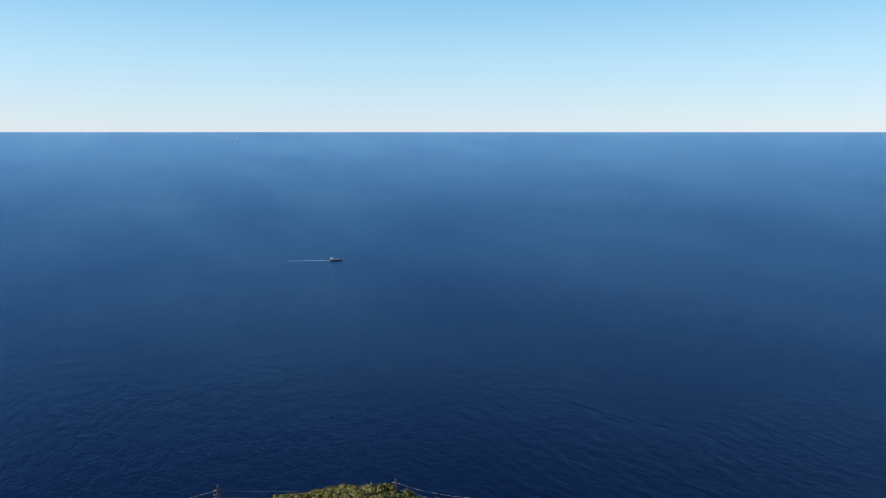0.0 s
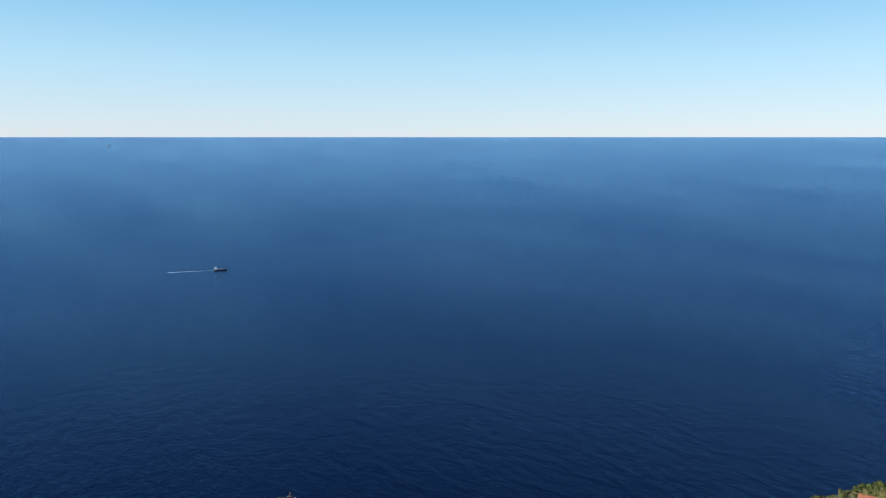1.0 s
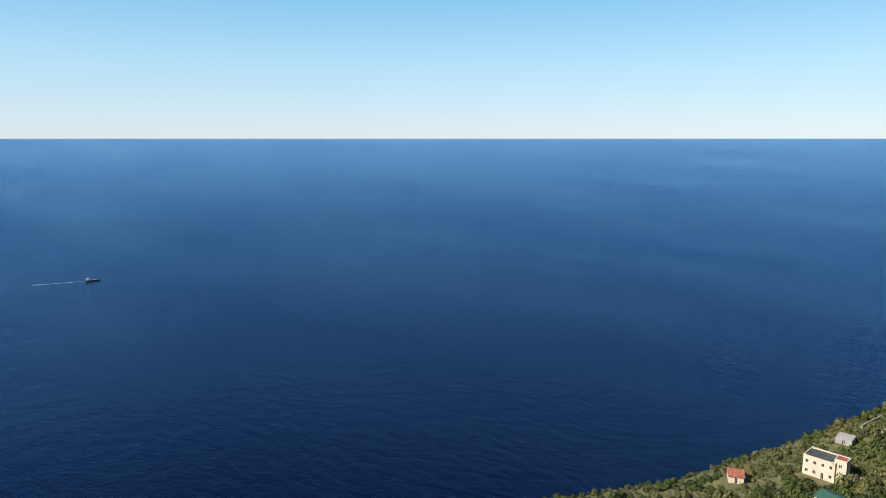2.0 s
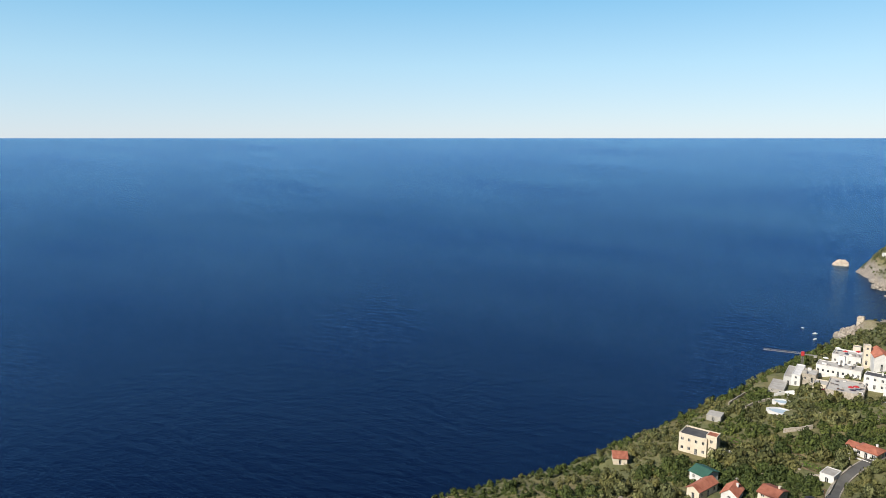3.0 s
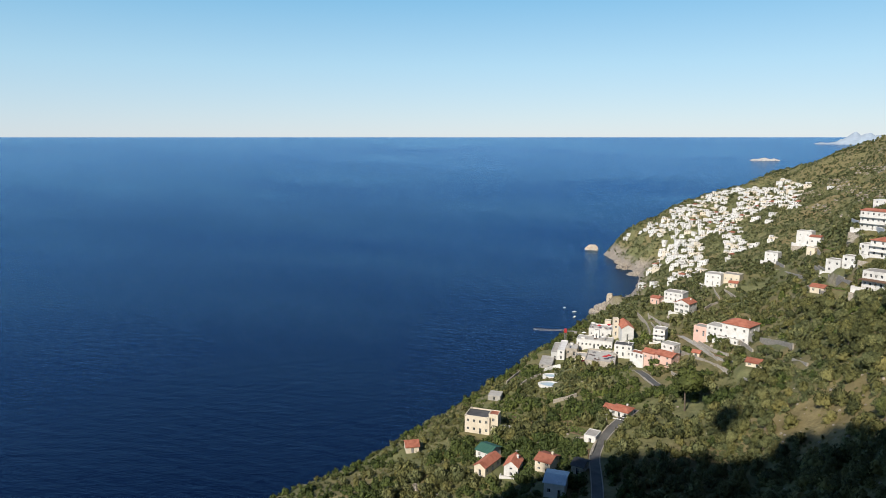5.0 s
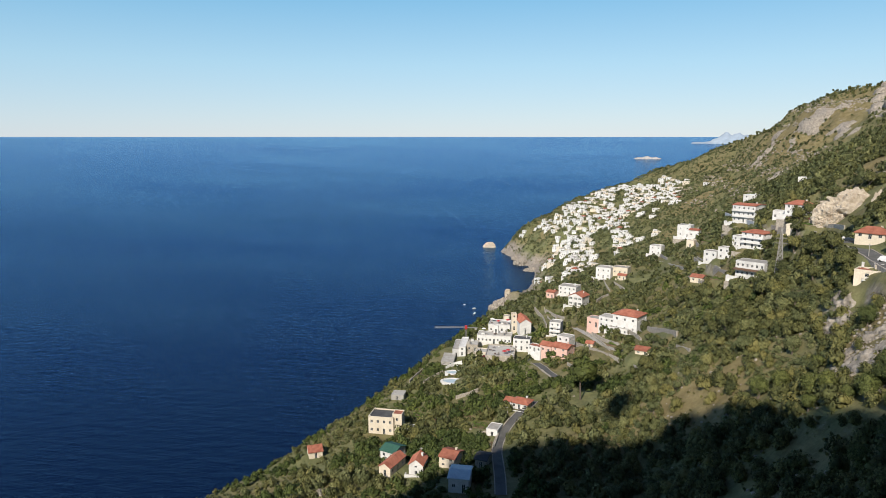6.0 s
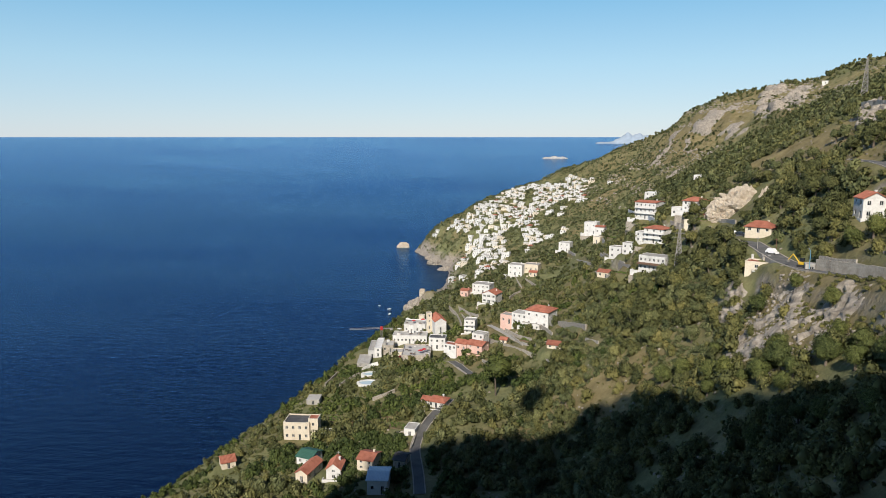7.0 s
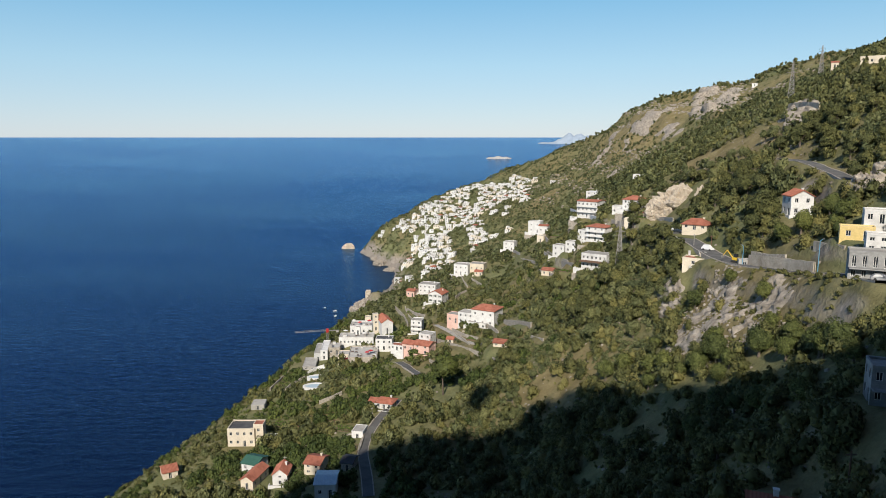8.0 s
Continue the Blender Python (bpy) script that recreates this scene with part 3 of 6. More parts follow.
def flat_roof(parent, w, d, h, material, wall, parapet=0.5, x=0.0, y=0.0, z=0.0):
    bm = bmesh.new()
    box(bm, x - w / 2 + 0.2, x + w / 2 - 0.2, y - d / 2 + 0.2, y + d / 2 - 0.2, z + h + 0.004, z + h + 0.12)
    part("roof", bm, material, parent)
    if parapet:
        bm = bmesh.new()
        k = 0.25
        for b in ((x - w / 2 - 0.05, x + w / 2 + 0.05, y - d / 2 - 0.05, y - d / 2 + k), (x - w / 2 - 0.05, x + w / 2 + 0.05, y + d / 2 - k, y + d / 2 + 0.05),
                  (x - w / 2 - 0.05, x - w / 2 + k, y - d / 2 + k, y + d / 2 - k), (x + w / 2 - k, x + w / 2 + 0.05, y - d / 2 + k, y + d / 2 - k)):
            box(bm, *b, z + h + 0.002, z + h + parapet)
        part("parapet", bm, wall, parent)


def chimney(parent, x, y, z, h=1.4, material=None):
    bm = bmesh.new()
    box(bm, x - 0.35, x + 0.35, y - 0.3, y + 0.3, z, z + h, 0.04)
    box(bm, x - 0.45, x + 0.45, y - 0.4, y + 0.4, z + h, z + h + 0.14, 0.03)
    part("chimney", bm, material or WHITE, parent)


def balcony(parent, w, y, z, depth=1.5, material=None, rail=True):
    """A slab along the front at height z, with posts and a rail."""
    bm = bmesh.new()
    box(bm, -w / 2, w / 2, y - depth, y, z - 0.2, z, 0.03)
    ob = part("balcony", bm, material or WHITE, parent)
    if rail:
        bm = bmesh.new()
        n = max(3, int(w / 1.2))
        for i in range(n + 1):
            px = -w / 2 + 0.08 + (w - 0.16) * i / n
            rod(bm, (px, y - depth + 0.08, z), (px, y - depth + 0.08, z + 1.0), 0.05, sides=4)
        box(bm, -w / 2, w / 2, y - depth + 0.04, y - depth + 0.12, z + 0.95, z + 1.05)
        box(bm, -w / 2, w / 2, y - depth + 0.06, y - depth + 0.1, z + 0.5, z + 0.56)
        part("railing", bm, material or WHITE, ob)


def awning(parent, w, y, z, depth, material, label=""):
    bm = bmesh.new()
    q = [(-w / 2, y, z), (w / 2, y, z), (w / 2, y - depth, z - 0.6), (-w / 2, y - depth, z - 0.6)]
    up, dn = [bm.verts.new(p) for p in q], [bm.verts.new((p[0], p[1], p[2] - 0.1)) for p in q]
    bm.faces.new(up[::-1]), bm.faces.new(dn)
    for i in range(4):
        j = (i + 1) % 4
        bm.faces.new((up[i], up[j], dn[j], dn[i]))
    for px in (-w / 2 + 0.15, 0, w / 2 - 0.15):
        rod(bm, (px, y - depth + 0.15, z - 3.2), (px, y - depth + 0.15, z - 0.6), 0.07, sides=5)
    part("canopy", bm, material, parent, label)


def terraces(root, w, d, depth, wall):
    """Two paved terraces stepped down in front of a house, each held by a stone wall with a low parapet and a few pots."""
    for k, (half, y1, z1, m) in enumerate(((w * 0.62, -d / 2, -0.05, wall), (w * 0.8, -d / 2 - depth, -2.5, STONE))):
        y0 = y1 - depth * (1 if k == 0 else 0.8)
        shift = w * (-0.1, 0.12)[k]
        bm = bmesh.new()
        box(bm, shift - half, shift + half, y0, y1 + 0.002, z1 - 6.0, z1 - 0.15)
        slab = part("terrace", bm, m, root)
        bm = bmesh.new()
        box(bm, shift - half + 0.28, shift + half - 0.28, y0 + 0.28, y1, z1 - 0.146, z1)
        part("paving", bm, PAVING if k == 0 else SOIL, slab)
        bm = bmesh.new()
        for b in ((shift - half - 0.04, shift + half + 0.04, y0 - 0.04, y0 + 0.25), (shift - half - 0.04, shift - half + 0.25, y0 + 0.25, y1 - 0.1), (shift + half - 0.25, shift + half + 0.04, y0 + 0.25, y1 - 0.1)):
            box(bm, *b, z1 - 0.148, z1 + (0.75 if k == 0 else 0.35), 0.03)
        part("parapet", bm, m, slab)


def house(label, x, y, z, rz, w, d, h, roof="gable", wall=None, storeys=2, cols=3, side=2, style="plain", rise=None, tiles=None,
          balconies=0, stack=True, tall=False, category="house", name="house", foot=-6.0, parapet=0.5, hip=None, deck=None, pad=True, terrace=0.0):
    wall, tiles = wall or WHITE, tiles or TILE
    CURRENT[0] = wall
    root = thing(name, label, category, x, y, z, rz)
    CLEAR.append((x, y, max(w, d) * 0.5 + 1.5))
    if pad and 20 < math.hypot(x, y) < 560:
        PADS.append((x, y, z + 0.15, math.hypot(w, d) * 0.5, 9.0))
    k = min(8.0, h) / max(1.0, math.hypot(x, y))
    CLEAR.append((x - x * k, y - y * k, w * 0.45 + 1.0))
    if x > 60 and math.hypot(x, y) < 320:
        k = 14.0 / math.hypot(x, y)
        CLEAR.append((x - x * k, y - y * k, w * 0.5 + 1.0))
    house_walls(root, w, d, h, wall, storeys, cols, side, style, foot, tall)
    if roof == "gable":
        gable_roof(root, w, d, h, rise or d * 0.2, 0.45, tiles)
    elif roof == "end":          # ridge runs away from the front
        keep = [o for o in root.children]
        gable_roof(root, d, w, h, rise or w * 0.22, 0.4, tiles)
        for o in root.children:
            if o not in keep:
                o.matrix_basis = pose(0, 0, 0, 0, 0, 90)
    elif roof == "hip":
        gable_roof(root, w, d, h, rise or d * 0.2, 0.5, tiles, hip=hip or d * 0.42)
    elif roof == "flat":
        flat_roof(root, w, d, h, deck or CONCRETE, wall, parapet)
    if stack:
        top = h + (0.4 if roof == "flat" else (rise or min(w, d) * 0.2) * 0.55)
        chimney(root, w * 0.24, d * 0.18, top - 0.4, 1.6, wall)
    if terrace:
        terraces(root, w, d, terrace, wall)
    for s in range(1, balconies + 1):
        balcony(root, w * 0.98, -d / 2, h / storeys * s if storeys > s else h / storeys * (s - 0.5), 1.6, wall)
    return root


def block(root, x, y, z, w, d, h, wall, storeys=1, cols=2, side=1, roof="flat", tiles=None, foot=-6.0, style="plain", rise=None, parapet=0.4, deck=None):
    """A wing added to a house."""
    CURRENT[0] = wall
    house_walls(root, w, d, h, wall, storeys, cols, side, style, foot, False, x, y, z)
    if roof == "flat":
        flat_roof(root, w, d, h, deck or CONCRETE, wall, parapet, x, y, z)
    else:
        gable_roof(root, w, d, h + z, rise or d * 0.2, 0.4, tiles or TILE, hip=d * 0.4 if roof == "hip" else 0.0, x=x, y=y)


# ---- plants ----
def crown_arrays(seed, lumps, leaves, size, spread, height, flat=1.0, core=True):
    """Vertices, quads and soft normals of a crown of radius 1 by height: lumps of leaf clumps, an uneven outline and gaps."""
    r = np.random.RandomState(seed)
    c = r.normal(0, 1, (lumps, 3))
    c /= np.linalg.norm(c, axis=1)[:, None] + 1e-6
    c *= (r.rand(lumps, 1) ** 0.5) * spread
    c[:, 2] = c[:, 2] * 0.75 * flat + height * 0.5
    rad = r.uniform(0.3, 0.56, lumps)
    V, F, N, n0 = [], [], [], 0
    m = leaves // lumps
    for k in range(lumps):
        d = r.normal(0, 1, (m, 3))
        d /= np.linalg.norm(d, axis=1)[:, None]
        d[:, 2] = np.where(d[:, 2] < -0.35, -d[:, 2], d[:, 2])
        p = c[k] + d * rad[k] * r.uniform(0.78, 1.12, (m, 1)) * (1, 1, flat * 0.85)
        nrm = d + r.normal(0, 0.45, (m, 3))
        nrm /= np.linalg.norm(nrm, axis=1)[:, None]
        t = np.cross(nrm, r.normal(0, 1, (m, 3)))
        t /= np.linalg.norm(t, axis=1)[:, None] + 1e-6
        b = np.cross(nrm, t)
        s = size * r.uniform(0.6, 1.25, (m, 1))
        V.append(np.stack([p - t * s - b * s * 0.7, p + t * s * 1.1 - b * s * 0.6 + nrm * s * 0.2, p + b * s * 1.2], 1).reshape(-1, 3))
        F.append(np.arange(n0, n0 + 3 * m).reshape(-1, 3)[:, (0, 1, 2, 2)])
        soft = d * 0.9 + nrm * 0.35 + (c[k] - (0, 0, height * 0.3)) * 0.35
        N.append(np.repeat(soft / np.linalg.norm(soft, axis=1)[:, None], 3, 0))
        n0 += 3 * m
        if core:
            o = np.array([(1, 0, -0.3), (-1, 0, -0.3), (0, 1, -0.3), (0, -1, -0.3), (0, 0, 1)])
            V.append(o * rad[k] * 0.76 * (1, 1, flat * 0.85) + c[k])
            N.append(o.astype(float))
            F.append(np.array([(0, 2, 4, 4), (2, 1, 4, 4), (1, 3, 4, 4), (3, 0, 4, 4)]) + n0)
            n0 += 5
    return np.vstack(V), np.vstack(F), np.vstack(N)


def crown_kinds(seeds, lumps, leaves, size, spread=0.62, tall=1.0):
    """Some crowns alike but for chance, as vertices, triangles and normals."""
    out = []
    for seed in seeds:
        v, f, n = crown_arrays(seed, lumps, leaves, size, spread, 1.0)
        out.append((v * (1, 1, tall), tri_split(f), n))
    return out


def tri_split(F):
    """Quads to triangles, dropping the empty ones."""
    T = np.vstack([F[:, (0, 1, 2)], F[:, (0, 2, 3)]])
    return T[(T[:, 0] != T[:, 1]) & (T[:, 1] != T[:, 2]) & (T[:, 0] != T[:, 2])]


def scatter(name, label, category, places, templates, material, seed):
    """One mesh of many plants: places are rows of x, y, z, radius, height."""
    r = np.random.RandomState(seed)
    V, F, N, n0, tints = [], [], [], 0, []
    for x, y, z, rad, hgt in places:
        v, f, soft = templates[r.randint(len(templates))]
        a = r.rand() * math.tau
        ca, sa2 = math.cos(a), math.sin(a)
        w = np.column_stack([(v[:, 0] * ca - v[:, 1] * sa2) * rad + x, (v[:, 0] * sa2 + v[:, 1] * ca) * rad * r.uniform(0.8, 1.15) + y, v[:, 2] * hgt + z])
        V.append(w)
        if soft is not None:
            N.append(np.column_stack([soft[:, 0] * ca - soft[:, 1] * sa2, soft[:, 0] * sa2 + soft[:, 1] * ca, soft[:, 2]]))
        F.append(f + n0)
        n0 += len(v)
        tints.append(np.full(len(v), r.rand()))
    me = bulk_mesh(name, np.vstack(V), np.vstack(F), np.vstack(N) if N else None)
    me.attributes.new("tint", "FLOAT", "POINT").data.foreach_set("value", np.concatenate(tints).astype(np.float32))
    return tagged(link_mesh(name, me, material), label, category, kind="stuff")


def trunk_mesh(height, radius, seed, limbs=5, fork=0.55, root=0.6):
    r = random.Random(seed)
    bm = bmesh.new()
    p = Vector((0, 0, -root))
    lean = Vector((r.uniform(-0.12, 0.12), r.uniform(-0.12, 0.12), 1))
    q = p + lean * (height * fork + root)
    rod(bm, p, q, radius, radius * 0.65, 7)
    for i in range(limbs):
        a = i * math.tau / limbs + r.uniform(-0.4, 0.4)
        tip = q + Vector((math.cos(a) * height * 0.3, math.sin(a) * height * 0.3, height * r.uniform(0.18, 0.36)))
        rod(bm, q - lean * r.uniform(0, height * 0.1), tip, radius * 0.45, radius * 0.15, 5)
    me = bpy.data.meshes.new("trunk")
    bm.to_mesh(me), bm.free()
    me.materials.append(BARK)
    return me


TREE_KINDS = {}


def tree_kind(kind, seed, radius, height, material, leaves=420, lumps=11, size=0.13, flat=1.0, bottom=0.3):
    v, f, soft = crown_arrays(seed, lumps, leaves, size, 0.62, 1.0, flat)
    v = v * (radius, radius, height * (1 - bottom)) + (0, 0, height * bottom)
    me = bulk_mesh("crown", v, tri_split(f), soft)
    me.attributes.new("tint", "FLOAT", "POINT").data.foreach_set("value", np.full(len(v), 0.25 + 0.17 * (seed % 4), np.float32))
    me.materials.append(material)
    TREE_KINDS.setdefault(kind, []).append((me, trunk_mesh(height, min(0.4, 0.05 * height + 0.08), seed, 6, bottom + 0.1, 0.4 * height if height > 10 else 0.6)))


def tree(kind, label, x, y, z, scale=1.0, rz=0.0, which=0, group=""):
    crown, trunk = TREE_KINDS[kind][which % len(TREE_KINDS[kind])]
    root = thing("tree", label, "tree", x, y, z, rz, group)
    root.scale = (scale, scale, scale)
    link_mesh("trunk", trunk, None, root)
    link_mesh("crown", crown, None, root)
    return root


# ---- rock ----
def sea_stack(name, label, x, y, z, w, h, d, seed, material):
    """A rough free-standing rock."""
    bm = bmesh.new()
    bmesh.ops.create_icosphere(bm, subdivisions=5, radius=1.0)
    at = Vector((seed * 7.7, seed * 3.1, 0))
    for v in bm.verts:
        n1 = noise.fractal(v.co * 1.7 + at, 0.8, 2.1, 6)
        n2 = abs(noise.noise(Vector((v.co.x * 4, v.co.y * 4, v.co.z * 1.2)) + at))
        n3 = abs(noise.fractal(Vector((v.co.x * 9, v.co.y * 9, v.co.z * 3)) + at, 0.7, 2.2, 4))
        k = 1 + 0.26 * n1 - 0.2 * n2 - 0.16 * n3
        v.co = Vector((v.co.x * w / 2 * k, v.co.y * d / 2 * k, max(-0.3, v.co.z) * h * k))
    ob = mesh_object(name, bm, material)
    ob.matrix_world = pose(x, y, z)
    return tagged(ob, label, "rock")


def outcrop(label, x, y, along, across, push, fill, seed, material, rz=0.0, name="rock_outcrop", drop=2.2):
    """Bare rock that breaks through the slope: the ground pushed out by ridged noise, so that its edge is uneven. along, across: metres."""
    n = 66
    u, v = np.meshgrid(np.linspace(-1, 1, n), np.linspace(-1, 1, n))
    u, v = u.ravel(), v.ravel()
    c, s = math.cos(radians(rz)), math.sin(radians(rz))
    X = x + u * along / 2 * c - v * across / 2 * s
    Y = y + u * along / 2 * s + v * across / 2 * c
    Z = ground_z(X, Y)
    e = 1.0
    gx, gy = (ground_z(X + e, Y) - ground_z(X - e, Y)) / 2, (ground_z(X, Y + e) - ground_z(X, Y - e)) / 2
    k = 1 / np.sqrt(gx * gx + gy * gy + 1)
    size = max(along, across)
    ridged = (1 - np.abs(wave(X, Y, size / 4.0, seed)) * 2) * 0.5 + (1 - np.abs(wave(X, Y + Z, size / 9.0, seed + 1)) * 2) * 0.3 + wave(X + Z * 0.7, Y, size / 16.0, seed + 2) * 0.38 + wave(X, Y + Z, size / 30.0, seed + 3) * 0.3
    lift = push * (ridged + fill) - push * drop * np.clip(np.hypot(u, v) - 0.45, 0, 1) ** 1.5
    V = np.column_stack([X - gx * k * lift, Y - gy * k * lift, Z + k * lift * 0.75])
    i, j = np.meshgrid(np.arange(n - 1), np.arange(n - 1), indexing="ij")
    F = np.stack([i * n + j, i * n + j + 1, (i + 1) * n + j + 1, (i + 1) * n + j], -1).reshape(-1, 4)
    me = bulk_mesh(name, V, F)
    return tagged(link_mesh(name, me, material), label, "rock")


def facing(x, y, a=0.0):
    """The turn that makes a thing's front look back at the lookout over the valley, plus a."""
    return math.degrees(math.atan2(-x, y)) + a


# ---- roads, walls, small works ----
def ground_at(x, y):
    return float(ground_z(x, y)[0])


def road_z(x, y):
    """Height of the road bed nearest to x, y."""
    return min(BEDS, key=lambda p: (p[0] - x) ** 2 + (p[1] - y) ** 2)[2]


BEDS = []


def path_points(pts, step=2.5):
    out = []
    for (a, b) in zip(pts, pts[1:]):
        a, b = Vector(a), Vector(b)
        n = max(1, int((b - a).length / step))
        out += [a.lerp(b, i / n) for i in range(n)]
    return out + [Vector(pts[-1])]


def ribbon(name, pts, width, material, label, category, lift=0.1):
    """A road bed with kerbs, levelled across, that follows its points."""
    q = path_points(pts)
    for _ in range(6):
        q = [q[0]] + [(a + b * 2 + c) / 4 for a, b, c in zip(q, q[1:], q[2:])] + [q[-1]]
    bm = bmesh.new()
    rows, pads = [], []
    for i, p in enumerate(q):
        d = q[min(i + 1, len(q) - 1)] - q[max(i - 1, 0)]
        n = Vector((-d.y, d.x, 0)).normalized()
        z = max(ground_at(*(p + n * k).to_2d()) for k in (-width / 2, 0.0, width / 2)) * 0.5 + p.z * 0.5 + lift
        prof = ((-width / 2 - 0.4, -2.2), (-width / 2 - 0.4, 0.12), (-width / 2, 0.12), (-width / 2, 0.0), (0.0, 0.06), (width / 2, 0.0), (width / 2, 0.12), (width / 2 + 0.4, 0.12), (width / 2 + 0.4, -2.2))
        rows.append([bm.verts.new((p.x + n.x * u, p.y + n.y * u, z + v)) for u, v in prof])
        BEDS.append((p.x, p.y, z + 0.05))
        pads.append((p.x, p.y, z - 0.12, width / 2 + 0.6, 7.0))
        if i % 2 == 0:
            CLEAR.append((p.x, p.y, width / 2 + 2.2))
    for a, b in zip(rows, rows[1:]):
        for i in range(len(a) - 1):
            f = bm.faces.new((a[i], a[i + 1], b[i + 1], b[i]))
            f.material_index = 0 if i in (3, 4) else 1
    PADS.extend(pads)
    ob = mesh_object(name, bm, (material, STONE))
    return tagged(ob, label, category, kind="structure")


def strip_wall(label, pts, height, thick, material):
    """A wall of uneven coping that follows its points."""
    q = path_points(pts, 1.4)
    rnd = random.Random(len(label) * 7 + int(height * 10))
    bm = bmesh.new()
    rows = []
    for i, p in enumerate(q):
        d = q[min(i + 1, len(q) - 1)] - q[max(i - 1, 0)]
        n = Vector((-d.y, d.x, 0)).normalized()
        top = p.z + height + rnd.uniform(-0.12, 0.12)
        w = thick / 2 + rnd.uniform(-0.05, 0.05)
        rows.append([bm.verts.new((p.x + n.x * u, p.y + n.y * u, v)) for u, v in ((-w - 0.15, p.z - 3), (-w, top), (w, top), (w + 0.15, p.z - 3))])
        CLEAR.append((p.x, p.y, 1.8))
        k = 1 - 3.4 / p.to_2d().length
        CLEAR.append((p.x * k, p.y * k, 2.0))
    for a, b in zip(rows, rows[1:]):
        for i in range(3):
            bm.faces.new((a[i], a[i + 1], b[i + 1], b[i]))
    bm.faces.new(rows[0][::-1])
    bm.faces.new(rows[-1])
    return tagged(mesh_object("stone_wall", bm, material), label, "wall")


def water_material():
    m, nodes, links, p = nodes_of("pool_water")
    p.inputs["Base Color"].default_value = (0.42, 0.5, 0.53, 1)
    p.inputs["Roughness"].default_value = 0.06
    return m


POOLWATER = water_material()


def pool(x, y, z, r, label):
    root = thing("swimming_pool", label, "pool", x, y, ground_at(x, y) + 0.6)
    n = 28
    ring = [(math.cos(i * math.tau / n) * r * (1.15 + 0.18 * math.sin(2 * i * math.tau / n + 1)), math.sin(i * math.tau / n) * r * 0.9) for i in range(n)]
    bm = bmesh.new()
    prof = ((1.22, -5.0), (1.22, 0.25), (1.0, 0.25), (1.0, -0.5))
    rows = [[bm.verts.new((a * k, b * k, h)) for a, b in ring] for k, h in prof]
    for u, v in zip(rows, rows[1:]):
        for i in range(n):
            j = (i + 1) % n
            bm.faces.new((u[i], u[j], v[j], v[i]))
    part("rim", bm, WHITE, root)
    bm = bmesh.new()
    bm.faces.new([bm.verts.new((a, b, -0.15)) for a, b in ring])
    part("pool_water", bm, POOLWATER, root)
    CLEAR.append((x, y, r * 1.7))


def lattice_mast(bm, z0, z1, w0, w1, steps, r):
    """Four legs with crossed braces."""
    for k in range(steps):
        a, b = k / steps, (k + 1) / steps
        wa, wb = w0 + (w1 - w0) * a, w0 + (w1 - w0) * b
        za, zb = z0 + (z1 - z0) * a, z0 + (z1 - z0) * b
        ca = [(-wa, -wa, za), (wa, -wa, za), (wa, wa, za), (-wa, wa, za)]
        cb = [(-wb, -wb, zb), (wb, -wb, zb), (wb, wb, zb), (-wb, wb, zb)]
        for i in range(4):
            j = (i + 1) % 4
            rod(bm, ca[i], cb[i], r, sides=4)
            rod(bm, ca[i], cb[j], r * 0.6, sides=3)
            rod(bm, ca[j], cb[i], r * 0.6, sides=3)
            rod(bm, cb[i], cb[j], r * 0.6, sides=3)


def pylon(label, x, y, z, h, rz):
    root = thing("power_pylon", label, "pylon", x, y, z, rz, "power line pylons")
    bm = bmesh.new()
    lattice_mast(bm, -1.0, h * 0.72, h * 0.085, h * 0.028, 7, max(0.2, h * 0.011))
    lattice_mast(bm, h * 0.72, h, h * 0.028, h * 0.008, 4, max(0.16, h * 0.009))
    part("lattice_tower", bm, STEEL, root)
    for k, w in ((0.7, 0.13), (0.8, 0.11), (0.9, 0.09)):
        bm = bmesh.new()
        for s in (-1, 1):
            tip = (s * h * w, 0, h * k)
            for yy in (-1, 1):
                rod(bm, (0, yy * h * 0.02, h * k), tip, 0.07, sides=4)
            rod(bm, (0, 0, h * k + h * 0.035), tip, 0.06, sides=4)
        arm = part("cross_arm", bm, STEEL, root)
        bm = bmesh.new()
        for s in (-1, 1):
            for i in range(4):
                rod(bm, (s * h * w, 0, h * k - 0.3 * i - 0.1), (s * h * w, 0, h * k - 0.3 * i - 0.3), 0.13, 0.09, 6)
        part("insulator", bm, GLASS, arm)
    CLEAR.append((x, y, 4.0))
    return root


def cable(label, a, b, sag, r=0.025):
    a, b = Vector(a), Vector(b)
    bm = bmesh.new()
    n = 18
    pts = [a.lerp(b, i / n) - Vector((0, 0, sag * 4 * (i / n) * (1 - i / n))) for i in range(n + 1)]
    for p, q in zip(pts, pts[1:]):
        rod(bm, p, q, r, sides=4)
    return tagged(mesh_object("power_cable", bm, STEEL), label, "cable", "power line cables")


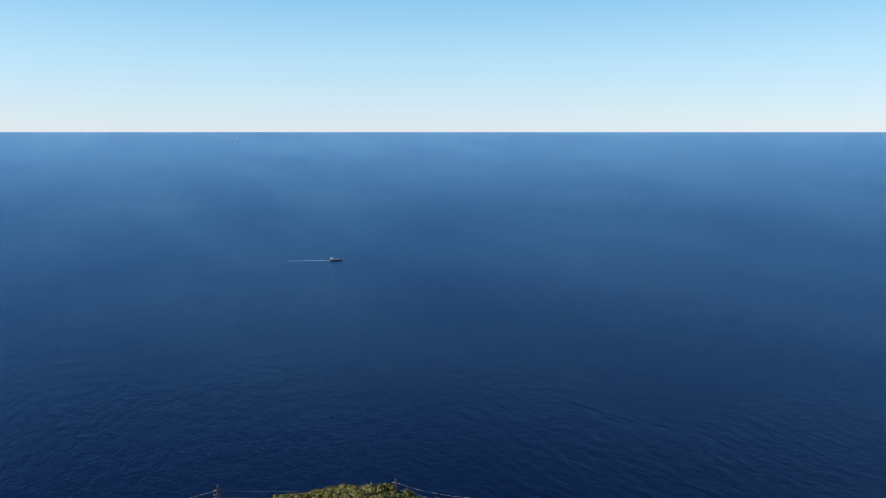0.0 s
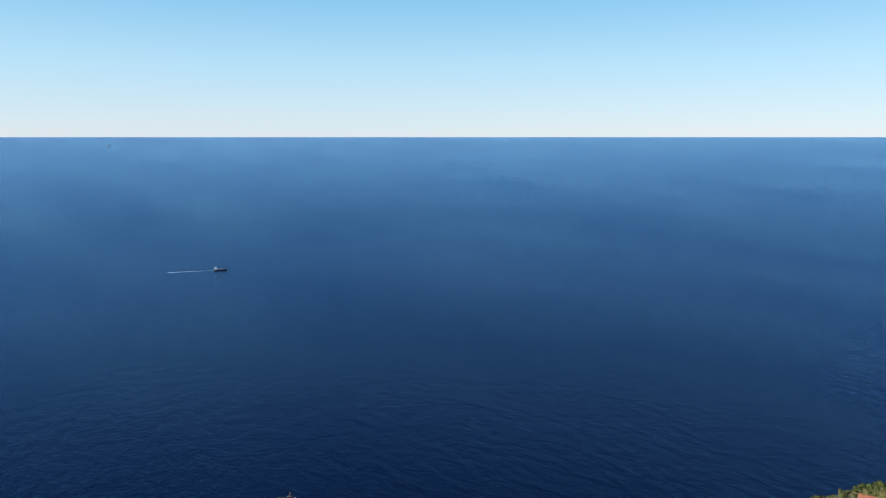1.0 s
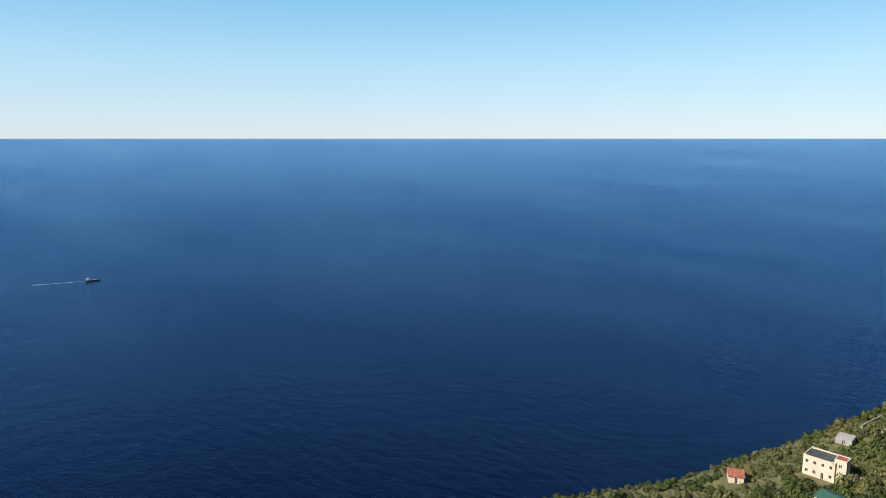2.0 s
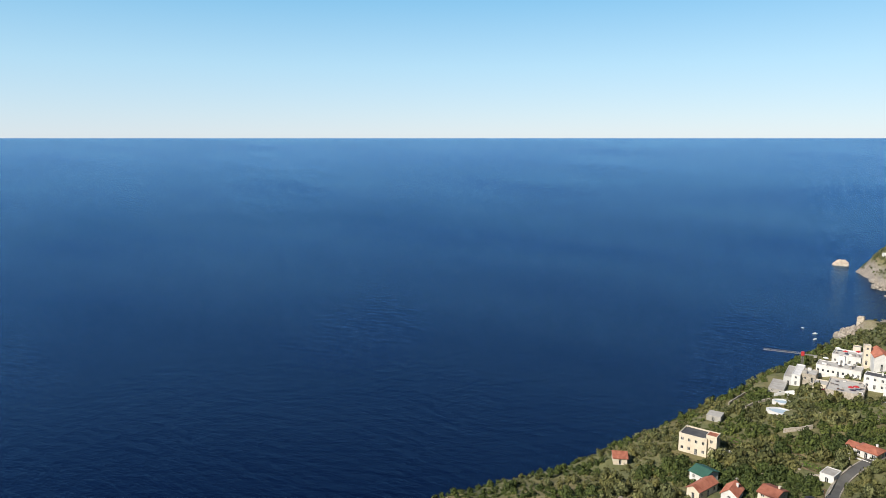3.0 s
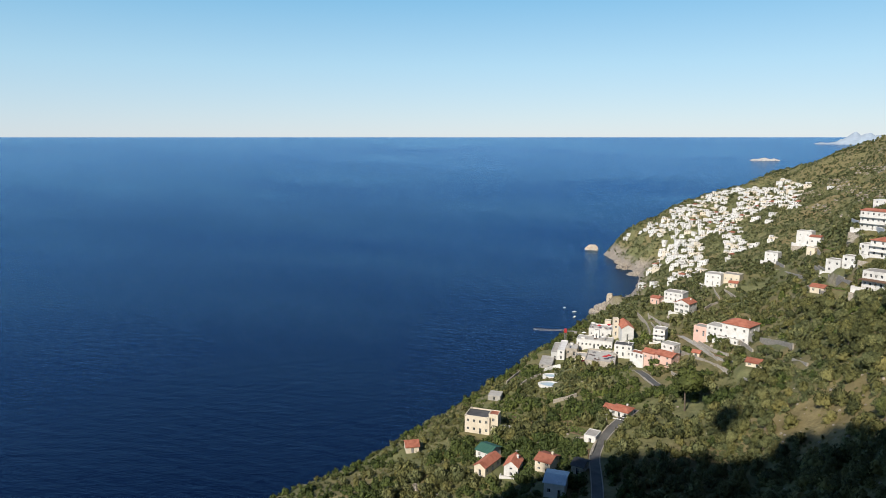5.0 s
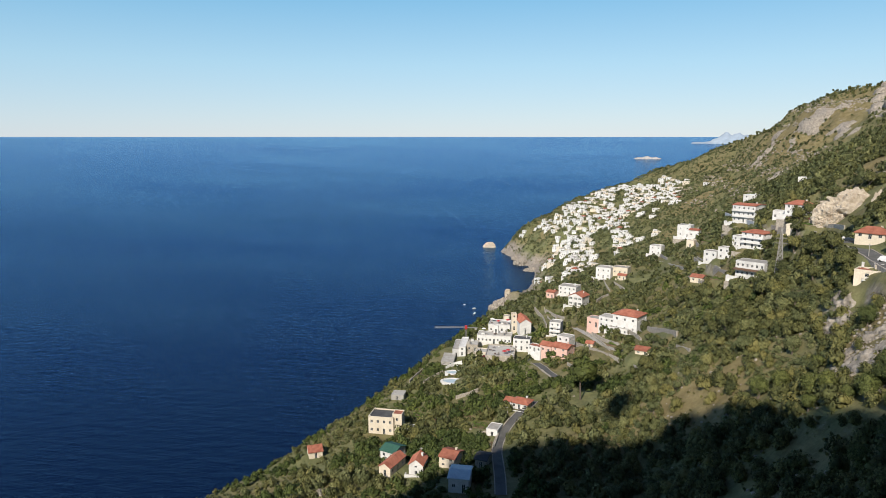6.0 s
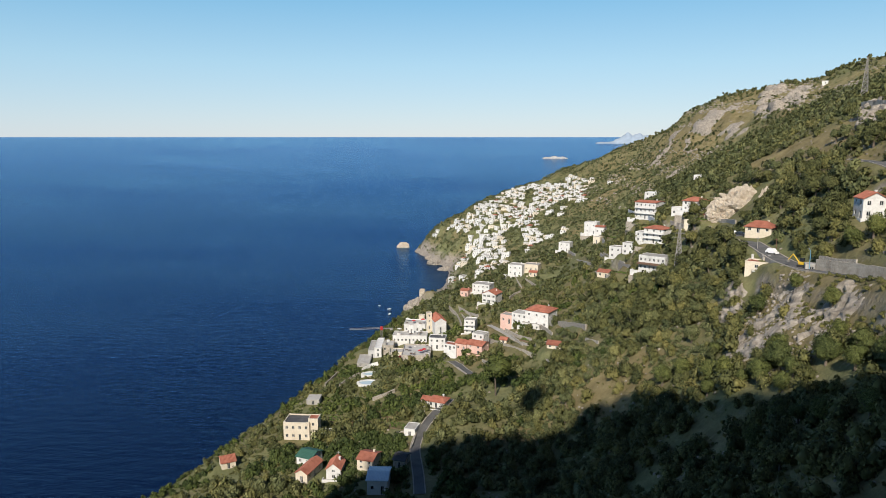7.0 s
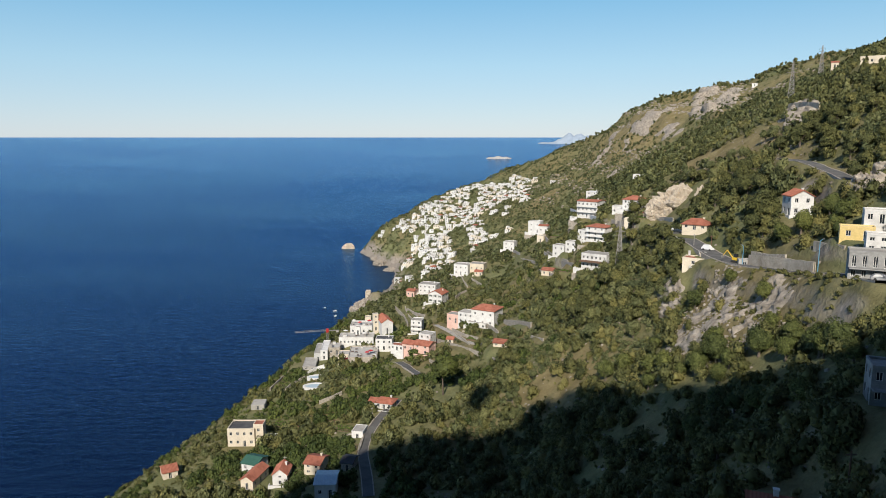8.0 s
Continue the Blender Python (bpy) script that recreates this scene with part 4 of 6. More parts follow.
def tower_crane(x, y, z, h, jib, back):
    root = thing("tower_crane", "slim tower crane with a red cab and a pale jib", "crane", x, y, ground_at(x, y), facing(x, y, 3))
    bm = bmesh.new()
    lattice_mast(bm, -2, h, 0.6, 0.6, 7, 0.1)
    part("mast", bm, STEEL, root)
    bm = bmesh.new()
    for k in range(14):
        a, b = -jib * k / 14, -jib * (k + 1) / 14
        for s in (-0.45, 0.45):
            rod(bm, (a, s, h + 0.6), (b, s, h + 0.6), 0.09, sides=4)
            rod(bm, (a, s, h + 0.6), ((a + b) / 2, 0, h + 1.5), 0.05, sides=3)
            rod(bm, ((a + b) / 2, 0, h + 1.5), (b, s, h + 0.6), 0.05, sides=3)
        rod(bm, (a, 0, h + 1.5), (b, 0, h + 1.5), 0.08, sides=4)
    part("jib", bm, STEEL, root)
    bm = bmesh.new()
    box(bm, 0.5, back, -0.5, 0.5, h + 0.4, h + 0.8, 0.05)
    part("counter_jib", bm, STEEL, root)
    bm = bmesh.new()
    box(bm, back - 2.0, back - 0.2, -0.6, 0.6, h - 0.8, h + 0.6, 0.08)
    part("counterweight", bm, CONCRETE, root)
    bm = bmesh.new()
    box(bm, -0.9, 0.9, -0.9, 0.9, h - 0.4, h + 2.2, 0.12)
    part("cab", bm, RED, root)


def lamp_post(label, x, y, h, material, rz=0.0):
    root = thing("street_lamp", label, "street lamp", x, y, ground_at(x, y), rz)
    bm = bmesh.new()
    rod(bm, (0, 0, -0.5), (0, 0, h), 0.13, 0.08, 8)
    rod(bm, (0, 0, h), (0.9, 0, h + 0.5), 0.07, 0.06, 6)
    part("pole", bm, material, root)
    bm = bmesh.new()
    box(bm, 0.7, 1.5, -0.15, 0.15, h + 0.42, h + 0.56, 0.04)
    part("lamp_head", bm, STEEL, root)


def utility_pole(label, x, y, z, h, material=None):
    root = thing("utility_pole", label, "pole", x, y, z, 0, "utility poles")
    bm = bmesh.new()
    rod(bm, (0, 0, -1), (0, 0, h), 0.17, 0.11, 8)
    part("pole", bm, material or WOOD, root)
    bm = bmesh.new()
    box(bm, -0.7, 0.7, -0.06, 0.06, h - 0.6, h - 0.45)
    part("cross_arm", bm, material or WOOD, root)


def paint_material(name, c):
    m, nodes, links, p = nodes_of(name)
    p.inputs["Base Color"].default_value = (*c, 1)
    p.inputs["Roughness"].default_value = 0.35
    p.inputs["Coat Weight"].default_value = 0.4
    return m


BLUEPAINT = paint_material("blue_paint", (0.12, 0.3, 0.42))
RUBBER = surface("tyre_rubber", (0.02, 0.02, 0.02), (0.035, 0.035, 0.035), 0.3, 0.05)
CAR_DARK, CAR_WHITE, CAR_GREY = paint_material("dark_car_paint", (0.025, 0.03, 0.035)), paint_material("white_car_paint", (0.75, 0.75, 0.75)), paint_material("grey_car_paint", (0.3, 0.31, 0.32))


def car(label, x, y, z, rz, paint, van=0.0):
    root = thing("car", label, "car", x, y, z, rz, "parked cars")
    bm = bmesh.new()
    outline = [(-2.1, 0.3), (-2.1, 0.85), (-1.9, 0.95), (-1.3, 1.42 + van), (0.5, 1.45 + van), (1.15 + van * 0.5, 0.98), (2.0, 0.85), (2.1, 0.3)]
    for s in (-1, 1):
        vs = [bm.verts.new((a, s * (0.85 if b < 1.2 else 0.7), b)) for a, b in outline]
        bm.faces.new(vs if s < 0 else vs[::-1])
        if s < 0:
            first = vs
        else:
            for i in range(len(vs)):
                j = (i + 1) % len(vs)
                bm.faces.new((first[i], vs[i], vs[j], first[j]))
    part("body", bm, paint, root)
    bm = bmesh.new()
    for s in (-1, 1):
        vs = [bm.verts.new((a, s * (0.79 - 0.09 * (b > 1.1) ), b)) for a, b in ((-1.6, 1.0), (-1.2, 1.36 + van), (0.45, 1.38 + van), (0.95, 1.02))]
        bm.faces.new(vs)
    part("side_window", bm, GLASS, root)
    for a in (-1.3, 1.35):
        for s in (-1, 1):
            bm = bmesh.new()
            rod(bm, (a, s * 0.62, 0.32), (a, s * 0.88, 0.32), 0.32, sides=12)
            part("wheel", bm, RUBBER, root)


def boat(label, x, y, length, rz, name="motor_boat", z=0.0):
    root = thing(name, label, "boat", x, y, z, rz)
    k = length / 6.0
    bm = bmesh.new()
    deck = [(-3, -1), (-3, 1), (0.5, 1.15), (2.0, 0.8), (3.1, 0), (2.0, -0.8), (0.5, -1.15)]
    up = [bm.verts.new((a * k, b * k, 0.9 * k)) for a, b in deck]
    dn = [bm.verts.new((a * k * 0.9, b * k * 0.75, -0.3 * k)) for a, b in deck]
    bm.faces.new(up[::-1]), bm.faces.new(dn)
    for i in range(len(deck)):
        j = (i + 1) % len(deck)
        bm.faces.new((up[i], up[j], dn[j], dn[i]))
    part("hull", bm, WHITE, root)
    bm = bmesh.new()
    box(bm, -0.8 * k, 0.9 * k, -0.6 * k, 0.6 * k, 0.9 * k, 1.7 * k, 0.1 * k)
    part("cabin", bm, CAR_WHITE, root)
    return root


def cargo_boat(x, y, rz):
    root = thing("cargo_boat", "dark low cargo boat with a white wheelhouse at its stern", "ship", x, y, 0.0, rz)
    bm = bmesh.new()
    deck = [(-12, -3.0), (-12, 3.0), (5, 3.2), (9.5, 2.2), (13, 0), (9.5, -2.2), (5, -3.2)]
    up = [bm.verts.new((a, b, 1.6 + 0.05 * max(0, a))) for a, b in deck]
    dn = [bm.verts.new((a * 0.94, b * 0.8, -0.8)) for a, b in deck]
    bm.faces.new(up[::-1]), bm.faces.new(dn)
    for i in range(len(deck)):
        j = (i + 1) % len(deck)
        bm.faces.new((up[i], up[j], dn[j], dn[i]))
    part("hull", bm, CAR_DARK, root, "black painted hull")
    for n, b, m in (("wheelhouse", (-11, -6.5, -2.4, 2.4, 1.6, 5.6), CAR_WHITE), ("cabin", (-6.4, -3, -2.2, 2.2, 1.6, 3.0), GREYWALL), ("hatch", (-2, 6, -1.8, 1.8, 1.7, 2.4), SHADEGREY)):
        bm = bmesh.new()
        box(bm, *b, 0.2)
        part(n, bm, m, root)
    bm = bmesh.new()
    rod(bm, (-8.5, 0, 5.5), (-8.5, 0, 8.5), 0.16, 0.08)
    part("ship_mast", bm, STEEL, root)


def foam_material():
    m, nodes, links, p = nodes_of("wake_foam")
    p.inputs["Base Color"].default_value = (0.5, 0.58, 0.64, 1)
    p.inputs["Roughness"].default_value = 0.8
    tr = nodes.new("ShaderNodeBsdfTransparent")
    where = nodes.new("ShaderNodeNewGeometry").outputs["Position"]
    f = ramp_node(nodes, links, noise_node(nodes, links, where, 2.5, 4, 0.7), ((0.3, (0.1,)), (0.55, (0.95,))))
    mx = nodes.new("ShaderNodeMixShader")
    links.new(f, mx.inputs[0])
    links.new(tr.outputs[0], mx.inputs[1])
    links.new(p.outputs[0], mx.inputs[2])
    links.new(mx.outputs[0], nodes["Material Output"].inputs["Surface"])
    return m


FOAM = foam_material()


def wake(x, y, rz, length, width):
    """A thin raised streak of foam that widens astern."""
    bm = bmesh.new()
    rows = []
    for i in range(13):
        u = i / 12
        w = width * (0.4 + 0.6 * u)
        rows.append([bm.verts.new((-u * length, s * w / 2, 0.06 + 0.05 * (s == 0))) for s in (-1, 0, 1)])
    for a, b in zip(rows, rows[1:]):
        for i in range(2):
            bm.faces.new((a[i], a[i + 1], b[i + 1], b[i]))
    ob = mesh_object("boat_wake", bm, FOAM)
    ob.matrix_world = pose(x, y, 0.02, 0, 0, rz)
    tagged(ob, "thin pale foam wake on the sea", "wake", kind="stuff")


def parasol(label, x, y, z, material):
    root = thing("parasol", label, "parasol", x, y, z, 0, "terrace parasols")
    bm = bmesh.new()
    rod(bm, (0, 0, 0), (0, 0, 2.4), 0.05, sides=6)
    part("pole", bm, STEEL, root)
    bm = bmesh.new()
    bmesh.ops.create_cone(bm, cap_ends=True, segments=8, radius1=1.6, radius2=0.05, depth=0.7, matrix=Matrix.Translation((0, 0, 2.5)))
    part("canopy", bm, material, root)


def terrace_table(label, x, y, z, rz):
    root = thing("terrace_table", label, "table", x, y, z, rz, "terrace tables")
    bm = bmesh.new()
    box(bm, -0.9, 0.9, -0.5, 0.5, 0.7, 0.76, 0.02)
    part("tabletop", bm, WOOD, root)
    for a in (-0.75, 0.75):
        for b in (-0.38, 0.38):
            bm = bmesh.new()
            rod(bm, (a, b, 0), (a, b, 0.7), 0.05, sides=5)
            part("leg", bm, STEEL, root)


def roof_unit(label, x, y, z, rz, w, d, h, material):
    root = thing("roof_unit", label, "roof box", x, y, z, rz, "rooftop boxes")
    bm = bmesh.new()
    box(bm, -w / 2, w / 2, -d / 2, d / 2, 0, h, 0.06)
    part("body", bm, material, root)
    bm = bmesh.new()
    box(bm, -w / 2 - 0.08, w / 2 + 0.08, -d / 2 - 0.08, d / 2 + 0.08, h, h + 0.1, 0.02)
    part("lid", bm, CONCRETE, root)


def excavator(x, y, rz):
    root = thing("excavator", "small yellow excavator working beside the road", "excavator", x, y, road_z(x, y), rz)
    for s in (-1, 1):
        bm = bmesh.new()
        box(bm, -1.4, 1.4, s * 0.95 - 0.25, s * 0.95 + 0.25, 0, 0.65, 0.12)
        part("track", bm, RUBBER, root)
    bm = bmesh.new()
    box(bm, -1.5, 1.1, -1.0, 1.0, 0.7, 1.5, 0.1)
    part("body", bm, DIGGER, root)
    bm = bmesh.new()
    box(bm, 0.0, 1.1, -1.0, 0.0, 1.5, 2.6, 0.08)
    part("cab", bm, GLASS, root)
    bm = bmesh.new()
    rod(bm, (1.0, 0.3, 1.2), (3.2, 0.3, 3.6), 0.2, 0.16, 6)
    rod(bm, (3.2, 0.3, 3.6), (4.6, 0.3, 1.6), 0.16, 0.12, 6)
    part("arm", bm, DIGGER, root)
    bm = bmesh.new()
    box(bm, 4.3, 5.0, -0.2, 0.8, 0.9, 1.6, 0.1)
    part("bucket", bm, STEEL, root)


DIGGER = paint_material("yellow_machine_paint", (0.62, 0.4, 0.03))


def garden_plot(label, x, y, w, d, rz, seed):
    """A level bed of soil with rows of plants."""
    z = ground_at(x, y) + 0.3
    PADS.append((x, y, z - 0.1, math.hypot(w, d) * 0.42, 4.0))
    CLEAR.append((x, y, max(w, d) * 0.5))
    root = thing("garden_plot", label, "garden", x, y, z, rz, "terrace gardens")
    bm = bmesh.new()
    box(bm, -w / 2, w / 2, -d / 2, d / 2, -1.8, 0.05, 0.1)
    part("soil", bm, SOIL, root)
    r = np.random.RandomState(seed)
    n = max(3, int(d / 1.1))
    for k in range(n):
        yy = -d / 2 + (k + 0.5) * d / n
        m = int(w * 9)
        c = np.column_stack([r.uniform(-w / 2 + 0.3, w / 2 - 0.3, m), yy + r.normal(0, 0.16, m), r.uniform(0.05, 0.55, m)])
        t, b = r.normal(0, 0.22, (m, 3)), r.normal(0, 0.22, (m, 3))
        me = bulk_mesh("crop_bed", np.stack([c - t, c + t, c + b], 1).reshape(-1, 3), np.arange(3 * m).reshape(-1, 3))
        me.attributes.new("tint", "FLOAT", "POINT").data.foreach_set("value", np.full(3 * m, 0.6, np.float32))
        tagged(link_mesh("crop_bed", me, CROP, root), kind="stuff")

# ---- roads and walls ----
ribbon("road", ((-24.9, 211.5, 141.7), (-26.5, 222.9, 141.7), (-29.0, 236.2, 140.9), (-31.6, 251.0, 138.6), (-31.3, 266.2, 138.7), (-27.9, 275.1, 141.1), (-23.5, 287.0, 142.0), (-20.6, 296.3, 142.0)), 3.5, ASPHALT, "narrow asphalt lane running down the slope", "road")
ribbon("road", ((101.7, 317.1, 214.4), (99.3, 291.5, 218.6), (95.6, 265.3, 219.6), (93.9, 243.0, 219.1), (92.7, 224.6, 218.9), (92.9, 209.8, 219.5), (93.8, 186.7, 222.3), (94.1, 167.4, 225.4), (93.0, 151.7, 227.7), (90.5, 134.4, 230.1)), 6.0, ASPHALT, "sunlit asphalt coast road along the hillside", "road")
ribbon("road", ((139.6, 283.5, 250.0), (133.8, 256.1, 250.0), (131.8, 242.5, 248.9), (130.3, 229.0, 247.3), (126.3, 212.3, 245.4)), 4.6, ASPHALT, "grey asphalt road on a viaduct across the slope", "road", lift=0.6)
ribbon("road", ((-25.3, 366.6, 136.5), (-18.5, 345.5, 139.9), (-12.5, 329.3, 142.0)), 4.0, ASPHALT, "short asphalt yard lane beside the pink house", "road")
ribbon("pavement", ((29.0, 352.3, 153.9), (17.0, 353.6, 149.7), (5.4, 396.0, 144.2), (-5.1, 431.0, 139.7)), 2.6, CONCRETE, "pale concrete garden path between terraces", "path")
# two coast road walls in paler LIMESTONE, brightened by colour against grazing sun
strip_wall("dry stone retaining wall below the coast road", ((90.9, 200.3, 215.0), (92.6, 177.9, 218.4), (91.8, 158.3, 221.5), (88.3, 131.0, 225.9)), 4.2, 0.5, LIMESTONE)
strip_wall("dry stone wall above the coast road", ((94.7, 208.0, 220.9), (95.3, 188.3, 223.3), (95.1, 171.9, 225.2)), 3.4, 0.5, LIMESTONE)
strip_wall("grey stone garden wall beside the villa", ((35.1, 380.9, 154.2), (39.7, 355.3, 160.7), (43.2, 324.6, 168.0)), 2.6, 0.5, STONE)
strip_wall("dry stone terrace wall among olive trees", ((-8.2, 396.9, 140.0), (1.9, 371.5, 145.0), (13.2, 348.8, 148.3)), 1.8, 0.5, STONE)
strip_wall("dry stone terrace wall under the white houses", ((-36.3, 508.7, 130.9), (-28.5, 484.7, 130.6), (-23.6, 445.9, 135.1)), 1.8, 0.5, STONE)
strip_wall("pale stone terrace wall above the village", ((-20.0, 480.6, 133.8), (-14.6, 439.8, 136.8)), 1.6, 0.5, STONE)
strip_wall("grey terrace wall below the long house", ((75.1, 444.7, 177.8), (76.7, 403.3, 183.7), (80.1, 364.3, 187.9)), 2.4, 0.5, STONE)
strip_wall("dry stone terrace wall on the olive slope", ((62.3, 639.5, 147.5), (67.9, 573.5, 156.6), (68.0, 487.3, 169.6)), 1.8, 0.5, STONE)
strip_wall("low stone boundary wall on the cliff edge", ((-99.0, 373.1, 117.2), (-98.2, 400.1, 114.8), (-94.0, 412.4, 115.2)), 1.2, 0.5, STONE)
strip_wall("stone retaining wall of the viaduct road", ((137.3, 278.5, 246.3), (131.8, 252.1, 246.1), (129.9, 233.3, 243.9)), 3.0, 0.5, LIMESTONE)
strip_wall("dry stone terrace wall in the upper scrub", ((207.5, 418.9, 276.5), (204.8, 397.3, 276.6), (198.1, 366.9, 274.7)), 3.4, 0.5, LIMESTONE)
strip_wall("pale rubble wall beside the red house", ((104.3, 423.3, 207.9), (106.1, 390.3, 209.3), (109.6, 359.2, 212.7)), 2.2, 0.5, STONE)
strip_wall("white garden wall of the terraced hotel", ((128.8, 686.5, 187.3), (113.0, 552.6, 197.7), (104.5, 463.4, 204.6)), 2.2, 0.5, WHITE)
strip_wall("pale dry stone wall between vegetable gardens", ((-27.2, 499.8, 132.0), (-20.0, 479.1, 133.9), (-12.5, 458.3, 137.7)), 1.6, 0.5, STONE)
strip_wall("dry stone wall between the villa gardens", ((5.5, 403.0, 143.6), (12.5, 382.8, 145.7), (19.5, 366.5, 148.6)), 2.0, 0.5, STONE)
strip_wall("low stone terrace wall under the villa", ((13.8, 348.7, 148.4), (21.5, 328.8, 151.2), (25.2, 305.0, 156.9)), 1.6, 0.5, STONE)
strip_wall("broken stone terrace wall in the olive grove", ((40.7, 304.8, 168.3), (43.2, 283.2, 173.3)), 1.6, 0.5, STONE)
strip_wall("grey terrace wall below the white cubes", ((78.3, 507.5, 173.7), (76.5, 453.1, 179.1), (76.6, 412.4, 183.5)), 2.2, 0.5, STONE)
strip_wall("pale terrace wall of the upper gardens", ((65.8, 456.8, 169.8), (67.2, 417.1, 175.1), (70.6, 387.6, 179.4)), 1.6, 0.5, STONE)
strip_wall("dry stone wall beside the pink villa", ((-7.1, 345.9, 143.1), (-1.7, 334.0, 144.1), (4.5, 323.0, 146.5)), 1.8, 0.5, STONE)
strip_wall("long dry stone wall on the headland path", ((-88.4, 365.5, 120.1), (-85.8, 375.3, 120.4), (-80.5, 381.6, 121.5)), 1.2, 0.5, STONE)
strip_wall("white parapet wall of the lower terrace", ((-80.6, 390.8, 121.0), (-76.5, 396.2, 122.0), (-69.7, 396.4, 124.0)), 1.2, 0.5, WHITE)
strip_wall("orchard wall of grey stone", ((-60.7, 318.8, 130.6), (-54.5, 323.4, 131.6), (-50.9, 327.6, 132.1)), 2.0, 0.5, STONE)
strip_wall("dry stone wall below the yellow house", ((103.1, 187.5, 229.1), (102.5, 178.1, 229.8), (102.0, 170.9, 230.4)), 2.6, 0.5, LIMESTONE)
strip_wall("rubble wall above the bus shelter", ((97.1, 211.8, 222.5), (97.6, 201.6, 223.4), (98.3, 192.9, 224.7)), 2.2, 0.5, STONE)
strip_wall("stone wall along the asphalt lane", ((-32.8, 251.9, 137.9), (-32.4, 267.5, 138.3), (-29.4, 275.9, 140.4)), 1.4, 0.5, STONE)
strip_wall("pale stone wall of an upper garden terrace", ((15.8, 603.8, 137.0), (17.3, 565.7, 139.7), (20.1, 541.6, 139.7)), 1.6, 0.5, STONE)
strip_wall("grey stone wall between upper gardens", ((24.1, 570.5, 140.4), (27.7, 559.3, 140.5), (31.4, 539.1, 141.7)), 1.6, 0.5, STONE)
strip_wall("dry stone wall beside the gabled house", ((9.5, 499.9, 141.1), (13.4, 510.8, 141.3), (18.1, 516.7, 142.0)), 1.6, 0.5, STONE)
strip_wall("curved stone edge of a flower bed", ((-29.6, 350.8, 135.6), (-25.4, 350.1, 137.2), (-20.5, 346.4, 138.9), (-14.7, 329.7, 141.2)), 1.2, 0.5, STONE)
strip_wall("pale terrace wall beneath the villa garden", ((25.7, 398.2, 148.0), (28.2, 383.0, 150.6), (30.5, 363.7, 153.2)), 1.8, 0.5, STONE)
strip_wall("dry stone wall on the path to the white cubes", ((76.8, 511.3, 173.0), (75.1, 468.0, 176.9), (74.3, 433.7, 180.2)), 1.8, 0.5, STONE)
strip_wall("short stone wall of a garden terrace", ((67.7, 767.0, 130.8), (76.3, 754.2, 136.0), (68.0, 595.1, 157.8)), 1.8, 0.5, STONE)
strip_wall("pale concrete wall at the foot of the quarry", ((114.4, 363.4, 216.5), (114.8, 351.7, 217.8), (110.5, 325.8, 220.4)), 1.6, 0.5, STONE)
strip_wall("stone wall of a terraced vegetable garden", ((-28.9, 508.2, 131.5), (-26.5, 490.3, 130.8), (-21.6, 462.5, 134.1)), 1.4, 0.5, STONE)
strip_wall("dry stone wall under the pink house", ((2.4, 409.0, 142.5), (8.6, 388.9, 144.6), (14.2, 354.7, 149.3)), 1.6, 0.5, STONE)
strip_wall("stone step wall on the olive terraces", ((135.0, 1043.3, 114.4), (89.4, 597.4, 174.2), (84.8, 535.3, 177.4)), 1.4, 0.5, STONE)
strip_wall("stone wall of the lower orchard", ((-41.5, 268.8, 136.0), (-36.9, 268.5, 137.2), (-32.8, 273.0, 138.9)), 1.4, 0.5, STONE)

# ---- houses on the near slope ----
palazzo = house("weathered cream palazzo with flat dark roof and terracotta corner tower", -89.0, 288.3, 125.3, 1, 11.8, 9.7, 7.8, "flat", CREAM, 2, 4, 2, "plain", deck=DARKROOF, stack=False, parapet=0.7)
block(palazzo, 7.4, -1.2, 0, 4.4, 5.0, 9.6, CREAM, 2, 1, 1, "flat", deck=TILE)
block(palazzo, 12.0, -1.0, 0, 5.0, 5.0, 3.0, WHITE, 1, 1, 1, "flat")
for px, py in ((-5.4, -4.6), (-5.4, 4.6), (5.0, -4.6)):
    chimney(palazzo, px, py, 7.2, 1.3, CREAM)
house("small stone hut with a pitched terracotta roof in scrub", -114.5, 266.8, 120.5, 31, 5.8, 6.8, 3.2, "gable", CREAM, 1, 1, 1, stack=False, rise=1.6)
house("low grey concrete shed with a flat roof", -97.7, 344.9, 118.4, 4, 6.9, 7.6, 2.8, "flat", CONCRETE, 1, 1, 1, stack=False, parapet=0.2)
house("white house with a green sheet roof", -75.1, 255.5, 129.6, -19, 6.8, 8.2, 3.6, "gable", WHITE, 1, 2, 1, tiles=GREENSHEET, stack=False, rise=1.4)
house("long cream barn with a terracotta tile roof", -71.3, 241.6, 130.7, -14, 5.0, 11.9, 4.0, "end", CREAM, 1, 1, 3, stack=False, rise=1.5)
house("white cottage with a steep terracotta roof", -60.7, 240.9, 132.3, 0, 5.5, 7.7, 4.0, "end", WHITE, 2, 1, 2, rise=2.2, terrace=2.2)
house("old cream house with an orange tile roof", -47.8, 241.8, 135.7, -14, 6.3, 8.1, 4.3, "gable", CREAM, 2, 2, 2, rise=1.3)
house("white shed with a pale blue sheet roof", -40.3, 220.6, 138.3, 2, 7.0, 9.5, 5.5, "gable", WHITE, 1, 2, 2, tiles=BLUESHEET, stack=False, rise=0.9)
house("small white water house with a flat roof beside the lane", -34.5, 267.2, 137.5, -11, 4.8, 6.8, 3.6, "flat", WHITE, 1, 1, 1, stack=False, parapet=0.3)
cottage = house("low white house with two terracotta roofs", -25.2, 288.9, 141.4, -17, 7.7, 6.6, 3.3, "hip", WHITE, 1, 3, 2, terrace=2.5)
block(cottage, -5.6, 0.6, 0, 4.0, 5.0, 2.7, WHITE, 1, 1, 1, "gable")
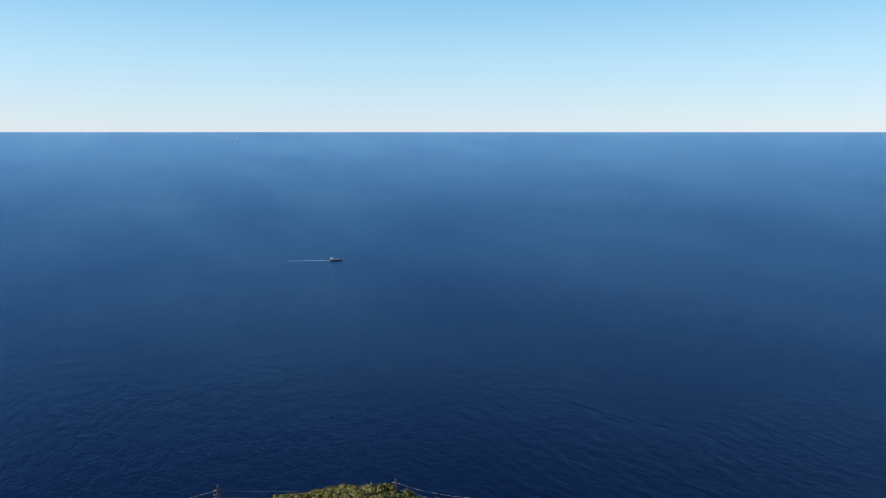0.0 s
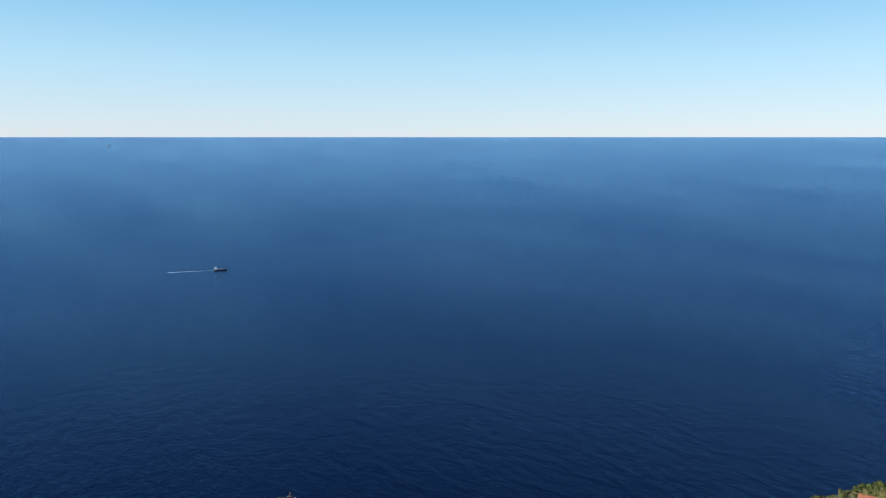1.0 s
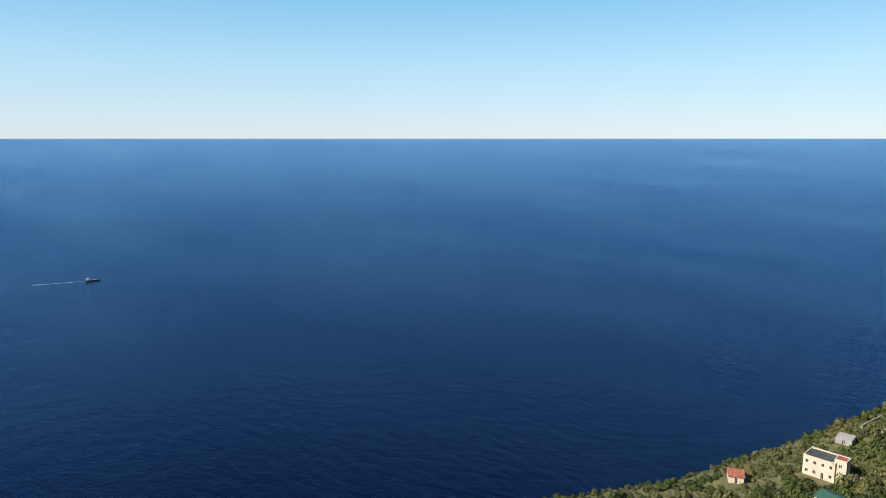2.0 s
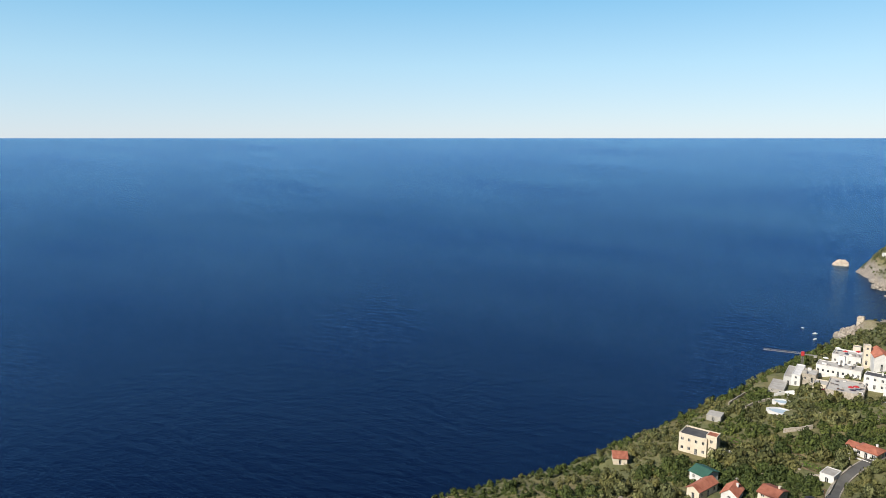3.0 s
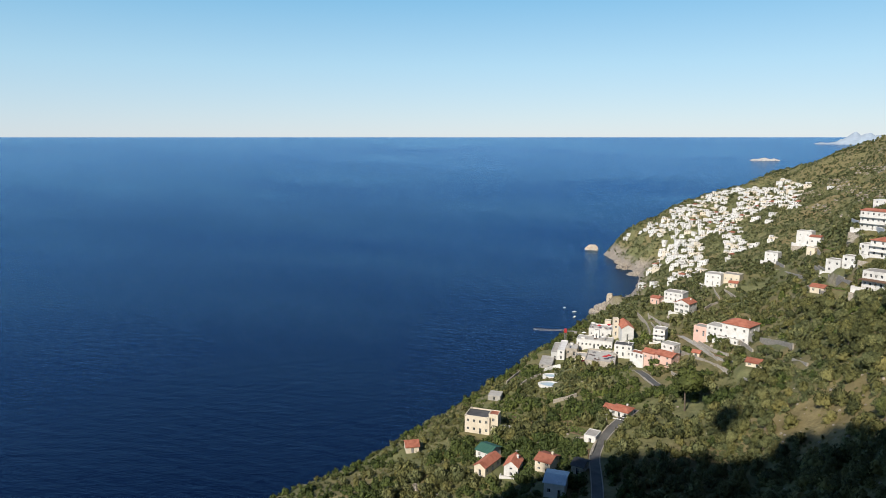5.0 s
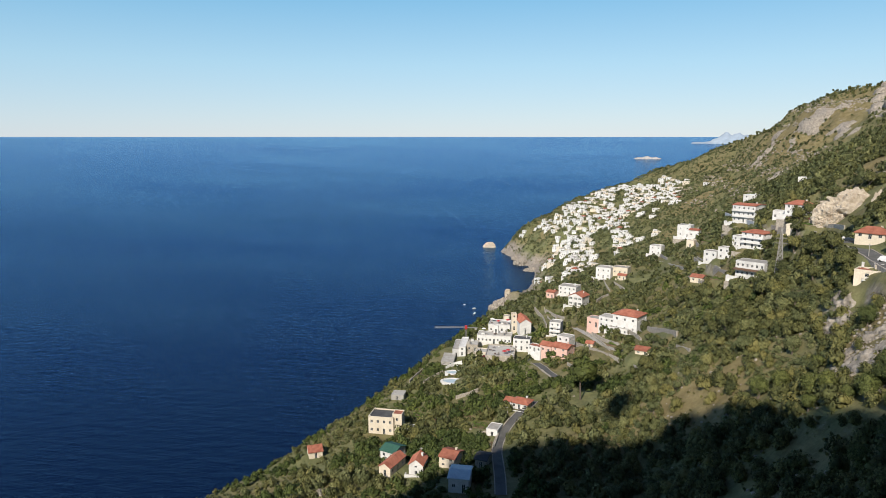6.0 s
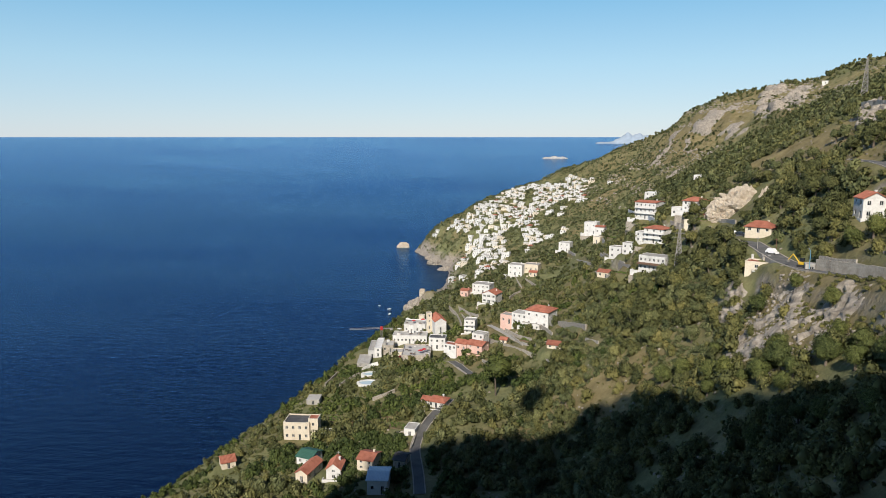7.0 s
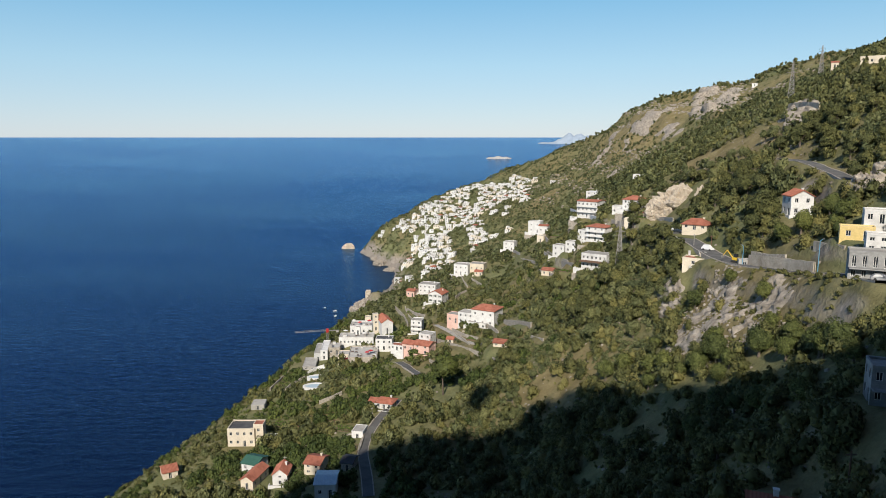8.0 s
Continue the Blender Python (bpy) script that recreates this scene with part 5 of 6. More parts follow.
house("dark stone shed beside the lane", -34.4, 235.8, 139.6, -12, 4.4, 6.5, 3.5, "gable", STONE, 1, 1, 1, tiles=DARKROOF, stack=False, rise=1.0)
# pink house and its terraces
pink_villa = house("pink villa with stepped terracotta roofs and white terraces", -10.2, 369.5, 141.2, -26, 9.5, 8.9, 5.0, "gable", PINK, 2, 2, 2, rise=1.4, terrace=3.0)
block(pink_villa, -8.5, -1.0, 0, 7.0, 7.0, 4.6, PINK, 1, 2, 1, "gable")
block(pink_villa, -3.0, 9.0, 1.5, 7.5, 7.0, 6.6, WHITE, 2, 2, 2, "flat")
block(pink_villa, -15.0, -3.0, 0, 8.0, 5.0, 3.0, WHITE, 1, 3, 1, "flat", deck=TILE)
house("white three-level house with open balconies", -16.3, 423.8, 136.8, -10, 6.9, 8.0, 8.3, "flat", WHITE, 3, 2, 2, balconies=2, stack=False, terrace=2.5)
villa = house("large white villa with a terracotta hip roof and terraces", 26.8, 402.3, 148.2, -28, 14.9, 13.5, 10.1, "hip", WHITE, 2, 3, 3, rise=2.2, terrace=4.0)
block(villa, -12.0, -1.0, 0, 10.0, 9.0, 6.4, WHITE, 2, 3, 2, "flat")
block(villa, -21.0, -1.5, -1.0, 8.0, 7.0, 5.2, PINK, 1, 2, 1, "flat")
block(villa, -3.0, -7.5, -1.0, 12.0, 4.0, 3.4, WHITE, 1, 4, 1, "flat")
house("white gabled house with a terracotta roof and shutters", -3.4, 497.1, 139.0, -25, 10.8, 11.7, 7.0, "end", WHITE, 2, 3, 2, "shutters", rise=2.4, terrace=3.5)
house("small pink house with a terracotta roof", -24.4, 532.0, 135.2, -22, 6.7, 8.1, 4.9, "gable", PINK, 1, 2, 1, rise=1.0)
house("white flat-roofed house with a roof terrace", -10.9, 537.8, 137.3, -19, 14.4, 11.7, 6.7, "flat", WHITE, 2, 4, 2, terrace=3.0)
house("low ruined house with a faded terracotta roof", 30.0, 323.9, 158.9, -17, 9.5, 6.7, 2.2, "gable", CREAM, 1, 3, 1, stack=False, rise=1.1)
house("small terracotta-roofed annexe on a terrace", 4.5, 373.6, 145.7, -16, 3.9, 4.5, 2.2, "gable", CREAM, 1, 1, 1, stack=False, rise=0.9)
house("white flat-roofed house among trees", 17.9, 605.0, 138.7, -20, 13.1, 12.1, 8.9, "flat", WHITE, 2, 3, 2, terrace=3.5)
house("pale stone house with a flat roof", 31.7, 607.3, 141.2, -18, 13.2, 11.1, 6.6, "flat", CREAM, 1, 3, 1)
house("small house with an orange roof", 31.7, 587.9, 140.9, -18, 6.9, 5.9, 3.5, "gable", CREAM, 1, 2, 1, stack=False, terrace=2.0)
house("small cream house with a pink tiled roof", 66.9, 423.9, 174.1, -29, 7.2, 7.2, 3.6, "gable", CREAM, 1, 2, 1, stack=False, rise=1.2)
house("white cube house with a round-edged flat roof", 79.3, 453.9, 181.1, -35, 8.4, 7.6, 7.4, "flat", WHITE, 2, 2, 2, stack=False, terrace=2.5)
house("second white cube house stepped up the slope", 83.4, 434.0, 187.0, -36, 7.0, 6.6, 7.1, "flat", WHITE, 2, 2, 1, stack=False)
long_house = house("long white two-storey house with a dark canopy", 82.7, 361.0, 190.7, -35, 14.1, 9.2, 8.1, "flat", WHITE, 2, 6, 2, parapet=0.2, stack=False, terrace=3.5)
awning(long_house, 15.0, -4.6, 4.6, 2.6, WOOD, "dark brown timber canopy")
terraced_house = house("white terraced house with a terracotta roof and balconies", 95.2, 412.2, 198.1, -41, 12.5, 10.4, 8.6, "hip", WHITE, 3, 3, 2, balconies=2, rise=1.4, terrace=3.5)
block(terraced_house, -9.0, -0.5, -0.5, 7.0, 7.0, 6.0, WHITE, 2, 2, 1, "flat")
hotel = house("white hotel with a dull red roof, blue doors and long balconies", 110.4, 506.5, 201.7, -38, 16.1, 15.2, 11.9, "gable", WHITE, 3, 5, 2, balconies=2, rise=0.9, terrace=4.0)
house("pale stone gatehouse on a terrace wall", 106.5, 387.2, 209.0, -25, 5.3, 5.3, 5.3, "flat", CREAM, 1, 1, 1, stack=False, terrace=3.0)
house("white villa with an orange hip roof and dormers", 116.2, 412.9, 217.0, -38, 11.2, 10.5, 6.2, "hip", WHITE, 2, 3, 2, rise=2.0, terrace=3.0)
house("white flat-roofed annexe on a terrace", 110.4, 424.3, 212.7, -25, 8.7, 6.5, 5.1, "flat", WHITE, 1, 3, 1, stack=False)
house("white house with a blue rooftop tank", 140.3, 637.1, 203.8, -32, 10.7, 9.7, 6.4, "flat", WHITE, 2, 2, 1, deck=BLUESHEET)
house("white house with a terracotta roof behind gardens", 92.4, 618.2, 174.1, -23, 8.3, 8.3, 6.7, "gable", WHITE, 1, 2, 1, rise=1.0, terrace=3.0)
house("white two-storey house on the hillside", 105.1, 768.0, 154.2, -26, 14.1, 11.5, 12.4, "flat", WHITE, 2, 2, 1, terrace=3.0)
house("small white house on a stone terrace", 72.0, 721.4, 141.9, -24, 12.0, 10.8, 8.5, "flat", WHITE, 2, 2, 1, terrace=3.0)
house("cream garden house on a terrace", 85.1, 584.5, 170.4, -26, 5.9, 6.9, 5.9, "flat", CREAM, 1, 1, 1, stack=False)
roadside_house = house("yellow-lit cream house with a brick roof terrace", 88.1, 235.3, 213.2, -31, 7.1, 6.2, 5.1, "flat", CREAM, 2, 1, 2, deck=TILE, parapet=0.6)
for px, py in ((3.0, 2.2), (1.2, 2.4), (-2.4, 2.6)):
    chimney(roadside_house, px, py, 5.6, 1.5, WHITE)
balcony(roadside_house, 2.2, -3.0, 2.6, 1.2, WHITE)
house("low cream house with a broad terracotta hip roof", 102.5, 273.7, 223.4, -35, 9.6, 7.7, 2.4, "hip", CREAM, 1, 3, 2, rise=1.9)
house("small house with an orange roof under trees", 98.2, 296.6, 216.0, -38, 5.7, 5.2, 2.6, "gable", CREAM, 1, 2, 1, stack=False, rise=1.2)
house("small white kiosk beside the road", 98.6, 287.3, 218.6, -29, 3.0, 3.0, 2.0, "flat", WHITE, 1, 1, 1, stack=False)
roofed_house = house("white two-storey house with a bright terracotta roof", 116.1, 223.1, 234.8, -5, 7.0, 7.0, 6.5, "end", WHITE, 2, 2, 2, rise=1.9, terrace=3.0)
house("yellow house with white trim and a flat stone roof", 106.6, 174.5, 233.9, -27, 7.8, 4.4, 3.3, "flat", YELLOW, 1, 2, 1, stack=False, deck=CONCRETE)
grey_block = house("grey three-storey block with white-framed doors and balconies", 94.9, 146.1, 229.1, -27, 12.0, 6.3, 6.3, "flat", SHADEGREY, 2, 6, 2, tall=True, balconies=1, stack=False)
house("pale house with a plain flat roof", 102.7, 159.9, 233.3, -27, 4.7, 4.7, 4.1, "flat", WHITE, 2, 2, 1, stack=False, pad=False)
house("white flat-roofed house above the yellow one", 113.8, 176.5, 238.0, -27, 7.9, 6.2, 3.3, "flat", WHITE, 1, 3, 1, stack=False, pad=False)
house("grey bus shelter with a dark opening", 94.1, 210.1, 219.4, -16, 3.5, 3.1, 3.0, "flat", CONCRETE, 1, 1, 1, stack=False, parapet=0.2)
# shade deepened by colour: these two houses get the darker grey render
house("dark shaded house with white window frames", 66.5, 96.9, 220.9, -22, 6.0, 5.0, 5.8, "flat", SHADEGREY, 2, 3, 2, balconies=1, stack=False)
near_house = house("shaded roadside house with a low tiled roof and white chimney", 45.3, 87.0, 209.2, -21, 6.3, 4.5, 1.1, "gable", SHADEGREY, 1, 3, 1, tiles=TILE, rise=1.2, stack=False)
house("small farmhouse high on the hill", 294.8, 529.5, 311.0, -29, 5.0, 5.0, 4.5, "gable", CREAM, 1, 1, 1, stack=False)
house("long pale farmhouse on the upper slope", 247.2, 402.1, 301.0, -32, 15.6, 7.0, 4.3, "flat", CREAM, 1, 4, 1, stack=False)
house("lone white cottage below the ridge", 152.4, 532.8, 226.8, -31, 8.2, 6.4, 4.6, "flat", WHITE, 1, 3, 1, stack=False)
house("tiny white house on the far ridge", 478.2, 1074.8, ground_at(478.2, 1074.8) - 0.5, -24, 7.8, 7.8, 4.2, "flat", WHITE, 1, 1, 1, stack=False)
house("open shelter with a dark red sheet roof", 117.3, 373.1, 216.8, -31, 12.2, 9.6, 2.6, "hip", STONE, 1, 2, 1, tiles=MAROON, stack=False, rise=1.0)
# the church and the terraces round it
church = house("white church with a terracotta roof and a cream bell tower", -39.3, 446.4, 131.1, 17, 7.6, 16.6, 8.0, "end", WHITE, 1, 1, 3, rise=2.4, stack=False)
block(church, -5.6, 3.5, 0, 3.4, 3.4, 11.5, CREAM, 3, 1, 1, "flat", parapet=0.3)
house("white house with a dark flat roof beside the church", -35.7, 403.4, 132.4, -3, 10.1, 7.6, 6.7, "flat", WHITE, 2, 3, 1, deck=DARKROOF)
wing = house("long white hotel wing with a row of dark windows", -57.0, 437.2, 125.3, 1, 22.6, 10.5, 5.3, "flat", WHITE, 1, 9, 2, stack=False, deck=PAVING)
block(wing, 0.5, 3.0, 5.0, 3.2, 3.2, 5.5, WHITE, 1, 1, 1, "flat", foot=5.0)
house("white rooftop pavilion with a parapet terrace", -57.3, 468.1, 124.2, 1, 15.2, 13.6, 5.6, "flat", WHITE, 1, 4, 2, stack=False, deck=PAVING, parapet=0.8)
house("small domed belfry above the terraces", -54.6, 484.2, 125.2, 0, 4.2, 4.2, 5.8, "flat", CREAM, 1, 1, 1, stack=False)
house("grey-roofed hotel block with white louvres", -79.6, 424.3, 120.5, 5, 4.8, 22.0, 5.2, "flat", GREYWALL, 1, 1, 2, stack=False, deck=CONCRETE)
house("white louvred hotel block with a stepped roof", -75.6, 424.5, 121.9, 4, 4.4, 21.9, 5.6, "flat", WHITE, 2, 1, 3, stack=False, deck=WHITE)
house("stone terrace block with a paved roof", -69.4, 422.7, 123.7, 3, 7.3, 11.0, 4.4, "flat", STONE, 1, 2, 1, stack=False, deck=PAVING)
house("flat concrete car deck on the cliff edge", -81.9, 405.5, 120.8, 5, 7.8, 17.7, 2.1, "flat", CONCRETE, 1, 2, 1, stack=False, deck=CONCRETE, parapet=0.3)
house("paved church square raised on a stone wall", -47.4, 392.8, 130.3, 3, 16.8, 22.1, 3.0, "flat", STONE, 1, 0, 0, stack=False, deck=PAVING, parapet=0.8)
house("low terracotta-walled terrace building", -60.2, 401.6, 125.9, 3, 7.0, 8.4, 4.2, "flat", CREAM, 1, 3, 1, stack=False, deck=PAVING)
pool(-69.6, 353.7, 126.8, 4.0, "white-rimmed swimming pool with a pale deck")
pool(-72.9, 375.0, 124.2, 3.2, "small round pool terrace with a white rim")
tower_crane(-79.8, 456.1, 119.6, 9.0, 22.0, 8.0)
garden_plot("bright green vegetable plot on a terrace", -21.2, 488.0, 11, 6, -18, 0)
garden_plot("yellow-green garden plot beside the lane", -24.9, 343.6, 9, 6, -21, 1)
garden_plot("green vegetable rows under the villa", 18.4, 370.5, 10, 5, -23, 2)
garden_plot("small green kitchen garden by the white house", 6.3, 461.0, 8, 5, -21, 3)
garden_plot("terraced vegetable plot below the long house", 74.0, 392.1, 12, 5, -26, 4)
garden_plot("brown tilled plot beside the cottage", -56.7, 242.5, 8, 7, -7, 5)
garden_plot("narrow green orchard plot by the lane", -40.7, 275.0, 10, 6, -17, 6)
garden_plot("green plot among the upper houses", 91.1, 542.4, 9, 5, -25, 7)
garden_plot("vegetable plot behind the palazzo", -75.9, 305.7, 9, 6, -1, 8)
garden_plot("green garden plot near the quarry", 109.2, 368.1, 9, 5, -32, 9)

# ---- rocks ----
CLEAR += [(124.0, 362.0, 17.0), (118.0, 344.0, 12.0), (113.0, 328.0, 8.0)]
sea_stack("quarry_face", "pale limestone quarry face cut into the hillside", 129.0, 369.0, 221.0, 34, 13, 24, 15, LIMESTONE)
sea_stack("quarry_face", "low shoulder of the pale limestone quarry", 117.0, 368.0, 219.0, 16, 9, 18, 8, LIMESTONE)
sea_stack("quarry_face", "small pale limestone scar beside the quarry", 134.0, 352.0, 225.0, 9, 11, 12, 9, LIMESTONE)
outcrop("grey limestone crag on the far ridge", 421.6, 1118.2, 56.9, 213.8, 14.0, 0.2, 5, GREYROCK, -20, "cliff_face", 2.2)
outcrop("broken limestone crag on the far ridge", 436.4, 1062.4, 45.9, 202.5, 12.0, 0.0, 6, GREYROCK, -22, "cliff_face", 2.2)
outcrop("stony far hillside with pale limestone ledges", 336.7, 1129.4, 168.1, 285.0, 8.5, -0.36, 14, GREYROCK, -16, "cliff_face", 2.2)
outcrop("pale limestone ledges above the far village", 308.0, 1238.0, 110.0, 150.0, 7.0, -0.3, 16, GREYROCK, -14, "cliff_face", 2.2)
outcrop("pale limestone outcrop among dry grass", 76.2, 191.9, 26.3, 33.8, 2.0, -0.1, 7, GREYROCK, -20, "rock_outcrop", 2.2)
outcrop("limestone rubble bank beside scrub", 81.7, 172.6, 16.8, 26.9, 2.2, -0.1, 13, GREYROCK, -24, "rock_outcrop", 2.2)
outcrop("low limestone outcrop at the edge of scrub", 76.8, 223.7, 10.6, 29.4, 2.4, 0.1, 8, GREYROCK, -17, "rock_outcrop", 2.2)
outcrop("limestone ledge below a pylon", 205.0, 398.9, 25.6, 46.9, 4.0, 0.15, 9, GREYROCK, -27, "rock_outcrop", 2.2)
outcrop("limestone ledge in the upper scrub", 188.8, 367.9, 17.3, 42.5, 4.0, 0.1, 10, GREYROCK, -26, "rock_outcrop", 2.2)
# GREYROCK instead of lighter STONE: the cutting's deep shade is put into its colour
outcrop("rock cutting beside the viaduct road, darkened as if in shade", 126.8, 202.0, 11.4, 19.4, 4.0, 0.5, 11, GREYROCK, -30, "rock_outcrop", 2.2)
outcrop("brown rock bank on the cliff edge", -92.2, 223.7, 15.7, 13.8, 3.0, 0.1, 12, GREYROCK, 23, "rock_outcrop", 2.2)
chimney(near_house, 0.3, 0.0, 1.6, 1.7, WHITE)

# ---- clutter on the terraces ----
roof_unit("grey service box on a flat roof", -61.9, 433.7, 130.8, 1, 1.4, 0.8, 0.7, CONCRETE)
terrace_table("dark wooden table on the terrace", -59.0, 440.7, 130.8, 72)
parasol("white canvas parasol on the terrace", -51.9, 435.0, 130.8, WHITE)
terrace_table("dark wooden table on the terrace", -56.3, 435.4, 130.8, 16)
roof_unit("white service box on a flat roof", -64.4, 434.6, 130.8, 1, 2.3, 1.4, 1.3, WHITE)
roof_unit("grey service box on a flat roof", -51.2, 434.8, 130.8, 1, 1.3, 1.3, 1.3, CONCRETE)
roof_unit("grey service box on a flat roof", -50.4, 440.6, 130.8, 1, 0.9, 1.2, 1.2, CONCRETE)
terrace_table("dark wooden table on the terrace", -56.8, 434.5, 130.8, 43)
parasol("white canvas parasol on the terrace", -64.9, 440.7, 130.8, WHITE)
terrace_table("dark wooden table on the terrace", -50.1, 437.8, 130.8, 27)
parasol("red canvas parasol on the terrace", -52.1, 468.9, 130.0, RED)
terrace_table("dark wooden table on the terrace", -52.4, 471.9, 130.0, 46)
roof_unit("grey service box on a flat roof", -58.4, 469.1, 130.0, 1, 1.5, 0.8, 0.9, CONCRETE)
terrace_table("dark wooden table on the terrace", -53.2, 463.2, 130.0, 4)
roof_unit("white service box on a flat roof", -55.6, 465.7, 130.0, 1, 1.7, 1.1, 0.9, WHITE)
parasol("white canvas parasol on the terrace", -50.9, 464.9, 130.0, WHITE)
parasol("red canvas parasol on the terrace", -58.3, 464.8, 130.0, RED)
terrace_table("dark wooden table on the terrace", -55.5, 465.7, 130.0, 32)
roof_unit("grey service box on a flat roof", -54.1, 466.2, 130.0, 1, 1.7, 1.5, 0.7, CONCRETE)
terrace_table("dark wooden table on the terrace", -62.8, 465.0, 130.0, 69)
roof_unit("white service box on a flat roof", -55.7, 465.2, 130.0, 1, 1.3, 0.9, 1.0, WHITE)
parasol("white canvas parasol on the terrace", -63.1, 470.1, 130.0, WHITE)
terrace_table("dark wooden table on the terrace", -42.2, 401.1, 133.4, 66)
terrace_table("dark wooden table on the terrace", -40.5, 384.6, 133.4, 26)
roof_unit("grey service box on a flat roof", -41.1, 398.0, 133.4, 3, 1.5, 1.5, 1.2, CONCRETE)
parasol("red canvas parasol on the terrace", -42.7, 389.3, 133.4, RED)
terrace_table("dark wooden table on the terrace", -51.7, 391.6, 133.4, 12)
roof_unit("white service box on a flat roof", -49.4, 400.8, 133.4, 3, 1.3, 0.7, 0.6, WHITE)
terrace_table("dark wooden table on the terrace", -52.3, 397.6, 133.4, 33)
terrace_table("dark wooden table on the terrace", -50.0, 385.5, 133.4, 88)
roof_unit("grey service box on a flat roof", -48.2, 387.6, 133.4, 3, 0.9, 0.7, 0.8, CONCRETE)
parasol("red canvas parasol on the terrace", -44.6, 386.7, 133.4, RED)
terrace_table("dark wooden table on the terrace", -53.8, 392.3, 133.4, 22)
roof_unit("white service box on a flat roof", -40.0, 386.4, 133.4, 3, 1.6, 1.4, 1.0, WHITE)
terrace_table("dark wooden table on the terrace", -40.5, 392.7, 133.4, 22)
terrace_table("dark wooden table on the terrace", -48.2, 384.5, 133.4, 38)
roof_unit("grey service box on a flat roof", -71.2, 426.0, 128.3, 3, 2.1, 1.1, 0.6, CONCRETE)
roof_unit("white service box on a flat roof", -70.8, 420.3, 128.3, 3, 1.1, 0.9, 1.4, WHITE)
roof_unit("grey service box on a flat roof", -71.4, 418.6, 128.3, 3, 2.3, 1.2, 1.5, CONCRETE)
roof_unit("white service box on a flat roof", -70.2, 426.2, 128.3, 3, 1.8, 1.4, 1.3, WHITE)
excavator(93.2, 213.5, 126)

# ---- the far village ----
def in_polygon(x, y, poly):
    inside = False
    for (ax, ay), (bx, by) in zip(poly, poly[1:] + poly[:1]):
        if (ay > y) != (by > y) and x < (bx - ax) * (y - ay) / (by - ay) + ax:
            inside = not inside
    return inside


VILLAGE = [(38, 1596), (74, 1594), (116, 1548), (142, 1541), (174, 1482), (212, 1428), (206, 1417), (172, 1381), (158, 1250), (133, 1317), (101, 1340), (69, 1310),
           (71, 1158), (90, 1140), (84, 1105), (61, 1100), (33, 1060), (8, 1050), (-17, 1030), (-41, 1030), (-77, 1125), (-77, 1242), (-61, 1367), (-54, 1387),
           (-81, 1454), (-102, 1509), (-90, 1537), (-49, 1483), (-47, 1559), (-7, 1532)]
OUTLIERS = ((-139, 1514), (-133, 1520), (121, 1266), (113, 1219), (118, 1240), (94, 1244), (109, 1103), (210, 1299), (-104, 1496), (-96, 1480))
vr = random.Random(11)
kinds = []
VILLAGE_LABELS = ("white flat-roofed village house with small windows", "white stepped village house with a roof terrace",
                  "pale village house with arched terrace and parapet", "cream village house with a set-back upper floor")
for k in range(9):
    w, d, h = vr.uniform(8.5, 15.0), vr.uniform(7, 10), vr.choice((2.6, 2.9, 3.1, 4.4))
    CURRENT[0] = WHITE
    v = house(VILLAGE_LABELS[k % 4], 0, 0, 0, 0, w, d, h, "flat" if k != 8 else "hip", WHITE if k not in (3, 7) else CREAM, max(1, round(h / 3.1)), vr.choice((2, 3)), 1 if k % 3 else 0, "far",
              stack=False, foot=-9.0, deck=(WHITE, CONCRETE, WHITE, PAVING)[k % 4], name="village_house")
    if k % 3 == 0:
        block(v, w * vr.choice((-0.27, 0.27)), d * 0.15, h, w * 0.42, d * 0.65, 2.2, WHITE, 1, 1, 0, "flat", foot=h, style="far")
    if k % 3 != 1:
        block(v, w * vr.choice((-0.2, 0.2)), -d * 0.5 - 1.6, -2.8, w * 0.7, 3.4, 2.9, WHITE, 1, 2, 0, "flat", foot=-9.0, style="far", deck=PAVING)
    tagged(v, group="village houses")
    kinds.append(v)
CLEAR[:] = [c for c in CLEAR if math.hypot(c[0], c[1]) > 20]
spots, tries = list(OUTLIERS), 0
while len(spots) < 500 and tries < 40000:
    tries += 1
    x, y = vr.uniform(-160, 330), vr.uniform(1020, 1680)
    if not in_polygon(x, y, VILLAGE):
        continue
    dense = wave(np.array([x]), np.array([y * 0.3]), 36, 2)[0]
    if vr.random() > 0.5 + dense * 0.9:
        continue
    if any((x - a) ** 2 + ((y - b) * 0.62) ** 2 < 9.0 ** 2 for a, b in spots):
        continue
    spots.append((x, y))
spots.sort(key=lambda p: p[1])


def joined_houses(sources):
    """Houses joined into one mesh: sources are pairs of a house and its place."""
    V, F, M, n0, mats = [], [], [], 0, [WHITE, CREAM, CONCRETE, PAVING, TILE, GLASS]
    for src, m in sources:
        for ob in src.children:
            me = ob.data
            turn = np.array(m @ ob.matrix_basis)
            co = np.empty(len(me.vertices) * 3)
            me.vertices.foreach_get("co", co)
            V.append(co.reshape(-1, 3) @ turn[:3, :3].T + turn[:3, 3])
            for p in me.polygons:
                q = [i + n0 for i in p.vertices]
                F += [(q[0], q[i], q[i + 1]) for i in range(1, len(q) - 1)]
                M += [mats.index(me.materials[0])] * (len(q) - 2)
            n0 += len(me.vertices)
    me = bulk_mesh("village_houses", np.vstack(V), np.array(F))
    for m in mats:
        me.materials.append(m)
    me.polygons.foreach_set("material_index", np.array(M, np.int32))
    return tagged(link_mesh("village_houses", me, None), "crowded white flat-roofed houses higher on the headland", "village", kind="stuff")


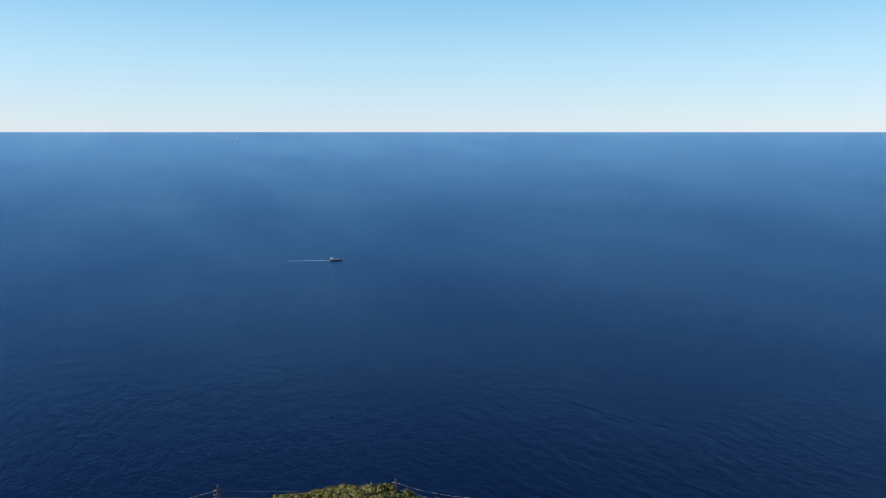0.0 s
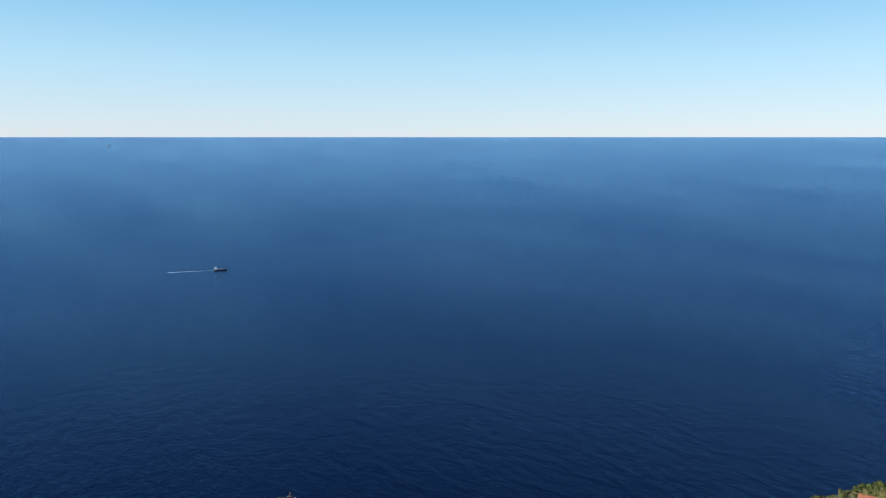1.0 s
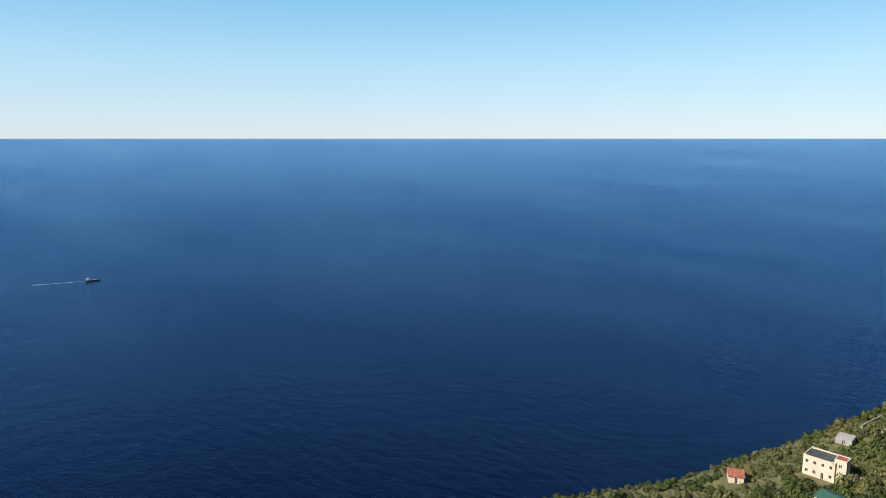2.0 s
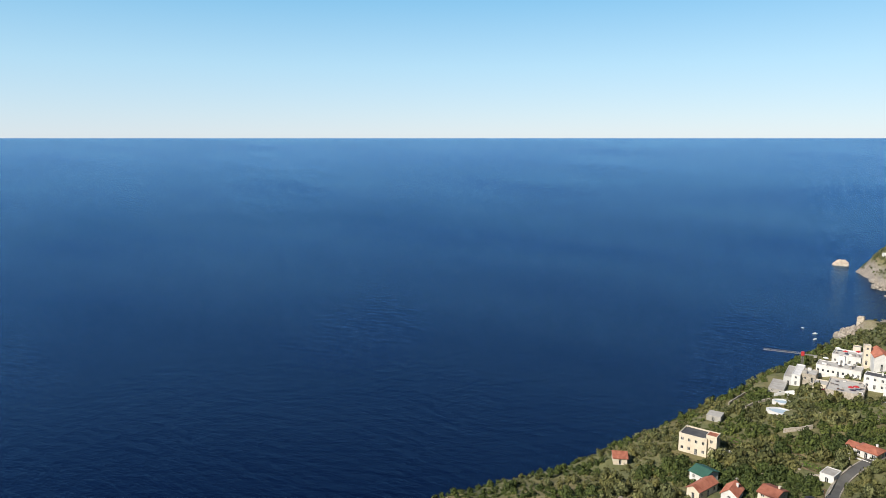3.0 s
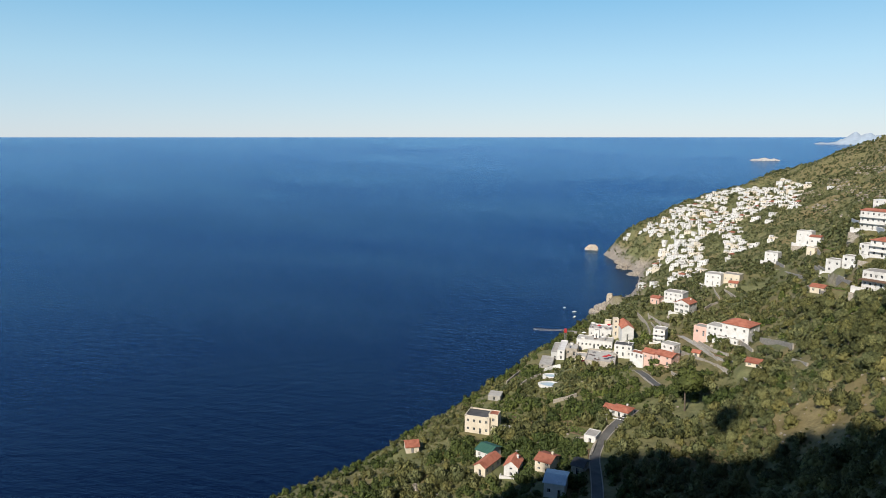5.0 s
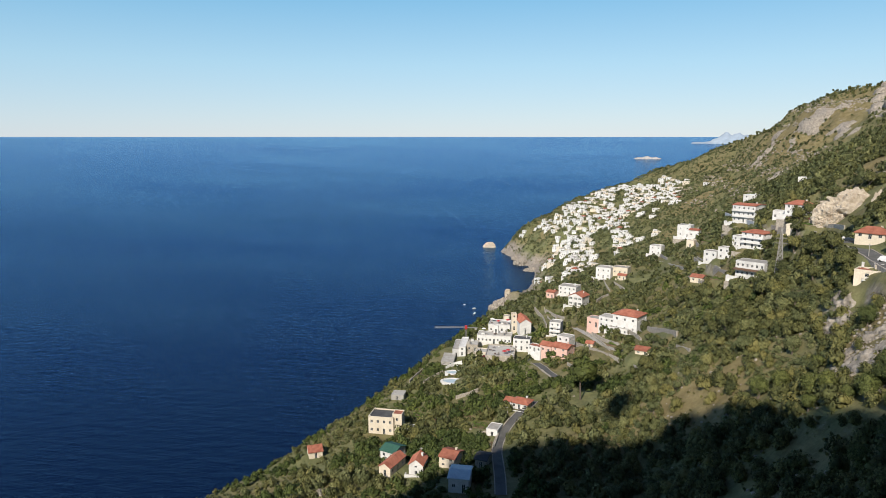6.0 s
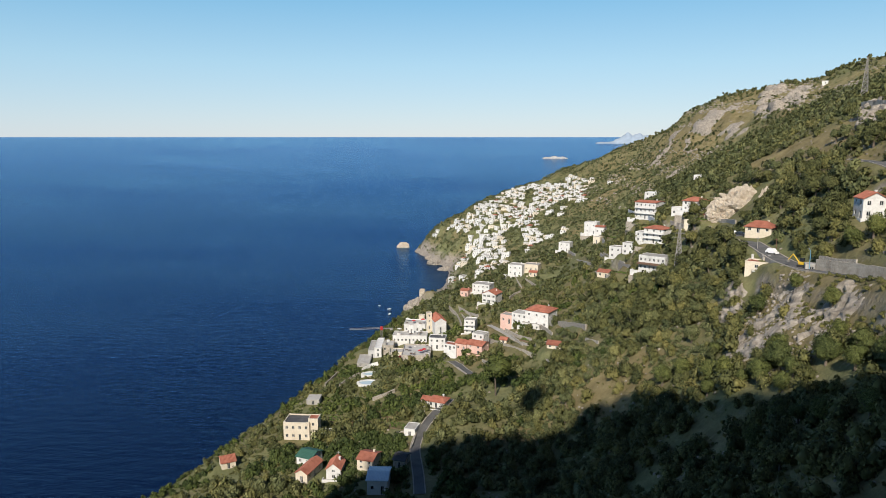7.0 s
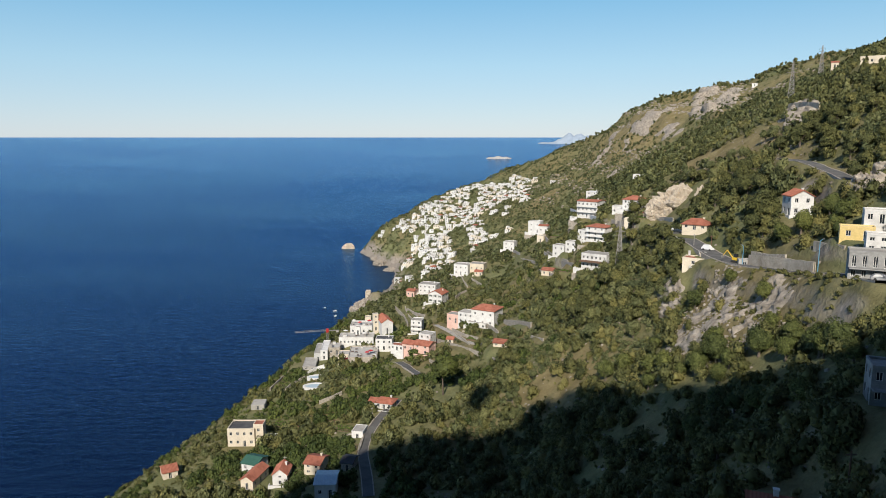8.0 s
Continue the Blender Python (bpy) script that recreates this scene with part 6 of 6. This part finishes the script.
rest = []
for i, (x, y) in enumerate(spots):
    src = kinds[i % 8] if vr.random() < 0.95 else kinds[8]
    m = pose(x, y, ground_at(x, y) - 0.6, 0, 0, facing(x, y, vr.choice((-30, -18, 10, 50)) + vr.uniform(-8, 8)))
    if i < 9:
        kinds[i].matrix_world = m
    elif i < 300:
        copy_thing(src, m)
    else:
        rest.append((src, m))
    CLEAR.append((x, y, 4.2))
joined_houses(rest)

# ---- plants ----
land()


def free(x, y, extra=0.0):
    for k in CELLS.get((int(x // 12), int(y // 12)), ()):
        if (k[0] - x) ** 2 + (k[1] - y) ** 2 < (k[2] + extra) ** 2:
            return False
    return True


CELLS = {}
CLEAR += [(86.5, 194, 5.5), (86.5, 186, 5.5), (86.5, 178, 5.5), (86, 170, 5.5), (85.5, 162, 5.5), (85, 154, 5.5), (84.5, 146, 5.5), (84, 138, 5.5), (83.5, 130, 5.5)]
CLEAR += [(-55.6, 425.9, 13.0), (-69.2, 414.8, 12.0), (0.3, 293.5, 5.0), (0.2, 285.9, 6.0), (-113, 1016, 7.0)]
for c in CLEAR:
    n = int(c[2] // 12) + 1
    for i in range(int(c[0] // 12) - n, int(c[0] // 12) + n + 1):
        for j in range(int(c[1] // 12) - n, int(c[1] // 12) + n + 1):
            CELLS.setdefault((i, j), []).append(c)

for seed in range(4):
    tree_kind("oak", 40 + seed, 3.0, 5.4, LEAF, 1900, 14, 0.068)
    tree_kind("olive", 60 + seed, 2.5, 4.6, OLIVE, 1600, 13, 0.068)
for seed in range(4):
    tree_kind("broad_oak", 70 + seed, 3.0, 5.4, OAK, 5600, 18, 0.04)
tree_kind("pine", 90, 6.8, 15.0, PINE, 4200, 26, 0.075, 0.85, 0.55)
tree_kind("blossom", 95, 2.2, 3.6, BLOSSOM, 500, 9, 0.11, 1.0, 0.15)
SMALL = crown_kinds(range(100, 106), 7, 161, 0.118)
FINE = crown_kinds(range(160, 165), 9, 360, 0.08)
MIDDLING = crown_kinds(range(120, 126), 5, 75, 0.165)
TINY = crown_kinds(range(130, 135), 3, 33, 0.26, 0.5)
MINI = crown_kinds(range(140, 145), 2, 18, 0.38, 0.5)

pr = random.Random(5)


def bareness(x, y):
    return max([max(0.0, 1.3 - math.hypot(x - a, y - b) / r) for a, b, r in BARE] + [0.0])


def fields(xs, ys):
    return wave(xs, ys, 34, 3), wave(xs, ys, 13, 4)


# single trees where the camera passes nearest
count, made = 0, []
while len(made) < 300 and count < 9000:
    count += 1
    x, y = pr.uniform(10, 190), pr.uniform(115, 400)
    az = math.degrees(math.atan2(x, y))
    if not -38 < az < 36:
        continue
    z = ground_at(x, y)
    b = bareness(x, y)
    big, fine = fields(np.array([x]), np.array([y]))
    if pr.random() < b or big[0] < -0.6 or not free(x, y, 1.5) or any((x - p) ** 2 + (y - q) ** 2 < 20 for p, q in made):
        continue
    made.append((x, y))
    kind = "olive" if wave(np.array([x]), np.array([y]), 50, 1)[0] > 0.15 else "oak"
    if x > 50 and math.hypot(x, y) < 235:
        kind = "broad_oak"
    tree(kind, "dense dark green evergreen oak on the slope" if "oak" in kind else "grey-green olive tree on a terrace", x, y, z - 0.2, pr.uniform(0.7, 1.3) * (1.2 if x > 55 and y > 235 else 0.95), pr.uniform(0, 360), pr.randrange(4), "hillside trees")
MADE = {}
for x, y in made:
    MADE.setdefault((int(x // 6), int(y // 6)), []).append((x, y))


def plant_field(n, x0, x1, y0, y1, r0, r1, hk, seed, test):
    r = np.random.RandomState(seed)
    xs, ys = r.uniform(x0, x1, n), r.uniform(y0, y1, n)
    zs = ground_z(xs, ys)
    big, fine = fields(xs, ys)
    size = r.uniform(r0, r1, n)
    out = []
    for x, y, z, bg, fn, s, u in zip(xs, ys, zs, big, fine, size, r.rand(n)):
        if z < 123 and 140 < y < 345 and x < -80:
            s *= 0.6
        elif 300 < y < 620 and x < 60:
            s *= 0.84
        if z > 2 and test(x, y, z, bg, fn, u):
            out.append((x, y, z - 0.25 * s, s, s * hk * (0.8 + 0.5 * u)))
    return out


def view(x, y, lo=-40, hi=38):
    return lo < math.degrees(math.atan2(x, y)) < hi


def near_test(x, y, z, bg, fn, u):
    b = bareness(x, y)
    if not view(x, y) or math.hypot(x, y) < 85 or u < 0.95 * b or not free(x, y, 0.6):
        return False
    lip = z < 118 and y < 420
    return bg + 0.5 * fn > (-0.9 if lip else -1.25) + b * 0.35


near = plant_field(13500, -190, 330, 60, 520, 1.5, 3.7, 1.3, 21, near_test)
middle = plant_field(7000, -170, 460, 500, 820, 1.7, 3.6, 1.25, 22, near_test)
close = [p for p in near if math.hypot(p[0], p[1]) < 265 and p[0] > 10]
near = [p for p in near if not (math.hypot(p[0], p[1]) < 265 and p[0] > 10)]
nearest = [p for p in close if math.hypot(p[0], p[1]) < 180]
close = [p for p in close if math.hypot(p[0], p[1]) >= 180]
scatter("scrub", "leafy oak and bramble scrub in the shaded hollow", "scrub", nearest, FINE, LEAF, 20)
scatter("scrub", "dense green oak and broom scrub on the steep bank", "scrub", close[::2], FINE, LEAF, 13)
scatter("scrub", "dry yellow-green scrub on the steep bank", "scrub", close[1::2], FINE, SCRUB, 14)
near += plant_field(5200, -190, -15, 175, 430, 0.9, 2.0, 1.1, 34, lambda x, y, z, bg, fn, u: view(x, y) and free(x, y, 0.3) and bareness(x, y) < 0.9)
patch = wave(np.array([p[0] for p in near]), np.array([p[1] for p in near]), 21, 5) + np.array([0.5 if p[0] < -20 and p[1] < 350 else 0.0 for p in near])
lush = [p for p, k in zip(near, patch) if k > 0.28 and p[0] < 70]
near = [p for p, k in zip(near, patch) if not (k > 0.28 and p[0] < 70)]
for plants, leaf, label in ((lush, GARDEN, "bright green garden trees and vines between the houses"), (near[::3], LEAF, "mixed evergreen scrub and small trees covering the slope"),
                            (near[1::3], OLIVE, "grey-green olive and myrtle scrub on terraces"), (near[2::3], SCRUB, "dry brown-green macchia scrub")):
    for lo, hi, crowns in ((0, 320, SMALL), (320, 9999, MIDDLING)):
        scatter("scrub", label, "scrub", [p for p in plants if lo <= math.hypot(p[0], p[1]) < hi], crowns, leaf, 21 + lo)
slope = plant_field(1700, 8, 80, 200, 335, 0.9, 2.1, 1.0, 35, lambda x, y, z, bg, fn, u: free(x, y, 0.4) and bareness(x, y) < 0.55)
scatter("scrub", "thick grey-green macchia on the steep open slope", "scrub", slope, SMALL, OLIVE, 35)
scatter("scrub", "dark oak woods on the middle slope", "scrub", middle[::2], TINY, LEAF, 11)
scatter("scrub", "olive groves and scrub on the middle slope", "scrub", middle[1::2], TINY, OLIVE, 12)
low = plant_field(2600, -200, 320, 60, 520, 0.4, 1.0, 1.1, 23, lambda x, y, z, bg, fn, u: view(x, y) and math.hypot(x, y) > 80 and free(x, y, 0.0))
low += plant_field(2200, -190, -55, 180, 430, 0.5, 1.3, 1.0, 30, lambda x, y, z, bg, fn, u: view(x, y) and free(x, y, 0.0))
low += plant_field(3000, 5, 200, 60, 300, 0.35, 0.9, 1.1, 29, lambda x, y, z, bg, fn, u: view(x, y) and math.hypot(x, y) > 80 and free(x, y, 0.0))
scatter("scrub", "low dry tufts and bushes in the grass", "scrub", low, MINI, SCRUB, 4)

PEBBLE = []
for seed in range(4):
    bm = bmesh.new()
    bmesh.ops.create_icosphere(bm, subdivisions=1, radius=1.0)
    for v in bm.verts:
        v.co *= 0.75 + 0.5 * noise.random()
    PEBBLE.append((np.array([v.co[:] for v in bm.verts]), np.array([[v.index for v in f.verts] for f in bm.faces]), None))
    bm.free()
stones = plant_field(5200, -180, 200, 80, 420, 0.2, 0.75, 0.8, 31, lambda x, y, z, bg, fn, u: view(x, y) and free(x, y, -1.0) and (bareness(x, y) > 0.25 or u > 0.72 or fn > 0.45))
stones += plant_field(1500, 62, 92, 145, 222, 0.2, 0.8, 0.8, 33, lambda x, y, z, bg, fn, u: free(x, y, -1.0) and bareness(x, y) > 0.2)
scatter("rubble", "loose pale limestone blocks on the slope", "stones", stones, PEBBLE, GREYROCK, 15)


def far_test(x, y, z, bg, fn, u):
    w = in_polygon(x, y, VILLAGE)
    steep = z < 26
    return view(x, y, -12, 38) and free(x, y, 0.0) and not steep and bg + 0.6 * fn > (-0.9 if w else -0.12 if z > 165 else -0.45)


far = plant_field(15000, -200, 700, 800, 1750, 1.8, 3.8, 1.1, 24, far_test)
scatter("scrub", "dark scrub and trees on the far headland", "scrub", far[::2], MINI, LEAF, 5)
# every other far plant gets the greyer OLIVE leaf, colour in place of haze
scatter("scrub", "scrub on the far headland, olive-grey for distance haze", "scrub", far[1::2], MINI, OLIVE, 6)
ridge = plant_field(4200, 250, 700, 900, 1500, 3.0, 5.0, 1.2, 26, lambda x, y, z, bg, fn, u: abs(y - np.interp(x, RIDGE_X, RIDGE_Y) + 15) < 22 and view(x, y))
scatter("scrub", "row of dark trees along the ridge line", "scrub", ridge, TINY, LEAF, 7)
ledges = plant_field(11000, 120, 640, 860, 1420, 0.8, 2.9, 0.7, 32, lambda x, y, z, bg, fn, u: view(x, y) and z > 150 and wave(np.array([x]), np.array([z * 3.0]), 26, 5)[0] + 0.5 * wave(np.array([x]), np.array([y]), 60, 2)[0] > 0.12)
scatter("rubble", "pale limestone ledges and blocks on the far hillside", "stones", ledges, PEBBLE, GREYROCK, 16)
cover = plant_field(14000, -200, 300, 1040, 1720, 1.2, 3.0, 1.0, 41, lambda x, y, z, bg, fn, u: view(x, y, -12, 38) and z > 9 and free(x, y, -1.0) and (z > 24 or u > 0.5))
scatter("scrub", "low grey-green macchia between the far houses, paled for distance haze", "scrub", cover, MINI, MACCHIA, 17)
cover = plant_field(5500, 60, 700, 780, 1500, 1.0, 2.4, 0.9, 42, lambda x, y, z, bg, fn, u: view(x, y, -12, 38) and free(x, y, -0.4) and bg + fn > -0.5)
scatter("scrub", "low grey-green macchia on the upper hillside, paled for distance haze", "scrub", cover, MINI, MACCHIA, 18)
bank = plant_field(500, *(81, 90, 123, 195), 0.4, 1.2, 1.0, 43, lambda x, y, z, bg, fn, u: free(x, y, -2.5))
scatter("scrub", "dry bushes and weeds on the bank under the coast road", "scrub", bank, SMALL, SCRUB, 19)
# the spur with the power line, and the crest to the south-east
spur = plant_field(900, -300, -222, 25, 108, 1.2, 2.3, 1.1, 27, lambda x, y, z, bg, fn, u: z > 84)
scatter("scrub", "sunlit pine and oak scrub on the spur", "scrub", spur, SMALL, LEAF, 8)
crest = plant_field(4200, -200, 280, -270, -70, 1.6, 3.4, 1.4, 28, lambda x, y, z, bg, fn, u: abs(toward_sun(x, y)[0] - CREST_Q) < 20 and toward_sun(x, y)[1] < 107)
scatter("scrub", "oak scrub along the crest of the hill", "scrub", crest, TINY, LEAF, 9)

for k, (x, y) in enumerate(((78.5, 158.0), (77.4, 146.6), (76.8, 136.0), (75.9, 125.7), (85.5, 198.8), (74.7, 128.9), (73.4, 140.8), (73.1, 152.2), (72.9, 116.5), (84.8, 176.0))):
    tree("broad_oak", "broad evergreen oak on the bank below the coast road", x, y, ground_at(x, y) - 0.4, 0.8 + 0.1 * (k % 4), k * 77, k, "bank trees")
for k, (x, y, z) in enumerate(((-268.4, 44.2, 105.3), (-264.5, 54.1, 106.1), (-261.3, 59.3, 107.1), (-258.3, 63.4, 107.5), (-254.2, 71.4, 109.6), (-251.5, 73.5, 110.5), (-250.5, 76.9, 110.1), (-247.7, 79.1, 110.3), (-244.6, 82.2, 110.2), (-238.8, 92.3, 110.9), (-237.5, 95.5, 110.3), (-233.5, 100.0, 110.7), (-269.6, 49.1, 103.5), (-257.1, 68.4, 107.8), (-243.1, 86.5, 109.5))):
    tree("oak", "sunlit evergreen oak on the spur", x, y, z - 2.2, 0.66 + 0.12 * (k % 4), k * 61, k, "spur trees")
tree("pine", "tall umbrella pine with a bare leaning trunk", 0.3, 293.5, 145.4, 1.15, 20, 0)
crest_pine = tree("pine", "umbrella pine on the crest of the hill", -72.3, -138.0, 430.7, 1.0, 75, 0)
crest_pine.scale = (0.95, 0.95, 2.21)

# ---- sea rock, watchtower, distance ----
sea_stack("sea_rock", "pale bare limestone islet off the headland", -224.1, 1601.3, -2.0, 32, 15, 20, 21, LIMESTONE)
sea_stack("cliff_face", "weathered limestone crag below the watchtower", -120, 1004, -2, 46, 21, 44, 23, GREYROCK)
for k, (px, py, w, h) in enumerate(((-104, 1330, 30, 9), (-130, 1392, 36, 13), (-142, 1446, 30, 9))):
    sea_stack("cliff_face", "broken pale limestone at the foot of the headland", px, py, -2, w, h, w * 0.9, 30 + k, GREYROCK)
tw = thing("watchtower", "ruined square stone watchtower on a sea cliff", "tower", -113.9, 1018.0, 17.7)
bm = bmesh.new()
box(bm, -4.2, 4.2, -4.2, 4.2, -6, 11.5, 0.5)
box(bm, -3.0, 4.0, -4.0, 1.0, 11.5, 13.2, 0.4)
part("wall", bm, LIMESTONE, tw)
bm = bmesh.new()
box(bm, -0.5, 0.5, -4.32, -4.2, 4.5, 6.2)
part("window", bm, GLASS, tw)


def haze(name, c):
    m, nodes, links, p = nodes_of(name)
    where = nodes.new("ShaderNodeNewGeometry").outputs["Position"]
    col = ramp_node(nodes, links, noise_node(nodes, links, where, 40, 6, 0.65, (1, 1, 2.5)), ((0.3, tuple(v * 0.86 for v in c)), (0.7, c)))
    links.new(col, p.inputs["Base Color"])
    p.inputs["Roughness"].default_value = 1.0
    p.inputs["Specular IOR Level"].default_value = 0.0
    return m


# the mountain's blue air haze is put into its base colour
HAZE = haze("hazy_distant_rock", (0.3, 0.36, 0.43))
ISLE = haze("distant_island_rock", (0.42, 0.4, 0.38))


def sea_at(d):
    """Range and height at which the far water of true distance d is drawn."""
    r = np.linspace(10, 4849, 6000)
    k = int(np.argmin(np.abs(EYE_Z * r / (EYE_Z - sea_height(r)) - d)))
    return float(r[k]), float(sea_height(r[k]))


def skyline_range(name, label, az0, az1, r, z0, tops, material, depth=60.0):
    """A far land mass, with a ridge through the given heights, broken by noise."""
    n = 70
    bm = bmesh.new()
    rows = []
    for i in range(n + 1):
        u = i / n
        a = radians(az0 + (az1 - az0) * u)
        top = float(np.interp(u * (len(tops) - 1), range(len(tops)), tops))
        top = max(0.4, top * (1 + 0.22 * noise.fractal(Vector((u * 9, az0, 0)), 0.9, 2.0, 5)))
        row = []
        for k in range(6):
            v = k / 5
            rr = r + depth * (v - 0.3) + 9 * noise.noise(Vector((u * 14, v * 3, 1)))
            row.append(bm.verts.new((rr * math.sin(a), rr * math.cos(a), z0 - 3 + (top + 3) * math.sin(v * math.pi * 0.55 + 0.0) ** 0.8)))
        rows.append(row)
    for p, q in zip(rows, rows[1:]):
        for k in range(5):
            bm.faces.new((p[k], q[k], q[k + 1], p[k + 1]))
    return tagged(mesh_object(name, bm, material), label, "distant land", kind="structure")


r, zz = sea_at(8600)
skyline_range("backdrop_island", "small rocky island far out at sea", 3.55, 5.75, r, zz, (0.5, 5, 9, 7, 8, 13, 14, 8, 7, 10, 7, 4, 0.5), ISLE, 30)
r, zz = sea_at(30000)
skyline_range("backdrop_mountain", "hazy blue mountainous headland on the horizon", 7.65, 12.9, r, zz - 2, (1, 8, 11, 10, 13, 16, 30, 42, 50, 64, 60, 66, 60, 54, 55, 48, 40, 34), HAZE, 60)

# ---- boats ----
cargo_boat(-1355.5, 352.2, 72)
wake(-1359.5, 340.0, 72, 85, 3.2)
boat("small white motor boat at anchor", -163.7, 1007.6, 6.5, 30)
boat("small white motor boat with an open cockpit", -158.2, 977.8, 7.0, 70)
far_r, far_z = sea_at(24207)
fa = radians(-82.866)
boat("white motor yacht far out at sea", far_r * math.sin(fa), far_r * math.cos(fa), 15.0, 150, z=far_z + 0.8)
boat("white dinghy moored off the cliff", -182.7, 1028.6, 4.0, 10)

# ---- power line ----
pylon("grey lattice power pylon on the scrub slope", 83.2, 317.8, 199.2, 21.6, -15)
pylon("grey lattice power pylon on the upper hill", 232.1, 466.4, 284.8, 25.3, -26)
pylon("grey lattice power pylon behind the hilltop trees", 331.4, 616.6, 314.2, 25.1, -28)
pylon("weathered lattice power pylon on the spur", -247.2, 86.9, 103.3, 16.0, 71)
pylon("weathered lattice power pylon at the spur's edge", -261.3, 18.6, 106.2, 18.0, 86)
cable("thin power cable between pylons", (-245.7, 86.9, 114.5), (-259.8, 18.6, 118.8), 2)
cable("thin power cable between pylons", (-245.7, 86.9, 114.5), (-205.8, 112.9, 122.5), 2)
cable("thin power cable between pylons", (-259.8, 18.6, 118.8), (-317.4, -27.1, 91.1), 2)
cable("thin power cable between pylons", (84.7, 317.8, 214.3), (233.6, 466.4, 302.6), 6)
cable("thin power cable between pylons", (233.6, 466.4, 302.6), (332.9, 616.6, 331.8), 3)
cable("thin power cable between pylons", (-248.7, 86.9, 114.5), (-262.8, 18.6, 118.8), 2)
cable("thin power cable between pylons", (-248.7, 86.9, 114.5), (-208.8, 112.9, 122.5), 2)
cable("thin power cable between pylons", (-262.8, 18.6, 118.8), (-320.4, -27.1, 91.1), 2)
cable("thin power cable between pylons", (81.7, 317.8, 214.3), (230.6, 466.4, 302.6), 6)
cable("thin power cable between pylons", (230.6, 466.4, 302.6), (329.9, 616.6, 331.8), 3)
cable("thin power cable between pylons", (-247.2, 86.9, 117.7), (-261.3, 18.6, 122.4), 2)
cable("thin power cable between pylons", (-247.2, 86.9, 117.7), (-207.3, 112.9, 125.5), 2)
cable("thin power cable between pylons", (-261.3, 18.6, 122.4), (-318.9, -27.1, 94.1), 2)
cable("thin power cable between pylons", (83.2, 317.8, 218.7), (232.1, 466.4, 307.6), 6)
cable("thin power cable between pylons", (232.1, 466.4, 307.6), (331.4, 616.6, 336.8), 3)
house("small white house among the trees of the spur", -247.3, 64.2, 113.9, 75, 4.0, 3.5, 2.8, "flat", WHITE, 1, 1, 1, stack=False)

# ---- cars, lamps, poles ----
car("dark parked hatchback beside the grey block", 93.2, 151.0, road_z(93.2, 151.0), facing(93.2, 151.0, 8), CAR_DARK, 0)
car("dark parked saloon beside the grey block", 92.7, 146.1, road_z(92.7, 146.1), facing(92.7, 146.1, 8), CAR_DARK, 0)
car("grey parked car beside the grey block", 92.1, 140.5, road_z(92.1, 140.5), facing(92.1, 140.5, 8), CAR_GREY, 0)
car("white van on the coast road", 93.9, 239.2, road_z(93.9, 239.2), facing(93.9, 239.2, -35), CAR_WHITE, 0.5)
car("dark car on the coast road", 99.1, 285.3, road_z(99.1, 285.3), facing(99.1, 285.3, -30), CAR_DARK, 0)
car("white van parked by the trees", 101.5, 300.9, road_z(101.5, 300.9), facing(101.5, 300.9, -10), CAR_WHITE, 0.5)
lamp_post("tall blue street lamp by the coast road", 94.6, 169.4, 8.2, BLUEPAINT, 20)
lamp_post("blue-grey street lamp beside the bus shelter", 92.8, 208.3, 6.0, BLUEPAINT, 100)
utility_pole("pale concrete utility pole by the road", 92.3, 248.4, 218.0, 7.1, CONCRETE)
utility_pole("wooden utility pole by the road", 95.3, 239.8, 220.3, 5.6, WOOD)
utility_pole("wooden utility pole in the shaded garden", 50.5, 79.3, 215.6, 6.2, WOOD)
utility_pole("short grey utility pole beside the shaded roof", 46.1, 96.6, 205.9, 3.4, CONCRETE)
utility_pole("garden lamp pole on the terrace", -46.9, 280.1, 135.0, 4.6, WOOD)
utility_pole("thin wooden pole among olive trees", -64.3, 287.9, 130.2, 3.2, WOOD)
utility_pole("tall white pole beside the cottage", -61.1, 247.6, 133.3, 5.2, CONCRETE)
utility_pole("wooden pole beside the lane", -33.4, 249.3, 138.3, 4.6, WOOD)
utility_pole("pale pole at the cottage gate", -30.8, 282.3, 140.5, 3.6, CONCRETE)
utility_pole("short pole in the orchard", -54.0, 263.5, 133.8, 2.5, WOOD)
tree("blossom", "magenta bougainvillea bush in bloom", -57.7, 389.7, 128.0, 0.8, 0, 0)
tree("blossom", "small red flowering bush", -56.0, 375.3, 128.5, 0.5, 60, 0)
